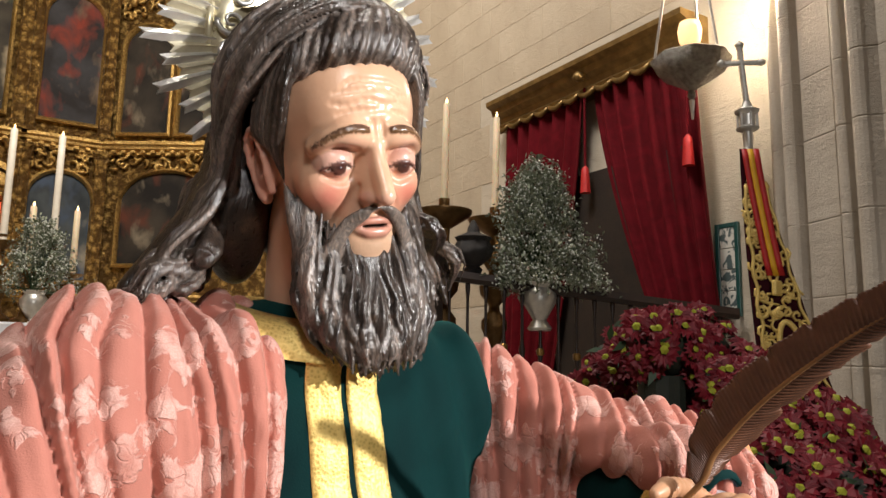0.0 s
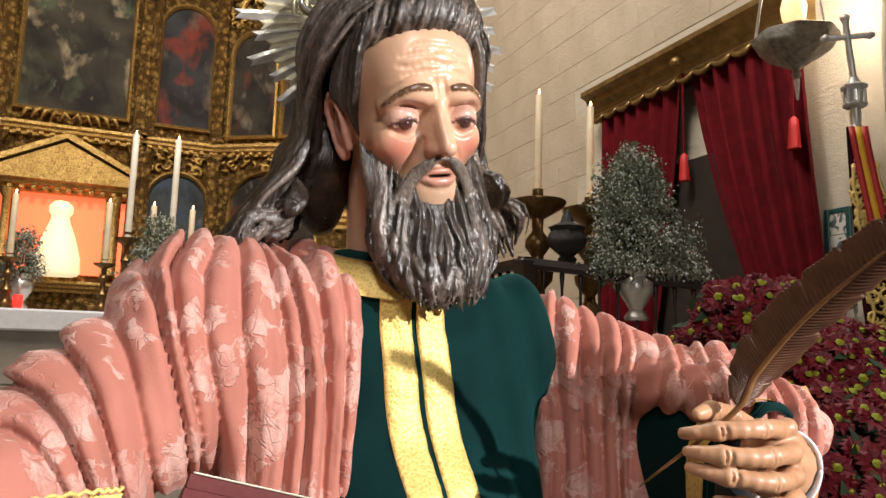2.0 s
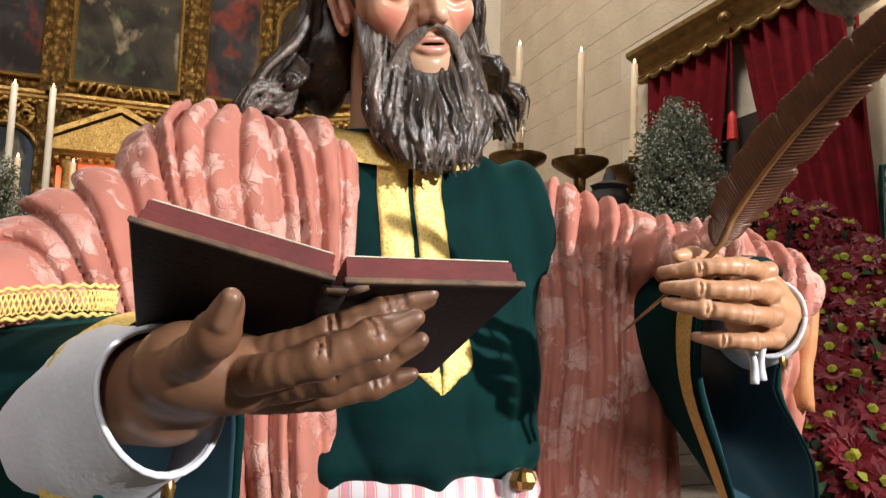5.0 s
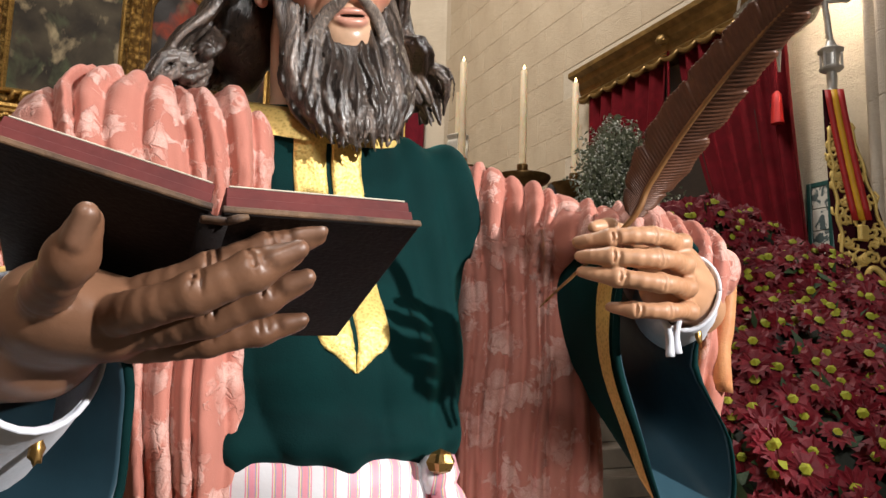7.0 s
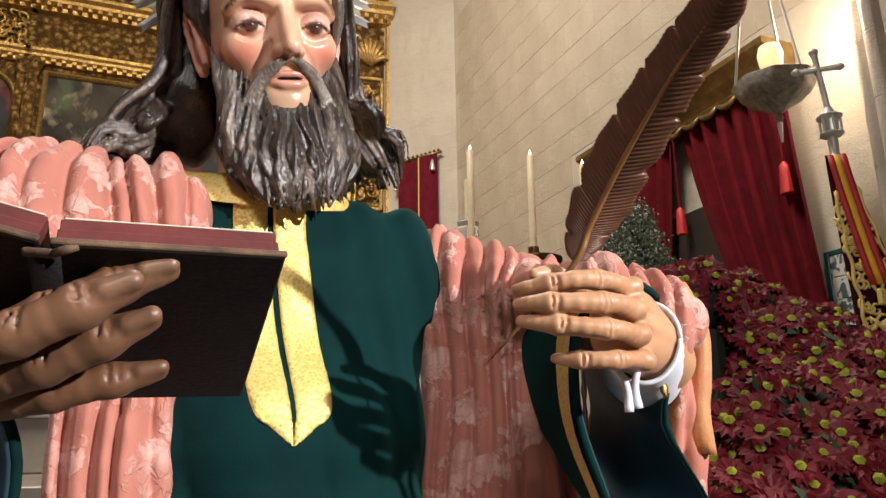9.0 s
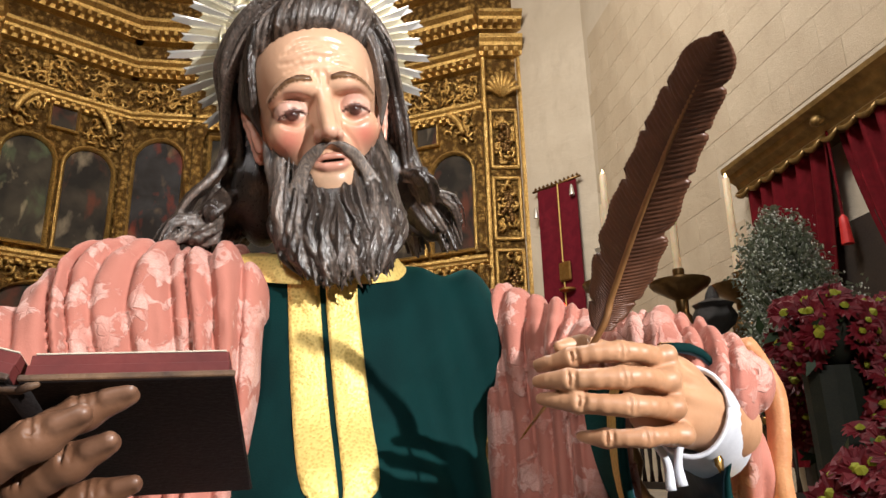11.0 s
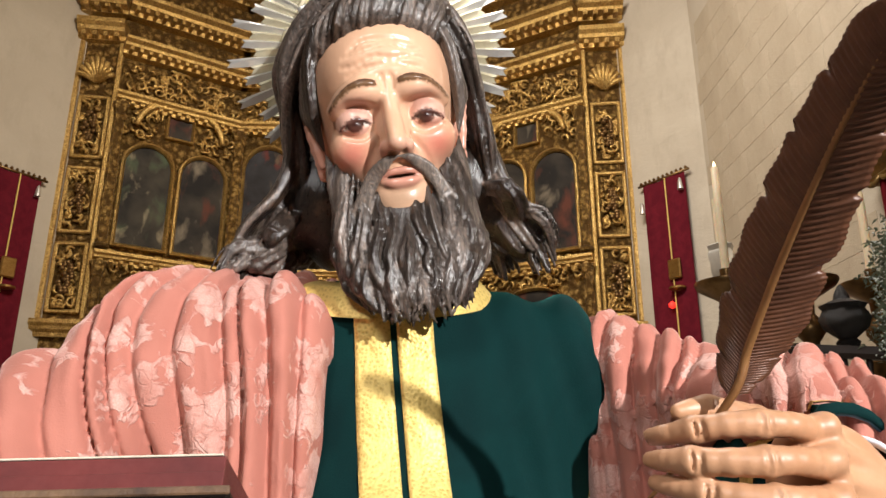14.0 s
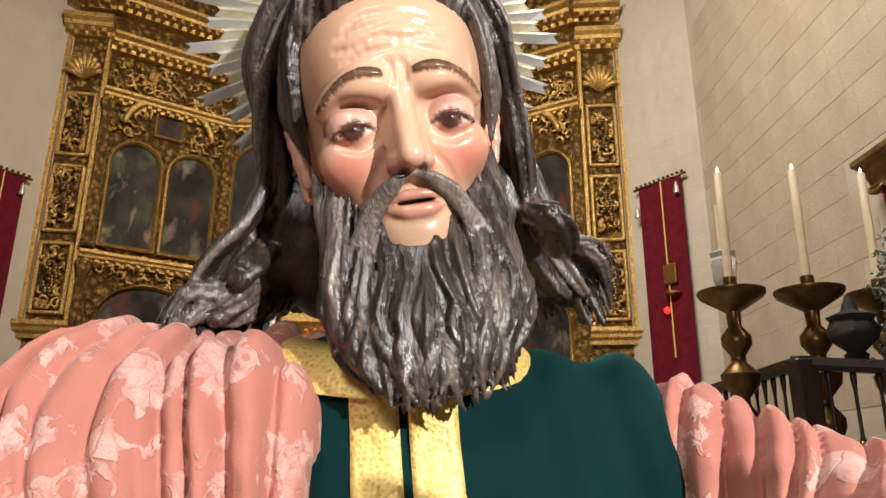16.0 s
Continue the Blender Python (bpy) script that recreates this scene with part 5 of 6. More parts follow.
wall_piece("wall_apse_left", [(2 * AX - 3.4, 12.75), (WL, YC)], 0, TOP, 0.6, "plaster", "plastered slanting wall of the apse")
wall_piece("wall_left", [(WL, YC), (WL, -11.5)], 0, TOP, 0.6, "plaster", "tall pale stone side wall")
wall_piece("wall_back", [(-8, 14.6), (6, 14.6)], 0, TOP, -0.5, "plaster", "plain wall behind the gilded altarpiece")
wall_piece("wall_nave", [(-8, -11.5), (6, -11.5)], 0, TOP, 0.5, "plaster", "plain stone wall at the end of the nave")
tagged(part("ceiling", box(-8, -12, TOP, 6, 15.1, TOP + 0.4), "plaster"), "high stone church vault", "ceiling", kind="structure")


# the altarpiece
def retable():
    r = thing("altarpiece", "huge gilded wooden altarpiece with carved columns and dark arched paintings", "altarpiece", at=(AX, 13.6, 0))
    plan = [(-2.35, 13.3), (2.35, 13.3)]
    def bay(x0, y0, x1, y1):
        """Pose of a bay whose front runs from one plan point to the other: x along it, -y out of it."""
        d = math.atan2(y1 - y0, x1 - x0)
        return pose(AX + x0, y0, 0, 0, 0, math.degrees(d)), math.hypot(x1 - x0, y1 - y0)
    def arch(w, z0, z1, y, n=14, rise=None):
        rise = w / 2 if rise is None else rise
        pts = [(-w / 2, z0), (w / 2, z0)] + [(w / 2 * math.cos(a), z1 - rise + rise * math.sin(a)) for a in np.linspace(0, math.pi, n)]
        return [(px, y, pz) for px, pz in pts]
    def painting(m, cx, w, z0, z1, mat, rise=None, fr=0.07):
        mm = m @ pose(cx, 0, 0)
        a0, a1 = arch(w, z0, z1, -0.02, 14, rise), arch(w + 2 * fr, z0 - fr, z1 + fr, -0.02, 14, rise if rise == 0 else None)
        a1f = [(x, -0.10, z) for x, _, z in a1]
        a0f = [(x, -0.075, z) for x, _, z in a0]
        mid = [((x + u) / 2, -0.125, (z + v) / 2) for (x, _, z), (u, _, v) in zip(a0, a1)]
        part("frame", moved(rings([[(x, 0.02, z) for x, _, z in a1], a1f, mid, a0f, a0]), mm), "gilt", r, "moulded gilt frame", 35)
        part("painting", moved(([p for p in a0], [tuple(range(len(a0)))]), mm), mat, r, "dark old religious painting on canvas")
    def carving(m, x0, x1, z0, z1, seed):
        """A carved gilt field: scrolls and leaves standing on a ground."""
        rr = random.Random(seed)
        sh = []
        area = (x1 - x0) * (z1 - z0)
        for _ in range(int(min(60, 10 + area * 60))):
            x, z = rr.uniform(x0, x1), rr.uniform(z0, z1)
            a, s = rr.uniform(0, 6.28), rr.uniform(0.05, 0.12) * min(1, (x1 - x0) / 0.3 + 0.3)
            pts = []
            for i in range(7):
                th = a + i * 0.75 * (1 if rr.random() > 0 else -1)
                k = s * (1 - i / 8)
                pts.append((min(max(x + k * math.cos(th), x0), x1), -0.03 - 0.05 * math.sin(i / 6 * 3.1), min(max(z + k * math.sin(th), z0), z1)))
            sh.append(tube(pts, (0.022, 0.03, 0.012), 5))
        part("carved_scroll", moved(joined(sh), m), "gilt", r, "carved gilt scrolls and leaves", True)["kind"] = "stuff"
    def ledge(m, w, z, h, d, dent=True):
        prof = [(0.0, z), (d * 0.4, z), (d * 0.45, z + h * 0.25), (d * 0.75, z + h * 0.4), (d * 0.8, z + h * 0.6), (d, z + h * 0.75), (d, z + h), (0.0, z + h)]
        part("cornice", moved(rings([[(x, -a, b) for a, b in prof] for x in (-0.04, w + 0.04)], True, True), m), "gilt", r, "moulded gilt cornice")
        if dent:
            k = int(w / 0.16)
            one = part("dentil", moved(box(0.25 * w / k, -d * 0.82, z + h * 0.02, 0.7 * w / k, -d * 0.1, z + h * 0.30, 0.008), m), "gilt", r)
            for i in range(1, k):
                o = new("dentil", one.data)
                o.parent = r
                o.matrix_parent_inverse = Matrix.Translation(m.to_3x3() @ Vector((i * w / k, 0, 0))) @ r.matrix_basis.inverted()
    def column(m, x, z0, z1, rad=0.10):
        h = z1 - z0
        pr = [(rad * 1.5, 0), (rad * 1.5, 0.05), (rad * 1.15, 0.08), (rad * 1.25, 0.13), (rad, 0.17), (rad * 1.1, h * 0.3), (rad * 1.22, h * 0.33), (rad * 1.05, h * 0.36), (rad * 0.95, h - 0.28), (rad * 1.15, h - 0.25), (rad * 1.0, h - 0.22), (rad * 1.5, h - 0.06), (rad * 1.6, h - 0.05), (rad * 1.6, h)]
        fine = []
        for (a, b), (c, d) in zip(pr, pr[1:]):
            fine += [(a, b), ((a + c) / 2, (b + d) / 2)]
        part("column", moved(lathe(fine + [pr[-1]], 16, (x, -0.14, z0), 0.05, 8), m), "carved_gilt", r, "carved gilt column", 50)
    bays = [bay(-2.35, 13.3, -1.15, 13.3), bay(-1.15, 13.3, 1.15, 13.3), bay(1.15, 13.3, 2.35, 13.3), bay(2.35, 13.3, 4.30, 12.05), bay(4.30, 12.05, 5.05, 11.95), bay(-4.30, 12.05, -2.35, 13.3), bay(-5.05, 11.95, -4.30, 12.05)]
    for i, (m, w) in enumerate(bays):
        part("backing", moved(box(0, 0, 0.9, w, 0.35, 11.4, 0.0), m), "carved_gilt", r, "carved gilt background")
        big = i in (4, 6)
        for z, h, d, dent in (((3.45, 0.28, 0.20, False), (9.0, 0.35, 0.35, True), (9.55, 0.25, 0.5, True), (10.6, 0.3, 0.6, True)) if big else ((2.2, 0.18, 0.22, False), (4.75, 0.20, 0.22, True), (7.75, 0.22, 0.25, True), (8.75, 0.25, 0.45, True), (9.55, 0.30, 0.55, True), (10.6, 0.3, 0.6, True))):
            ledge(m, w, z, h, d, dent)
        if big:
            for z0, z1 in ((3.85, 5.1), (5.25, 6.5), (6.65, 7.9)):
                part("panel_frame", moved(joined([box(0.10, -0.06, z0, 0.17, 0.0, z1, 0.02), box(w - 0.17, -0.06, z0, w - 0.10, 0.0, z1, 0.02), box(0.10, -0.06, z0, w - 0.10, 0.0, z0 + 0.07, 0.02), box(0.10, -0.06, z1 - 0.07, w - 0.10, 0.0, z1, 0.02)]), m), "gilt", r)
                carving(m, 0.2, w - 0.2, z0 + 0.1, z1 - 0.1, int(z0 * 10) + i)
                rr = random.Random(int(z0 * 7))
                part("grape_cluster", moved(joined([lathe([(0.001, -0.05), (0.045, -0.02), (0.05, 0.0), (0.035, 0.035), (0.001, 0.05)], 7, (w / 2 + rr.uniform(-1, 1) * 0.11 * (1 - abs(k / 11 - 0.4)), -0.09, (z0 + z1) / 2 - 0.26 + 0.05 * k)) for k in range(11) for _ in (0, 1)]), m), "dark_brass", r, "dark carved bunch of grapes", True)["kind"] = "stuff"
            shell = [tube([(w / 2 + 0.03 * math.cos(a), -0.05, 8.15), (w / 2 + 0.2 * math.cos(a), -0.14, 8.15 + 0.22 * math.sin(a) + 0.05), (w / 2 + 0.32 * math.cos(a), -0.20, 8.15 + 0.46 * math.sin(a))], (0.02, 0.05, 0.045), 6) for a in np.linspace(0.25, 2.9, 9)]
            part("shell", moved(joined(shell), m), "gilt", r, "carved gilt shell", True)
            for x in (0.03, w - 0.03):
                part("pilaster", moved(box(x - 0.045, -0.10, 3.75, x + 0.045, 0.0, 9.0, 0.02), m), "gilt", r)
    mats = ["canvas_dark", "canvas_red", "canvas_blue", "canvas_cloud"]
    m, w = bays[1]
    painting(m, w / 2, 1.62, 5.25, 7.55, "canvas_cloud", 0)
    part("crest", moved(joined([tube([(w / 2 + s * a, -0.16, 5.02 + 0.16 * math.sin(a * 4) + 0.02), (w / 2 + s * (a + 0.1), -0.18, 5.16), (w / 2 + s * (a + 0.16), -0.16, 5.02)], (0.03, 0.045, 0.02), 6) for a in (0.0, 0.14, 0.28, 0.42, 0.56) for s in (-1, 1)]), m), "gilt", r, "carved gilt cresting", True)
    for x in (0.10, w - 0.10):
        column(m, x, 4.95, 7.75), column(m, x, 2.4, 4.75)
    # temple front of the lit niche
    part("pediment", moved(joined([rings([[(w / 2 - 1.02, y, 4.02), (w / 2 + 1.02, y, 4.02), (w / 2 + 1.02, y, 4.12), (w / 2, y, 4.62), (w / 2 - 1.02, y, 4.12)] for y in (-0.42, 0.0)], True, True), rings([[(w / 2 - 1.08, y, 4.12), (w / 2, y, 4.66), (w / 2 + 1.08, y, 4.12), (w / 2 + 1.08, y, 4.22), (w / 2, y, 4.76), (w / 2 - 1.08, y, 4.22)] for y in (-0.50, 0.0)], True, True)]), m), "gilt", r, "gilt triangular pediment")
    ledge(m @ pose(w / 2 - 1.0, -0.02, 0), 2.0, 3.80, 0.22, 0.42)
    for x in (-0.78, 0.78):
        part("niche_column", moved(lathe([(0.09, 0), (0.09, 0.06), (0.065, 0.1), (0.06, 1.15), (0.09, 1.2), (0.10, 1.3)], 14, (w / 2 + x, -0.26, 2.5), 0.04, 8), m), "gilt", r, "", 40)
    # back and side panels glow in place of lamps in the niche
    part("niche_back", moved(box(w / 2 - 0.66, -0.06, 2.5, w / 2 + 0.66, -0.02, 3.8), m), "niche_glow", r, "orange-red niche back, its lighting put in as glow")
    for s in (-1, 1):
        part("niche_side", moved(box(w / 2 + s * 1.0 - 0.13, -0.07, 2.5, w / 2 + s * 1.0 + 0.13, -0.02, 3.75), m), "niche_glow", r, "orange side panel, its lighting put in as glow")
        part("niche_frame", moved(box(w / 2 + s * 0.66 - 0.03, -0.12, 2.5, w / 2 + s * 0.66 + 0.03, -0.02, 3.8, 0.01), m), "gilt", r)
    for i in (0, 2):
        m, w = bays[i]
        painting(m, w / 2, 0.86, 5.25, 7.45, "canvas_red")
        painting(m, w / 2, 0.92, 2.6, 4.35, "canvas_blue")
        carving(m, 0.1, w - 0.1, 7.98, 8.7, 40 + i), carving(m, 0.1, w - 0.1, 4.4, 4.75, 50 + i)
        for x in (0.06, w - 0.06):
            column(m, x, 4.95, 7.75, 0.075), column(m, x, 2.4, 4.75, 0.075)
    for i in (3, 5):
        m, w = bays[i]
        painting(m, w * 0.29, 0.80, 5.15, 7.05, "canvas_dark" if i == 3 else "canvas_cloud")
        painting(m, w * 0.72, 0.80, 5.15, 7.05, "canvas_dark")
        painting(m, w / 2, 1.55, 2.9, 4.45, "canvas_dark", 0.45)
        painting(m, w / 2, 0.42, 7.35, 7.95, "canvas_dark", 0, 0.05)
        carving(m, 0.1, w - 0.1, 4.5, 5.0, 60 + i), carving(m, 0.08, w * 0.35, 7.2, 8.6, 70 + i), carving(m, w * 0.65, w - 0.08, 7.2, 8.6, 80 + i), carving(m, w * 0.3, w * 0.7, 8.1, 8.7, 85)
        for s in (-1, 1):
            part("scroll_pediment", moved(tube([(w / 2 + s * (0.30 + 0.5 * math.sin(a)), -0.14, 7.3 + 0.62 * math.cos(a)) for a in np.linspace(0.0, 1.4, 9)], (0.05, 0.07, 0.05), 8), m), "gilt", r, "", True)
        for x in (0.06, w - 0.06):
            column(m, x, 5.0, 7.75, 0.085), column(m, x, 2.4, 4.75, 0.085)


retable()


def altar():
    a = thing("altar", "stone altar table covered with a white linen cloth", "altar", at=(AX, 9.0, 0.96))
    part("table", box(-3.6, 8.3, 0.96, 1.5, 9.4, 1.66, 0.02), "floor_marble", a, "stone altar block")
    part("altar_cloth", box(-3.7, 8.22, 1.50, 1.6, 9.46, 1.72, 0.02), "altar_cloth", a, "white linen altar cloth")


altar()


def candlestick(name, label, prof, mat, n=18):
    ob = thing(name, label, "candlestick", "altar candlesticks")
    part("stem", lathe(prof, n), mat, ob, "", 50)
    return ob


def candle(h, rad, mat="wax", lit=False):
    c = thing("candle", "tall pale wax candle burning in a candlestick" if lit else "tall pale wax candle standing in a candlestick", "candle", "church candles")
    part("wax", lathe([(rad, 0), (rad * 0.98, h * 0.5), (rad * 0.94, h - 0.01), (rad * 0.7, h), (0.002, h - 0.012)], 12), mat, c, "", 50)
    part("wick", tube([(0, 0, h - 0.014), (0.001, 0, h + 0.012)], (0.002, 0.0015), 5), "dark_wood", c)
    if lit:
        part("flame", lathe([(0.001, h), (0.010, h + 0.010), (0.011, h + 0.018), (0.006, h + 0.034), (0.001, h + 0.048)], 8), "flame_glow", c, "small yellow flame", True)
    return c


def right_candles():
    prof = [(0.20, 0), (0.20, 0.06), (0.12, 0.12), (0.07, 0.22), (0.10, 0.34), (0.06, 0.46), (0.05, 0.60), (0.11, 0.74), (0.11, 0.80), (0.05, 0.88), (0.045, 0.93), (0.12, 1.02), (0.13, 1.09), (0.05, 1.17), (0.05, 1.22), (0.10, 1.29), (0.10, 1.35), (0.045, 1.42), (0.05, 1.52), (0.21, 1.62), (0.23, 1.65), (0.23, 1.67), (0.03, 1.67), (0.045, 1.69), (0.045, 1.77), (0.02, 1.77)]
    st = candlestick("floor_candlestick", "tall turned brass floor candlestick with a wide drip pan", prof, "dark_brass", 20)
    spots = [(2.50, 5.02), (3.02, 4.95), (3.56, 5.00)]
    c = candle(0.86, 0.030, "wax", True)
    for i, (x, y) in enumerate(spots):
        m = pose(x, y, 0.96, 0, 0, 40 * i)
        o = copy_thing(st, m) if i else st
        o.matrix_basis = m
        k = copy_thing(c, pose(x, y, 0.96 + 1.72)) if i else c
        k.matrix_basis = pose(x, y, 0.96 + 1.72, 0.6 * (i - 1), 0.5, 0)
    t = thing("processional_torch", "slim silver processional torch with a pierced lantern cup", "torch", at=(2.62, 5.35, 0.96))
    part("pole", tube([(2.62, 5.35, 0.96), (2.62, 5.35, 2.75)], (0.022, 0.020), 10), "silver", t, "silver pole", True)
    part("cup", lathe([(0.02, 0), (0.07, 0.05), (0.09, 0.10), (0.085, 0.16), (0.10, 0.24), (0.085, 0.27), (0.10, 0.31), (0.06, 0.33), (0.03, 0.33)], 12, (2.62, 5.35, 2.70), 0.08, 6), "silver", t, "embossed silver cup", 40)
    part("candle_stub", lathe([(0.028, 0), (0.027, 0.38), (0.005, 0.38)], 10, (2.62, 5.35, 3.02)), "wax", t, "cream wax candle", 40)


right_candles()


def left_candles():
    prof = [(0.14, 0), (0.14, 0.04), (0.06, 0.10), (0.04, 0.2), (0.07, 0.3), (0.035, 0.38), (0.03, 0.52), (0.06, 0.58), (0.03, 0.64), (0.03, 0.74), (0.12, 0.80), (0.13, 0.83), (0.03, 0.83), (0.04, 0.90), (0.015, 0.90)]
    st = candlestick("altar_candlestick", "turned gilt altar candlestick standing on the altar", prof, "dark_brass", 16)
    tall = candle(1.18, 0.036, "pale_wax", True)
    rows = [(-1.75, 8.6), (-1.38, 8.6), (-0.02, 8.6), (0.43, 8.6)]
    for i, (x, y) in enumerate(rows):
        m = pose(x, y, 1.72)
        o = copy_thing(st, m) if i else st
        o.matrix_basis = m
        k = copy_thing(tall, pose(x, y, 2.56)) if i else tall
        k.matrix_basis = pose(x, y, 2.56)
    st2 = candlestick("altar_candlestick", "short turned brass altar candlestick on the altar", [(r * 0.85, z * 0.62) for r, z in prof], "dark_brass", 16)
    short = candle(0.66, 0.032, "wax", True)
    for i, (x, y) in enumerate([(-1.62, 8.4), (-1.10, 8.4), (-0.22, 8.4), (0.22, 8.35), (0.62, 8.35)]):
        m = pose(x, y, 1.72)
        o = copy_thing(st2, m) if i else st2
        o.matrix_basis = m
        k = copy_thing(short, pose(x, y, 2.24)) if i else short
        k.matrix_basis = pose(x, y, 2.24)
    v = thing("votive_light", "small red glass votive light on the altar cloth", "candle", at=(-0.98, 8.35, 1.72))
    part("glass", lathe([(0.03, 0), (0.045, 0.02), (0.045, 0.13), (0.04, 0.14)], 12, (-0.98, 8.35, 1.72)), "votive_glow", v, "", 40)


left_candles()


def niche_figure():
    prof = [(0.30, 0), (0.34, 0.05), (0.32, 0.3), (0.24, 0.6), (0.15, 0.85), (0.13, 0.95), (0.17, 1.02), (0.17, 1.12), (0.10, 1.2), (0.01, 1.22)]
    # the figure itself glows so that it looks lit
    ob = part("niche_statue", lathe(prof, 24, (AX, 13.0, 2.45), 0.05, 7), "niche_figure_glow", None, "", True)
    tagged(ob, "small pale crowned statue in white robes inside the lit niche", "statue")


niche_figure()


def pelmet_and_curtains():
    p = thing("curtain_pelmet", "gilded carved wooden pelmet over a doorway", "pelmet", at=(4.7, 5.0, 4.1))
    prof = [(4.795, 3.98), (4.62, 3.98), (4.60, 4.02), (4.63, 4.05), (4.61, 4.10), (4.55, 4.14), (4.53, 4.20), (4.46, 4.23), (4.46, 4.28), (4.795, 4.28)]
    part("moulding", rings([[(x, y, z) for x, z in prof] for y in (3.72, 6.45)], True, True), "old_gilt", p, "stepped gilt moulding")
    sc = []
    for k in range(12):
        y = 3.84 + k * 2.5 / 11
        sc.append(tube([(4.61, y - 0.115, 4.0), (4.60, y - 0.06, 3.965), (4.60, y, 3.95), (4.60, y + 0.06, 3.965), (4.61, y + 0.115, 4.0)], (0.020, 0.026, 0.030, 0.026, 0.020), 6))
    part("scalloped_edge", joined(sc), "old_gilt", p, "", True)
    part("carved_boss", lathe([(0.005, -0.05), (0.05, -0.035), (0.06, 0.0), (0.03, 0.04), (0.005, 0.05)], 12, (4.53, 5.0, 4.13), 0.15, 6), "old_gilt", p, "small carved boss", True)
    def curtain(y0, y1, yb0, yb1, seed):
        loops = []
        for k in range(19):
            u = k / 18
            z = 3.98 - u * 2.75
            a = y0 + (yb0 - y0) * u ** 1.4
            b = y1 + (yb1 - y1) * u ** 1.4
            loops.append([(4.66 + 0.045 * math.sin(j * 1.05 + seed + 0.6 * u) + 0.015 * math.sin(j * 2.3), a + (b - a) * j / 40, z) for j in range(41)])
        v, f = rings(loops, False)
        o = len(v)
        v += [(x + 0.012, y, z) for x, y, z in v]
        f += [tuple(i + o for i in q) for q in f]
        c = part("curtain", (v, f), "red_velvet", None, "", True)
        tagged(c, "heavy crimson velvet curtain hanging in folds before a doorway", "curtain", "doorway curtains")
    curtain(4.93, 3.74, 4.05, 3.52, 0.0)
    curtain(6.38, 5.05, 6.40, 5.55, 1.0)
    for y in (5.00, 3.80):
        t = thing("tassel", "crimson cord with a tassel hanging from the pelmet", "tassel", "curtain tassels")
        part("cord", tube([(4.60, y, 4.03), (4.60, y, 3.25)], (0.012, 0.012), 6), "red_velvet", t)
        part("fringe", lathe([(0.01, 0), (0.035, -0.03), (0.04, -0.10), (0.05, -0.26), (0.01, -0.26)], 12, (4.60, y, 3.26), 0.06, 9), "flag_red", t, "", 40)
    # flat slab on the wall; the opening's shade is put into its colour
    d = part("door_side", box(4.70, 3.95, 0.96, 4.79, 6.2, 3.22, 0.0), "doorway_shade")
    tagged(d, "dark slab for the unlit doorway behind the curtain, shade in its colour", "door", kind="structure")


pelmet_and_curtains()


def balustrade():
    b = thing("balustrade", "dark turned wooden balustrade with iron balusters", "balustrade", at=(3.8, 4.1, 0.96))
    A, B = np.array((2.72, 4.62, 2.06)), np.array((4.72, 3.50, 1.80))
    C = np.array((2.78, 6.6, 2.06))
    for P, Q in ((A, B), (A, C)):
        d = (Q - P) / np.linalg.norm(Q - P)
        s = np.array((-d[1], d[0], 0)) * 0.05
        up = np.array((0, 0, 0.05))
        part("handrail", rings([[p - s, p - s * 0.8 + up * 1.0, p + s * 0.8 + up, p + s, p + s * 0.6 - up * 0.6, p - s * 0.6 - up * 0.6] for p in (P - d * 0.06, Q)], True, True), "dark_wood", b, "dark polished handrail")
        part("bottom_rail", rings([[p - s * 0.8, p - s * 0.8 + up, p + s * 0.8 + up, p + s * 0.8] for p in (P - (0, 0, 0.95), Q - (0, 0, 0.95))], True, True), "dark_wood", b)
        n = int(np.linalg.norm(Q - P) / 0.135)
        for k in range(1, n):
            p = P + (Q - P) * k / n
            pr = [(0.022, -0.93), (0.012, -0.80), (0.020, -0.62), (0.012, -0.55), (0.024, -0.47), (0.012, -0.40), (0.011, -0.15), (0.020, -0.06), (0.018, -0.02)]
            part("baluster", lathe(pr, 8, tuple(p)), "dark_wood", b, "", True)
            if k % 2 == 0:
                part("brass_knop", lathe([(0.012, -0.50), (0.030, -0.48), (0.030, -0.45), (0.012, -0.43)], 8, tuple(p)), "brass", b, "brass ring", True)
    part("newel", joined([box(A[0] - 0.07, A[1] - 0.07, 0.96, A[0] + 0.07, A[1] + 0.07, 2.10, 0.015)]), "dark_wood", b)
    part("finial", lathe([(0.06, 0), (0.07, 0.03), (0.05, 0.05), (0.13, 0.12), (0.15, 0.18), (0.12, 0.24), (0.14, 0.27), (0.05, 0.31), (0.04, 0.35), (0.015, 0.40), (0.002, 0.41)], 18, (3.02, 4.52, 2.08), 0.05, 9), "carved_wood", b, "carved dark urn finial", 50)


balustrade()


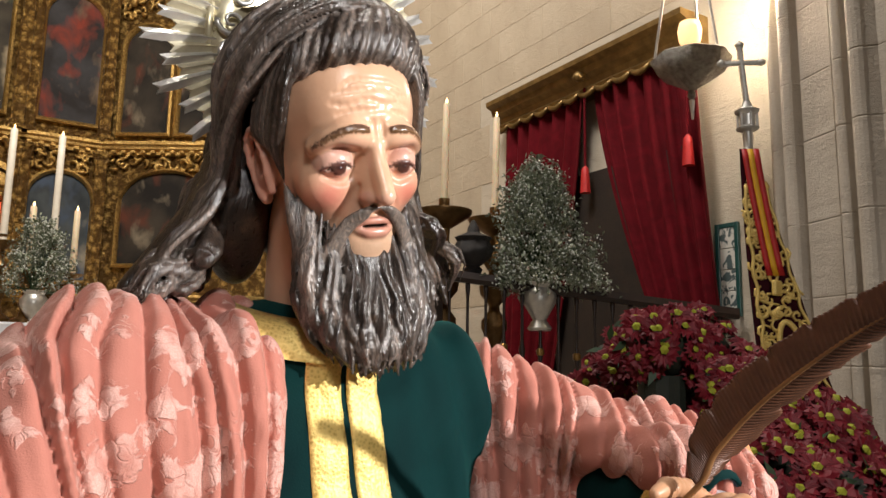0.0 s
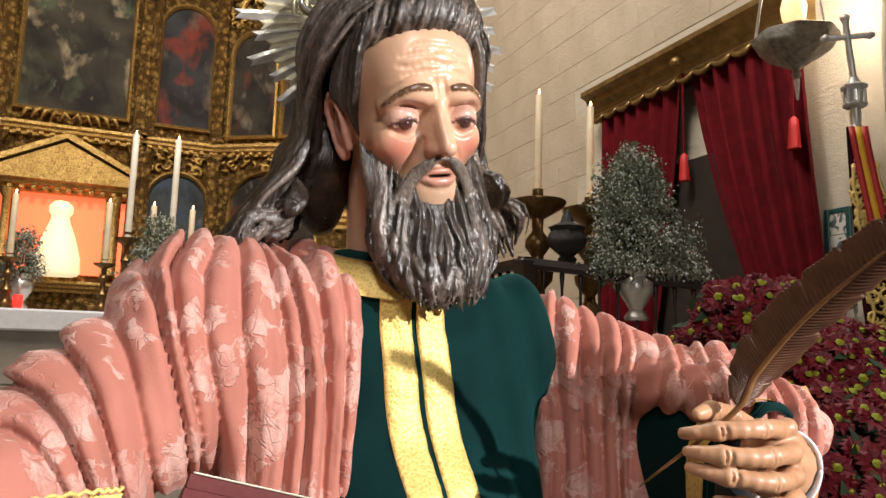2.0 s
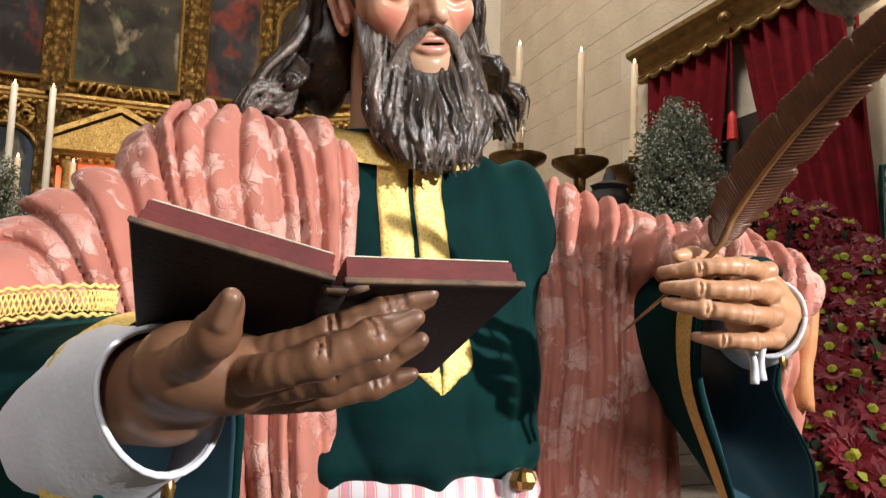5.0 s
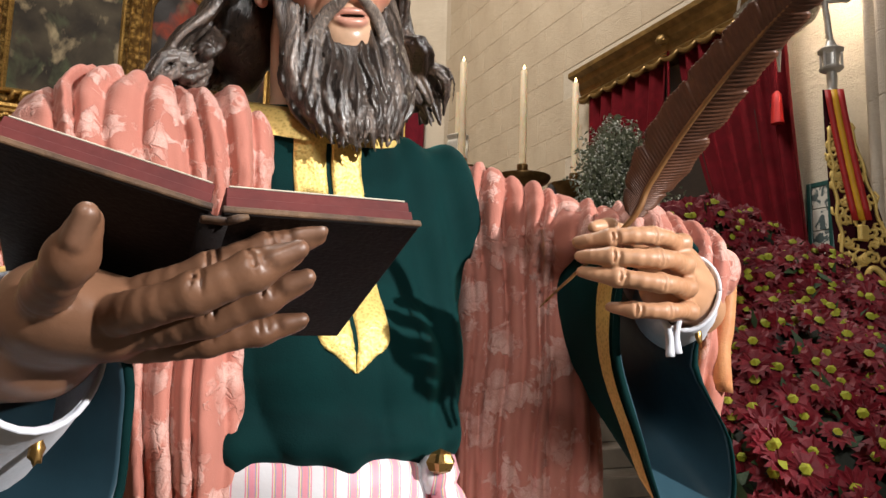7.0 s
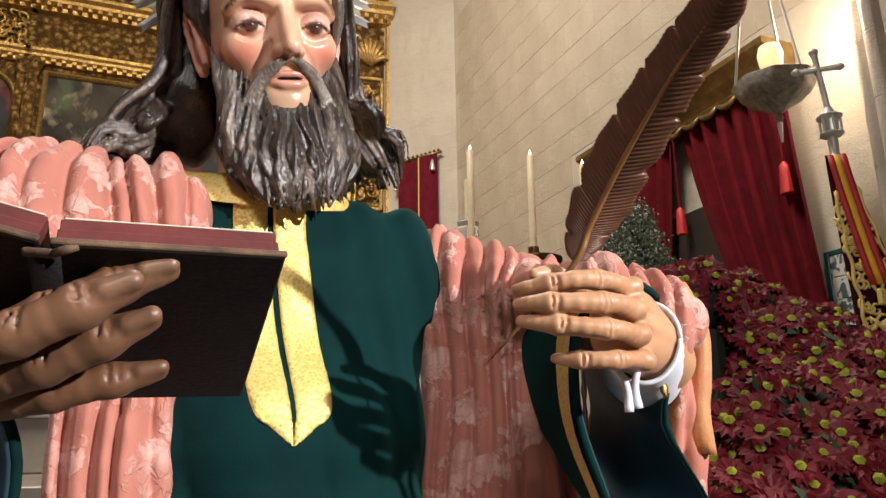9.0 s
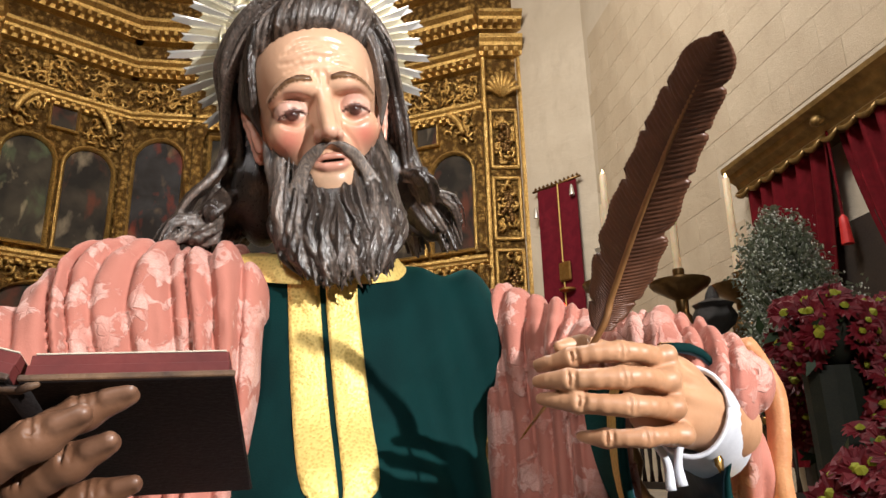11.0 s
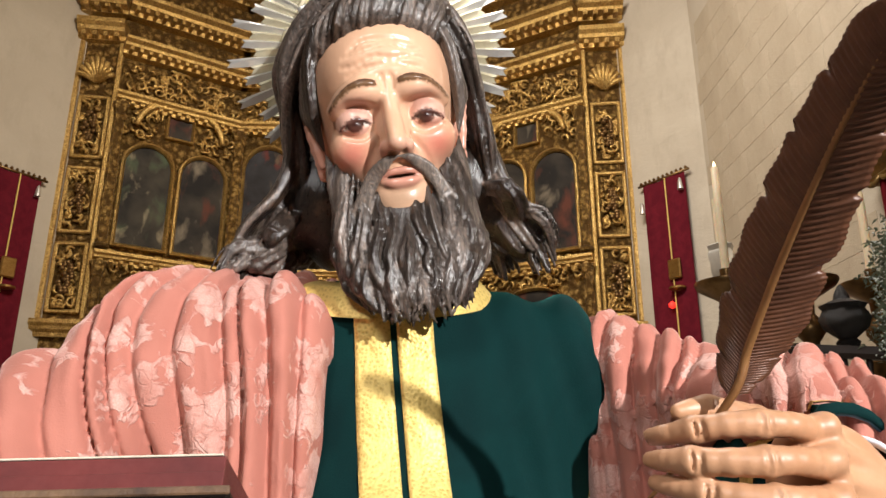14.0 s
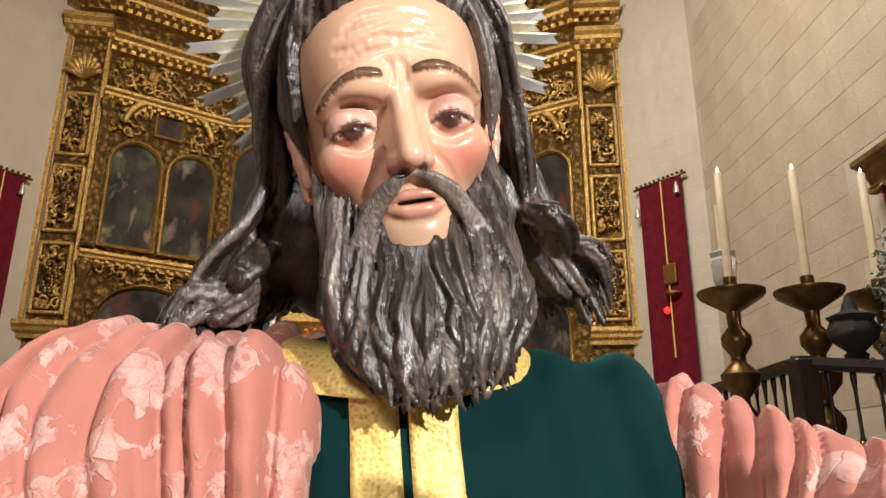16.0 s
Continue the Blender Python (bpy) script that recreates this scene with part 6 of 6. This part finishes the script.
def bouquet(name, label, centre, radius, height, seed, n, leafmat, bloommat, vase=True):
    """A full bunch of cut stems: many small leaves and tiny blossoms on thin stalks."""
    rr = random.Random(seed)
    ob = thing(name, label, "flowers", at=(centre[0], centre[1], centre[2]))
    lv, lf, bv, bf, st = [], [], [], [], []
    for _ in range(n):
        a, u = rr.uniform(0, 6.283), rr.random() ** 0.5
        hz = rr.random()
        rad = radius * (0.40 + 0.60 * u) * (1 - 0.66 * hz ** 1.4) * (0.82 + 0.26 * math.sin(3 * a + 5 * hz + seed) * math.sin(9 * hz + 2 * a)) * rr.uniform(0.8, 1.12)
        e = np.array((centre[0] + rad * math.cos(a), centre[1] + rad * math.sin(a), centre[2] + height * hz * rr.uniform(0.85, 1.08)))
        if rr.random() < 0.18:
            st.append(tube([(centre[0], centre[1], centre[2]), tuple((e + np.array(centre)) / 2 + (0, 0, 0.04)), tuple(e)], (0.006, 0.003), 4))
        for _ in range(9):
            p = e + np.array([rr.gauss(0, 0.035) for _ in range(3)])
            d = np.array([rr.gauss(0, 1) for _ in range(3)])
            d /= np.linalg.norm(d)
            w = np.cross(d, (0.3, 0.5, 0.8))
            w /= np.linalg.norm(w) + 1e-6
            L, W = rr.uniform(0.03, 0.06), rr.uniform(0.006, 0.013)
            o = len(lv)
            lv += [p, p + d * L * 0.5 + w * W, p + d * L + np.array((0, 0, -0.01)), p + d * L * 0.5 - w * W]
            lf += [(o, o + 1, o + 2, o + 3)]
        for _ in range(6):
            p = e + np.array([rr.gauss(0, 0.028) for _ in range(3)])
            s = rr.uniform(0.006, 0.012)
            o = len(bv)
            bv += [p + (s, 0, 0), p + (-s, 0, 0), p + (0, s, 0), p + (0, -s, 0), p + (0, 0, s), p + (0, 0, -s)]
            bf += [(o + i + 0, o + 2 + j, o + 4 + k) for i in (0, 1) for j in (0, 1) for k in (0, 1)]
    part("foliage", (lv, lf), leafmat, ob, "small grey-green leaves")["kind"] = "stuff"
    part("blossom", (bv, bf), bloommat, ob, "tiny white blossoms")["kind"] = "stuff"
    part("stem", joined(st), "green_leaf", ob)["kind"] = "stuff"
    if vase:
        part("vase", lathe([(0.08, -0.32), (0.09, -0.30), (0.05, -0.24), (0.12, -0.12), (0.13, -0.05), (0.09, 0.0), (0.11, 0.04)], 18, tuple(centre)), "silver", ob, "silver flower vase", 50)
    return ob


bouquet("flower_arrangement", "large bunch of white blossoms and grey-green leaves in a silver vase", (3.44, 4.25, 1.98), 0.50, 0.92, 1, 700, "grey_green_leaf", "white_blossom")
bouquet("flower_arrangement", "bunch of white blossoms and dark leaves on the altar", (0.30, 8.30, 2.0), 0.45, 0.75, 2, 260, "grey_green_leaf", "white_blossom")
bouquet("flower_arrangement", "bunch of white blossoms and dark leaves on the altar", (-1.75, 8.30, 2.0), 0.42, 0.80, 3, 260, "grey_green_leaf", "white_blossom")
bouquet("flower_arrangement", "low bunch of greenery before the lit niche", (-1.02, 8.75, 2.05), 0.30, 0.5, 4, 160, "grey_green_leaf", "white_blossom")


def daisies(centre, size, n, seed):
    """A bank of dark red daisies: petals round yellow-green discs over leaves and a shade-dark filler core."""
    rr = random.Random(seed)
    ob = thing("red_flower_bank", "dense bank of dark red daisies with yellow-green centres", "flowers", at=(centre[0], centre[1], 0))
    centre, size = np.array(centre), np.array(size)
    pv, pf, dv, df, lv, lf = [], [], [], [], [], []
    # solid filler blob, coloured as the shade between the flowers
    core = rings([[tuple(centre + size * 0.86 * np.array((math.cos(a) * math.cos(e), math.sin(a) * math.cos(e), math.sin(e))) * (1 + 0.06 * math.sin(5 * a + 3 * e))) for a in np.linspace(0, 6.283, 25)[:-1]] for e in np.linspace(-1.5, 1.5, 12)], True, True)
    part("foliage", core, "shaded_leaf", ob, "dark filler core, shade between the flowers in its colour", True)
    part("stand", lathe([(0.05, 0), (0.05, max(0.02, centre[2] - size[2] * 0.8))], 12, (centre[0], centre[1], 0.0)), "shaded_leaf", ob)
    for _ in range(n):
        d = np.array([rr.gauss(0, 1) for _ in range(3)])
        d /= np.linalg.norm(d)
        if d[1] > 0.35:
            d[1] *= -1
        if d[0] > 0.6:
            d[0] *= -1
        c = centre + d * size * rr.uniform(0.88, 1.08)
        nrm = d * 0.6 + np.array((-0.35, -0.75, 0.45)) * 0.7 + np.array([rr.gauss(0, 0.25) for _ in range(3)])
        nrm /= np.linalg.norm(nrm)
        a = np.cross(nrm, (0.2, 0.1, 0.9))
        a /= np.linalg.norm(a)
        b = np.cross(nrm, a)
        R = rr.uniform(0.024, 0.038)
        for k in range(15):
            t = 2 * math.pi * (k + 0.3 * rr.random()) / 15
            e = a * math.cos(t) + b * math.sin(t)
            s = -a * math.sin(t) + b * math.cos(t)
            o = len(pv)
            pv += [c + e * R * 0.2, c + e * R * 0.65 + s * R * 0.20 + nrm * 0.006, c + e * R + nrm * rr.uniform(-0.006, 0.006), c + e * R * 0.65 - s * R * 0.20 + nrm * 0.006]
            pf += [(o, o + 1, o + 2, o + 3)]
        o = len(dv)
        dv += [c + (a * math.cos(t) + b * math.sin(t)) * R * 0.27 + nrm * 0.006 for t in np.linspace(0, 5.24, 6)] + [c + nrm * 0.014]
        df += [(o + k, o + (k + 1) % 6, o + 6) for k in range(6)]
        for _ in range(2):
            p = c - nrm * 0.04 + np.array([rr.gauss(0, 0.02) for _ in range(3)])
            q = np.array([rr.gauss(0, 1) for _ in range(3)])
            q /= np.linalg.norm(q)
            w = np.cross(q, nrm) * 0.009
            o = len(lv)
            lv += [p, p + q * 0.02 + w, p + q * 0.045, p + q * 0.02 - w]
            lf += [(o, o + 1, o + 2, o + 3)]
    part("petal", (pv, pf), "red_petal", ob, "dark red petals")["kind"] = "stuff"
    part("flower_disc", (dv, df), "yellow_disc", ob, "yellow-green discs")["kind"] = "stuff"
    part("leaf_spray", (lv, lf), "green_leaf", ob)["kind"] = "stuff"
    return ob


daisies((1.22, 1.10, 1.485), (0.09, 0.08, 0.08), 40, 5)
daisies((1.42, 1.40, 1.40), (0.13, 0.12, 0.12), 80, 6)
daisies((1.41, 1.19, 1.45), (0.13, 0.11, 0.12), 90, 7)
daisies((1.41, 1.05, 1.32), (0.17, 0.14, 0.16), 160, 8)
daisies((1.44, 0.95, 1.22), (0.19, 0.16, 0.18), 200, 9)
daisies((1.26, 0.92, 1.13), (0.21, 0.18, 0.20), 240, 10)
daisies((1.34, 0.81, 1.07), (0.23, 0.20, 0.22), 260, 11)
daisies((1.16, 0.80, 0.98), (0.23, 0.20, 0.22), 230, 12)


def banner():
    b = thing("processional_banner", "dark velvet processional banner with gold embroidery on a silver cross staff", "banner", at=(3.22, 2.28, 0))
    P = np.array((3.22, 2.28, 0))
    d = np.array((0.77, -0.63, 0.0))
    near = np.array((-0.82, -0.58, 0.0))
    part("staff", tube([P, P + (0, 0, 2.62)], (0.016, 0.016), 10), "silver", b, "silver staff", True)
    top = P + (0, 0, 2.52)
    lean = np.array((-0.075 * d[0], -0.075 * d[1], 1.0))
    part("ferrule", lathe([(0.024, 0), (0.030, 0.01), (0.022, 0.03), (0.026, 0.09), (0.020, 0.12)], 12, tuple(top)), "silver", b, "", 40)
    part("lantern_knop", lathe([(0.020, 0.11), (0.050, 0.12), (0.056, 0.13), (0.034, 0.145), (0.040, 0.20), (0.058, 0.215), (0.060, 0.225), (0.030, 0.24), (0.018, 0.27)], 16, tuple(top), 0.06, 6), "silver", b, "pierced silver lantern knop", 40)
    for k in range(6):
        a = k * math.pi / 3
        q = top + (0.047 * math.cos(a), 0.047 * math.sin(a), 0.13)
        part("knop_pillar", tube([q, q + (0, 0, 0.088)], (0.006, 0.006), 6), "silver", b)
    base = top + (0, 0, 0.26)
    part("cross_shaft", tube([base + lean * z for z in np.linspace(0, 0.32, 25)], [0.012 + 0.006 * (i % 2) for i in range(25)], 8), "silver", b, "beaded silver cross shaft", True)
    c = base + lean * 0.225
    part("cross_arm", tube([c + d * w for w in np.linspace(-0.095, 0.095, 17)], [0.011 + 0.006 * (i % 2) for i in range(17)], 8), "silver", b, "beaded silver cross arm", True)
    for q in (base + lean * 0.325, c - d * 0.10, c + d * 0.10):
        part("cross_end", lathe([(0.002, -0.022), (0.022, -0.008), (0.024, 0.006), (0.002, 0.024)], 8, tuple(q)), "silver", b, "", True)
    edge = lambda u: (-0.045 + 0.10 * u * u, 0.040 + 0.42 * u ** 1.15)
    def spot(u, w, out):
        """A point on the cloth: u down it, w across it, out towards the nave."""
        w0, w1 = edge(u)
        x = w0 + (w1 - w0) * w
        return P + d * x + near * (0.026 + 0.014 * math.sin(w * 11 + 2 * u) * u + out) + np.array((0, 0, 2.535 - u * 1.62))
    loops = [[tuple(spot(k / 20, j / 20, 0)) for j in range(21)] for k in range(21)]
    v, f = rings(loops, False)
    o = len(v)
    v = v + [tuple(np.array(p) - near * 0.008) for p in v]
    part("banner_cloth", (v, f + [tuple(i + o for i in q) for q in f]), "dark_velvet", b, "dark wine velvet cloth", True)
    rr = random.Random(9)
    em = []
    for k in range(150):
        u = rr.uniform(0.12, 0.98)
        w = rr.uniform(0.16, 0.92)
        if ((u - 0.66) / 0.13) ** 2 + ((w - 0.58) / 0.24) ** 2 < 1:
            continue
        s, a, tw = rr.uniform(0.022, 0.042), rr.uniform(0, 6.28), rr.choice((-1, 1))
        c = spot(u, w, 0.008)
        em.append(tube([c + d * s * (1 - i / 9) * math.cos(a + tw * i * 0.9) + np.array((0, 0, s * (1 - i / 9) * math.sin(a + tw * i * 0.9))) for i in range(8)], (0.006, 0.010, 0.004), 5))
    for w in (0.14, 0.95):
        em.append(tube([spot(u, w + 0.03 * math.sin(u * 60), 0.008) for u in np.linspace(0.12, 1.0, 60)], (0.009, 0.009), 5))
    part("gold_embroidery", joined(em), "gold_braid", b, "raised gold scroll embroidery", True)["kind"] = "stuff"
    oval = [spot(0.66 + 0.115 * math.sin(a), 0.58 + 0.21 * math.cos(a), 0.012) for a in np.linspace(0, 2 * math.pi, 41)]
    part("medallion_rim", tube(oval, (0.014, 0.014), 6), "gold_braid", b, "oval gold medallion rim", True)
    for k in range(9):
        q = spot(0.66 + 0.05 * math.sin(k * 0.7), 0.58 + 0.10 * math.cos(k * 0.7), 0.01)
        part("rosette", lathe([(0.002, -0.014), (0.014, -0.006), (0.014, 0.006), (0.002, 0.014)], 7, tuple(q)), "flag_red" if k % 2 else "silver", b, "", True)
    for nm, w, mat in (("red_stripe", 0.30, "flag_red"), ("yellow_stripe", 0.50, "flag_yellow"), ("red_stripe", 0.70, "flag_red")):
        lp = []
        for k in range(12):
            u = k / 11 * 0.40
            c = spot(0.005 + u, 0.5, 0.022) + d * (0.045 * (w - 0.5) / 0.2 * 0.62 + 0.01 + 0.03 * u)
            lp.append([tuple(c - d * 0.015), tuple(c + d * 0.015), tuple(c + d * 0.015 - near * 0.004), tuple(c - d * 0.015 - near * 0.004)])
        part(nm, rings(lp, True, True), mat, b, "silk ribbon", True)
    q = spot(0.42, 0.5, 0.024) + d * 0.02
    part("ribbon_fringe", box(q[0] - 0.03, q[1] - 0.012, q[2] - 0.075, q[0] + 0.03, q[1] + 0.012, q[2], 0.006), "gold_braid", b, "gold ribbon fringe")


banner()


def tile_panel():
    """A strip of glazed wall tiles with a dark green border."""
    t = thing("tile_panel", "narrow strip of old glazed tiles with a green border", "tiles", at=(4.79, 3.61, 1.83))
    y0, y1, z0, z1 = 3.54, 3.68, 1.83, 2.49
    n = 4
    h = (z1 - z0) / n
    part("border", joined([box(4.770, y0 - 0.035, z0 - 0.035, 4.80, y0, z1 + 0.035, 0.003), box(4.770, y1, z0 - 0.035, 4.80, y1 + 0.035, z1 + 0.035, 0.003), box(4.772, y0, z1, 4.80, y1, z1 + 0.035, 0.003)]), "tile_green", t, "dark green border tiles")
    for k in range(n):
        part("tile", box(4.776, y0 + 0.003, z0 + k * h + 0.003, 4.80, y1 - 0.003, z0 + (k + 1) * h - 0.003, 0.003), "painted_tile", t, "white tile with dark leaf pattern")


tile_panel()


def wall_banner(m, label):
    b = thing("wall_banner", label, "banner", "wall banners")
    v, f = rings([[(x, -0.05 - 0.012 * math.sin(x * 14), z) for x in np.linspace(-0.42, 0.42, 15)] for z in np.linspace(0, -3.3, 12)], False)
    o = len(v)
    v += [(x, y + 0.01, z) for x, y, z in v]
    part("banner_cloth", (v, f + [tuple(i + o for i in q) for q in f]), "maroon_velvet", b, "wine-red velvet cloth", True)
    part("rod", tube([(-0.52, -0.05, 0.02), (0.52, -0.05, 0.02)], (0.022, 0.022), 8), "dark_brass", b, "carved brass rod", True)
    part("cresting", joined([lathe([(0.012, 0), (0.03, 0.03), (0.01, 0.06)], 6, (x, -0.05, 0.03)) for x in np.linspace(-0.46, 0.46, 11)]), "dark_brass", b)
    part("cord", tube([(0.05, -0.08, 0), (0.05, -0.08, -2.9)], (0.012, 0.012), 6), "gold_braid", b, "gold cord")
    for x in (-0.44, 0.36):
        part("tassel", lathe([(0.01, 0), (0.03, -0.05), (0.05, -0.2), (0.01, -0.2)], 10, (x, -0.1, -0.10 - 0.2 * (x < 0))), "silver", b, "grey tassel", 40)
    part("medal", joined([box(-0.02, -0.13, -1.75, 0.22, -0.08, -1.42, 0.02), lathe([(0.01, 0), (0.14, 0.03), (0.14, 0.06), (0.01, 0.09)], 12, (0.12, -0.10, -1.95))]), "brass", b, "gilt lantern frame", 30)
    part("red_lamp", lathe([(0.01, 0), (0.05, 0.03), (0.055, 0.08), (0.01, 0.12)], 10, (0.0, -0.12, -2.22)), "votive_glow", b, "small red lamp", True)
    b.matrix_basis = m
    return b


wb = wall_banner(pose(4.33, 11.20, 6.02, 0, 0, -56.9), "long wine-red velvet banner with gold cord hung on the apse wall")
copy_thing(wb, pose(2 * AX - 4.33, 11.20, 6.02, 0, 0, 56.9))


def sanctuary_lamp():
    s = thing("sanctuary_lamp", "silver hanging sanctuary lamp on chains", "lamp", at=(4.05, 3.3, 5.2))
    c = (4.05, 3.30, 3.48)
    part("bowl", lathe([(0.01, -0.20), (0.03, -0.17), (0.02, -0.13), (0.08, -0.09), (0.22, 0.0), (0.25, 0.06), (0.27, 0.10), (0.24, 0.12), (0.12, 0.13), (0.10, 0.18), (0.05, 0.20)], 32, c, 0.04, 8), "old_silver", s, "embossed silver bowl", 50)
    part("lamp_glass", lathe([(0.05, 0.19), (0.075, 0.24), (0.085, 0.32), (0.07, 0.38), (0.06, 0.38), (0.05, 0.30)], 14, c), "lamp_glass_glow", s, "warm glowing glass cup", True)
    part("pendant", tube([(c[0], c[1], c[2] - 0.20), (c[0], c[1], c[2] - 0.34)], (0.02, 0.03, 0.008), 8), "silver", s)
    for a in (0.4, 2.5, 4.6):
        part("chain", tube([(c[0] + 0.25 * math.cos(a), c[1] + 0.25 * math.sin(a), c[2] + 0.11), (c[0], c[1], c[2] + 1.7)], (0.010, 0.010), 6), "silver", s)
    part("top_chain", tube([(c[0], c[1], c[2] + 1.7), (c[0], c[1], TOP)], (0.012, 0.012), 6), "silver", s)
    w = thing("wall_lamp", "bright frosted wall lamp on a small bracket", "lamp", at=(4.7, 3.05, 4.0))
    part("globe", lathe([(0.01, -0.12), (0.08, -0.09), (0.11, 0.0), (0.09, 0.08), (0.01, 0.12)], 14, (4.62, 3.08, 4.02)), "bulb_glow", w, "glowing glass globe", True)
    part("bracket", tube([(4.79, 3.08, 3.86), (4.66, 3.08, 3.84), (4.62, 3.08, 3.91)], (0.02, 0.015), 8), "brass", w)


sanctuary_lamp()


def pier():
    p = thing("pier_right", "clustered grey stone pier with slender engaged shafts", "pier", kind="structure", at=(4.7, 2.3, 0))
    def roll(x, y, r, a0, a1, n=9):
        return [(x + r * math.cos(a), y + r * math.sin(a)) for a in np.linspace(radians(a0), radians(a1), n)]
    out = [(4.85, 3.20), (4.52, 3.02), (4.50, 2.99)]
    out += roll(4.46, 2.93, 0.035, 60, 210) + [(4.47, 2.86)] + roll(4.42, 2.80, 0.055, 70, 230) + [(4.45, 2.73), (4.39, 2.70)]
    out += [(4.30, 2.44), (4.33, 2.42)] + roll(4.27, 2.37, 0.040, 80, 230) + [(4.30, 2.31), (4.26, 2.29)] + roll(4.22, 2.22, 0.060, 60, 250) + [(4.24, 2.12)]
    out += [(4.20, 1.85), (4.26, 1.82)] + roll(4.26, 1.76, 0.045, 120, 260) + [(4.34, 1.68), (4.85, 1.45)]
    z = 0.0
    i = 0
    while z < TOP:
        h = 0.42 + 0.06 * ((i * 7) % 3)
        part("stone_course", rings([[(4.85 + (x - 4.85) * f, 2.30 + (y - 2.30) * f, zz) for x, y in out] for zz, f in ((z, 0.992), (z + 0.008, 1.0), (min(z + h - 0.008, TOP), 1.0), (min(z + h, TOP), 0.992))], True, True), "pier_stone", p)
        z += h
        i += 1


pier()


# ---- stones of the side wall ----
def wall_stones():
    """Ashlar blocks set proud of the mortar, in courses of uneven height."""
    rr = random.Random(12)
    shapes = {}
    z, row = 2.05, 0
    count = 0
    while z < 8.2:
        h = (0.36, 0.33, 0.39)[row % 3]
        y = 3.15 + 0.35 * (row % 2)
        while y < 10.45:
            w = (0.62, 0.78, 0.55, 0.70)[(row * 3 + int(y * 5)) % 4]
            w = min(w, 10.55 - y)
            key = (round(w, 2), h)
            inside = 3.75 < y + w and y < 6.4 and z < 4.25
            if w > 0.2 and not inside:
                if key not in shapes:
                    me = part("stone", box(-0.006, 0.0012, 0.0012, 0.05, key[0] - 0.0012, h - 0.0012, 0.0022), "ashlar", wall_right)
                    shapes[key] = me.data
                    o = me
                else:
                    o = new("stone", shapes[key])
                    o.parent = wall_right
                o.matrix_parent_inverse = Matrix.Translation((WR + rr.uniform(-0.001, 0.001), y, z))
                count += 1
            y += w
        z += h
        row += 1


wall_stones()
